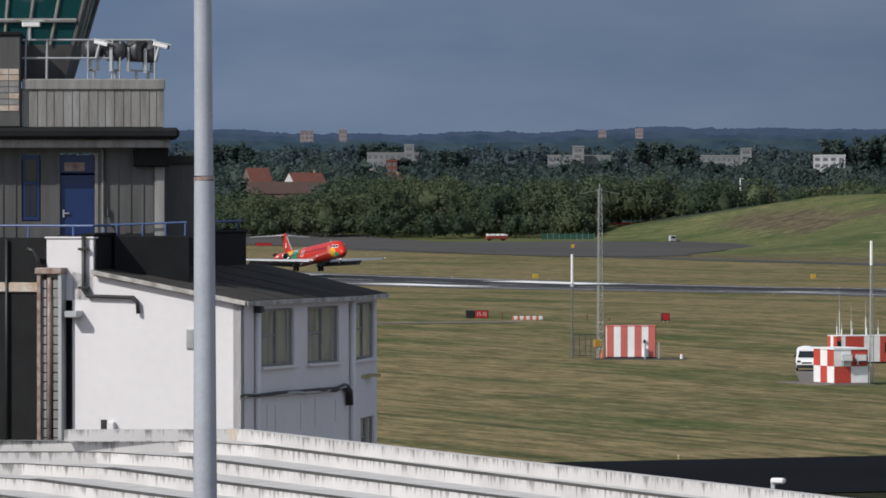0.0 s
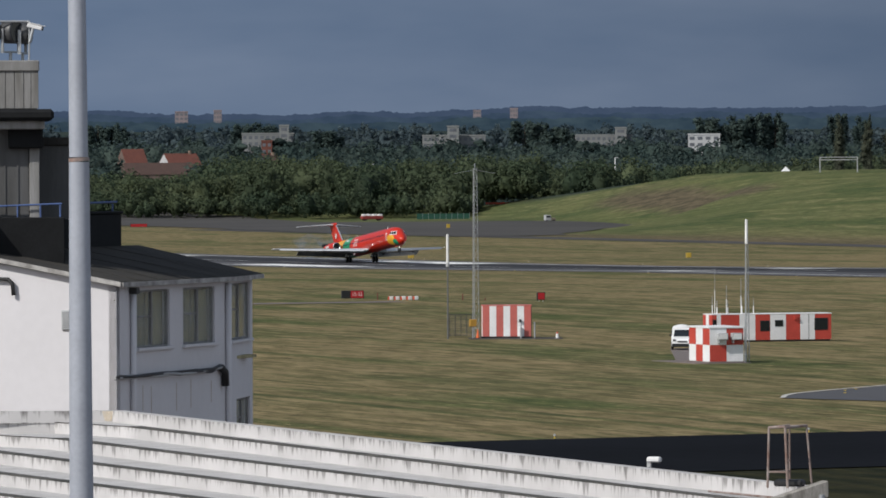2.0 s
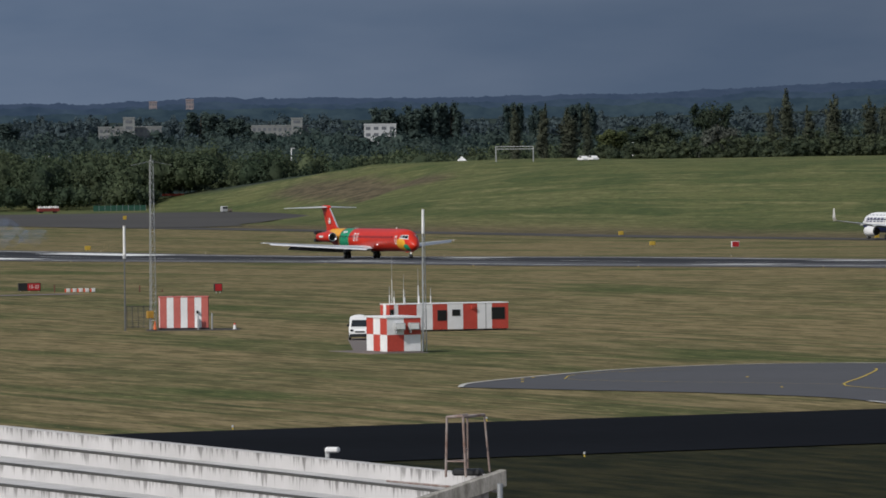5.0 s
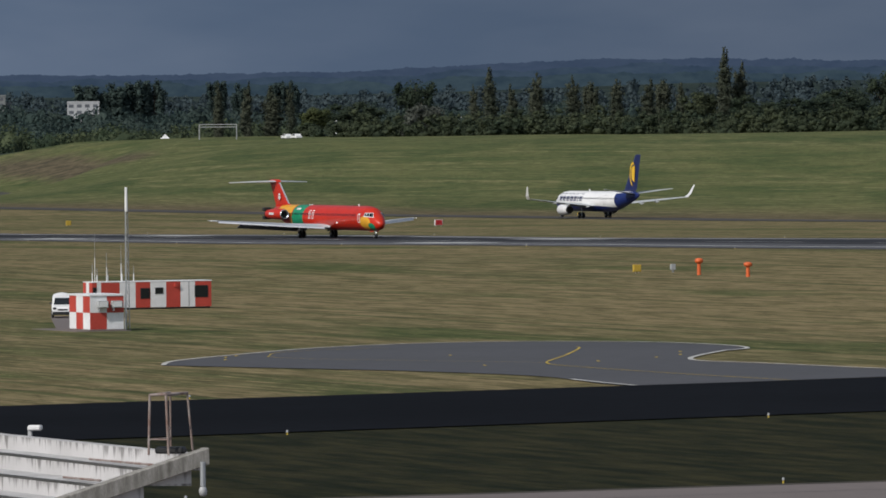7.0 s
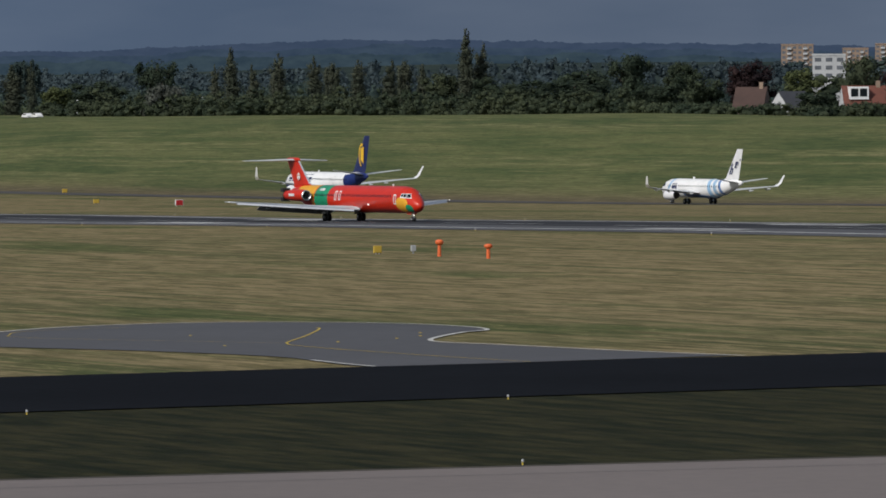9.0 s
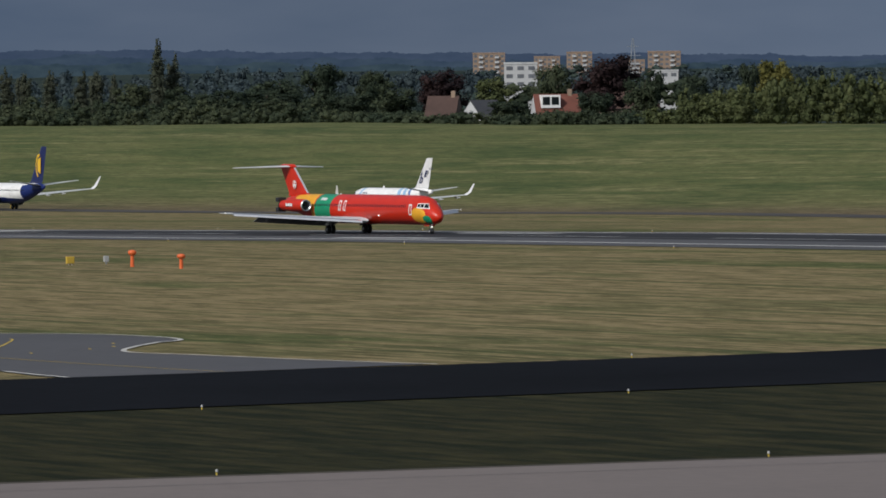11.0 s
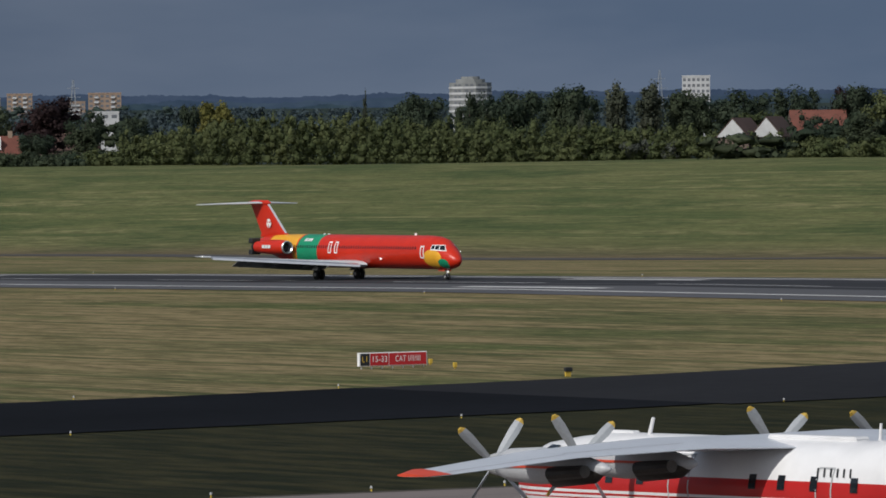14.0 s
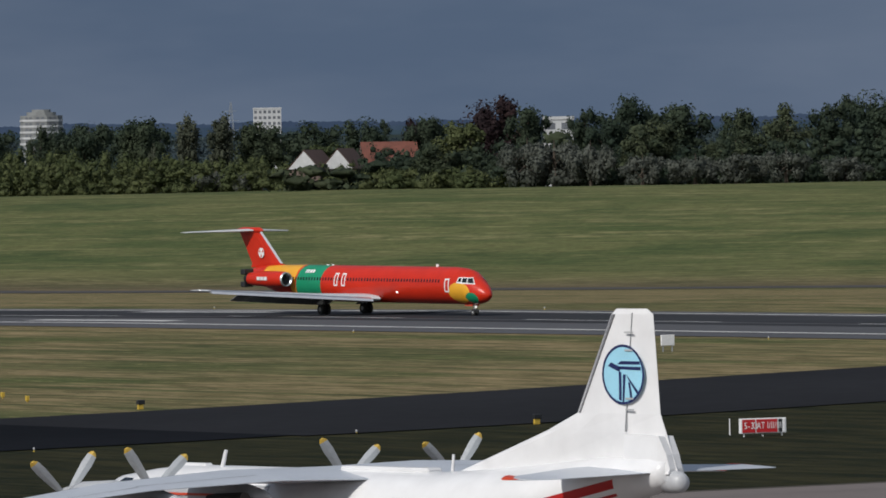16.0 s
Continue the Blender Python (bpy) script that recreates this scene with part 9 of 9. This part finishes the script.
house(-74.5, 2952, 6.0, 9, 9, 8.5, 6.0, TILE_RED, "orange-red roofed house beyond the wood", 25, chimney=False)
house(-54.5, 2902, 6.0, 14, 9, 8.0, 4.6, TILE_RED, "red roofed house with a white gable beyond the wood", 30)
house(-62.0, 2856, 4.0, 26, 10, 6.5, 4.5, TILE_BROWN, "long brown roofed building beyond the wood", 4, chimney=False)
house(29.0, 2805, -1.0, 15, 8, 4.5, 3.0, TILE_RED, "low red roofed building inside the wood", 5, chimney=False)
house(-22.0, 3080, 8.0, 9, 8, 6.0, 4.0, TILE_BROWN, "brown roofed house among distant trees", 20)
house(-40.0, 2890, 3.0, 7, 7, 6.0, 4.0, TILE_BROWN, "small brown roofed house among distant trees", -30)
house(88.0, 3100, 6.0, 9, 8, 5.5, 4.0, TILE_BROWN, "brown roofed house among distant trees", 30)

# gantry, tent and cars on the crest of the bank
gantry = empty("steel_gantry", pose(*xy(-1898, 752), float(level(-1898, 752)), 0, 0, HEAD), "pale steel gantry on top of the bank", "gantry")
for x in (-14, 14):
    slab("post", x - 0.11, x + 0.11, -0.11, 0.11, 0, 4.2, GREY_PAINT, gantry, 0)
for z in (3.5, 4.2):
    slab("beam", -14, 14, -0.1, 0.1, z - 0.07, z + 0.07, GREY_PAINT, gantry, 0)
tent = empty("tent", pose(*xy(-2062, 800), float(level(-2062, 800)) + 0.1, 0, 0, 10), "small white pointed tent on the bank", "tent")
bm = bmesh.new()
vs = [bm.verts.new(q) for q in ((-1.3, -1.3, 0), (1.3, -1.3, 0), (1.3, 1.3, 0), (-1.3, 1.3, 0), (0, 0, 1.5))]
for f in ((0, 1, 4), (1, 2, 4), (2, 3, 4), (3, 0, 4), (3, 2, 1, 0)):
    bm.faces.new([vs[i] for i in f])
part("canvas", bm, WHITE_PAINT, tent)
for du in (-3.5, 3.5):
    cr = empty("parked_car", pose(*xy(-1849 + du, 754), float(level(-1849 + du, 754)) - 0.3, 0, 0, HEAD), "white car parked on top of the bank", "car", "cars parked on the bank")
    bm = bmesh.new()
    loft(bm, [[(x, y, z) for x, z in ((-2.1, 0.4), (-2.1, 0.9), (-1.4, 1.0), (-0.9, 1.45), (0.7, 1.45), (1.3, 0.95), (2.1, 0.8), (2.1, 0.4))] for y in (-0.85, 0.85)])
    part("body", bm, WHITE_PAINT, cr)
    slab("window", -0.9, 0.8, -0.87, 0.87, 1.0, 1.35, DARK_GLASS, cr, 0)
    for x in (-1.3, 1.3):
        bm = bmesh.new()
        tube(bm, (x, -0.8, 0.3), (x, 0.8, 0.3), 0.32, n=12)
        part("axle_wheels", bm, RUBBER, cr)


def pylon(x, y, z0, z1):
    p = empty("pylon", pose(x, y, z0), "thin grey lattice pylon far off", "pylon", "distant pylons")
    H2 = z1 - z0
    for sx in (-1, 1):
        for sy in (-1, 1):
            bm = bmesh.new()
            tube(bm, (sx * 3.0, sy * 3.0, 0), (sx * 0.3, sy * 0.3, H2), 0.22, 0.15, 4)
            part("leg", bm, STEEL, p)
    for f, w in ((0.62, 5.5), (0.75, 4.5), (0.88, 3.5)):
        bm = bmesh.new()
        tube(bm, (-w, 0, H2 * f), (w, 0, H2 * f), 0.2, n=4)
        part("cross_arm", bm, STEEL, p)


pylon(868.2, 4211, 16, 56.4)
pylon(1199.4, 4129, 16, 58.3)
# light masts along the edge of the wood
for az, d, z in ((-0.62, 2700, 12.5), (0.4, 2750, 14.0), (2.3, 2700, 16.0), (4.95, 2450, 17.5), (5.9, 2450, 17.5)):
    x, y = polar(az, d)
    lm = empty("street_lamp", pose(x, y, ground_z(x, y)), "distant pale street lamp among the trees", "street lamp", "distant street lamps")
    bm = bmesh.new()
    tube(bm, (0, 0, 0), (0, 0, z - ground_z(x, y)), 0.3, 0.2, 6)
    part("post", bm, HUT_WHITE, lm)
    slab("head", -0.3, 1.2, -0.25, 0.25, z - ground_z(x, y), z - ground_z(x, y) + 0.3, GREY_PAINT, lm, 0)


# ---- tyre smoke of the touchdown: thin rigid wisps ----
def wisp_material():
    """Thin smoke, denser low down and torn by the wind."""
    m, n, l = nodes_of("thin_smoke")
    d = n.new("ShaderNodeBsdfDiffuse")
    d.inputs["Color"].default_value = (0.22, 0.33, 0.54, 1)
    t = n.new("ShaderNodeBsdfTransparent")
    tc = n.new("ShaderNodeTexCoord")
    k = n.new("ShaderNodeTexNoise")
    k.inputs["Scale"].default_value, k.inputs["Detail"].default_value = 0.16, 2.0
    l.new(tc.outputs["Object"], k.inputs["Vector"])
    thin = n.new("ShaderNodeMapRange")
    thin.inputs["From Min"].default_value, thin.inputs["From Max"].default_value = 0.38, 0.66
    thin.inputs["To Min"].default_value, thin.inputs["To Max"].default_value = 0.0, 0.075
    l.new(k.outputs["Fac"], thin.inputs["Value"])
    mx = n.new("ShaderNodeMixShader")
    l.new(thin.outputs[0], mx.inputs[0])
    l.new(t.outputs[0], mx.inputs[1])
    l.new(d.outputs[0], mx.inputs[2])
    l.new(mx.outputs[0], n["Material Output"].inputs["Surface"])
    return m


smoke = empty("tyre_smoke", pose(0, 0, 0), "thin bluish tyre smoke drifting over the runway", "smoke")
WISP = wisp_material()
for k, (wx, sx, sz) in enumerate(((-14, 8.5, 2.0), (-5, 7.0, 2.5), (5, 6.5, 2.2), (13, 6.0, 1.5))):
    bm = bmesh.new()
    bmesh.ops.create_icosphere(bm, subdivisions=4, radius=1.0)
    for v in bm.verts:
        q = 1 + 0.55 * noise.noise((v.co.x * 1.6, v.co.y * 1.6 + 7 * k, v.co.z * 1.6))
        v.co = Vector((v.co.x * sx * q, v.co.y * 1.8 * q, v.co.z * sz * q))
    bmesh.ops.translate(bm, vec=(wx, 1.5 * (k % 2), sz * 0.9 + 1.2), verts=bm.verts)
    part("wisp", bm, WISP, smoke, smooth=True)


# ---- what moves ----
def on_plan(u, v, z, pitch=0.0, heading=0.0):
    x, y = xy(u, v)
    return pose(x, y, z, 0, 0, HEAD + heading) @ pose(0, 0, 0, 0, -pitch, 0)


def motions():
    # the landing: seconds, place along the runway, height over it, pitch
    rows = [(0, -1401.5, 0.95, 4.5), (0.5, -1373.5, 0.7, 4.8), (1, -1344.8, 0.4, 5.2), (1.5, -1316.0, 0.1, 5.4), (2, -1286.8, 0.0, 5.4), (2.5, -1257.6, 0.0, 5.0), (3, -1229.2, 0.0, 4.4),
            (3.5, -1201.2, 0.0, 3.2), (4, -1172.2, 0.0, 1.9), (4.5, -1144.6, 0.0, 0.6), (5, -1117.2, 0.0, 0.0), (6.5, -1036.6, 0, 0), (7, -1010.2, 0, 0), (7.5, -984.2, 0, 0), (8, -958.8, 0, 0), (9.2, -899.0, 0, 0), (10.5, -838.9, 0, 0),
            (11, -815.8, 0, 0), (11.5, -793.4, 0, 0), (12, -771.2, 0, 0), (12.5, -748.8, 0, 0), (13, -727.0, 0, 0), (13.5, -706.0, 0, 0), (14, -684.8, 0, 0), (14.5, -663.8, 0, 0), (15, -642.8, 0, 0), (15.5, -622.6, 0, 0), (16, -602.0, 0, 0)]
    keys = []
    for t, u, h, p in rows:
        z = float(level(u, RUNWAY_V)) + 0.07
        slope = math.degrees(math.atan2(float(level(u + 22, RUNWAY_V)) - float(level(u, RUNWAY_V)), 22.0))
        keys.append((t, on_plan(u, LANDING_V, z + h - 0.1, p + slope - 0.4)))
    walk(red_jet, keys)
    # the smoke rises where the wheels touch and drifts back
    walk(smoke, [(t, on_plan(u, LANDING_V + 2, float(level(u, RUNWAY_V)) + h)) for t, u, h in ((0, -1318, -9.0), (0.8, -1318, -9.0), (1.4, -1312, -2.0), (1.9, -1309, -0.2), (2.6, -1308, 0.0), (4.2, -1312, 0.5), (7, -1318, 1.0), (9, -1324, -3.0), (11, -1326, -9.0), (16, -1330, -9.0))])
    walk(navy_jet, [(t, on_plan(u, 600, float(level(u, 600)) + 0.05, 0, 180)) for t, u in ((0, -1302.0), (4, -1308.0), (6.5, -1313.4), (8, -1317.2), (10.5, -1325.3), (11, -1327.2), (16, -1346.0))])
    walk(white_jet, [(t, on_plan(u, 600, float(level(u, 600)) + 0.05, 0, 180)) for t, u in ((0, -1155.0), (8, -1159.0), (10.5, -1160.2), (13, -1161.7), (16, -1164.0))])


motions()
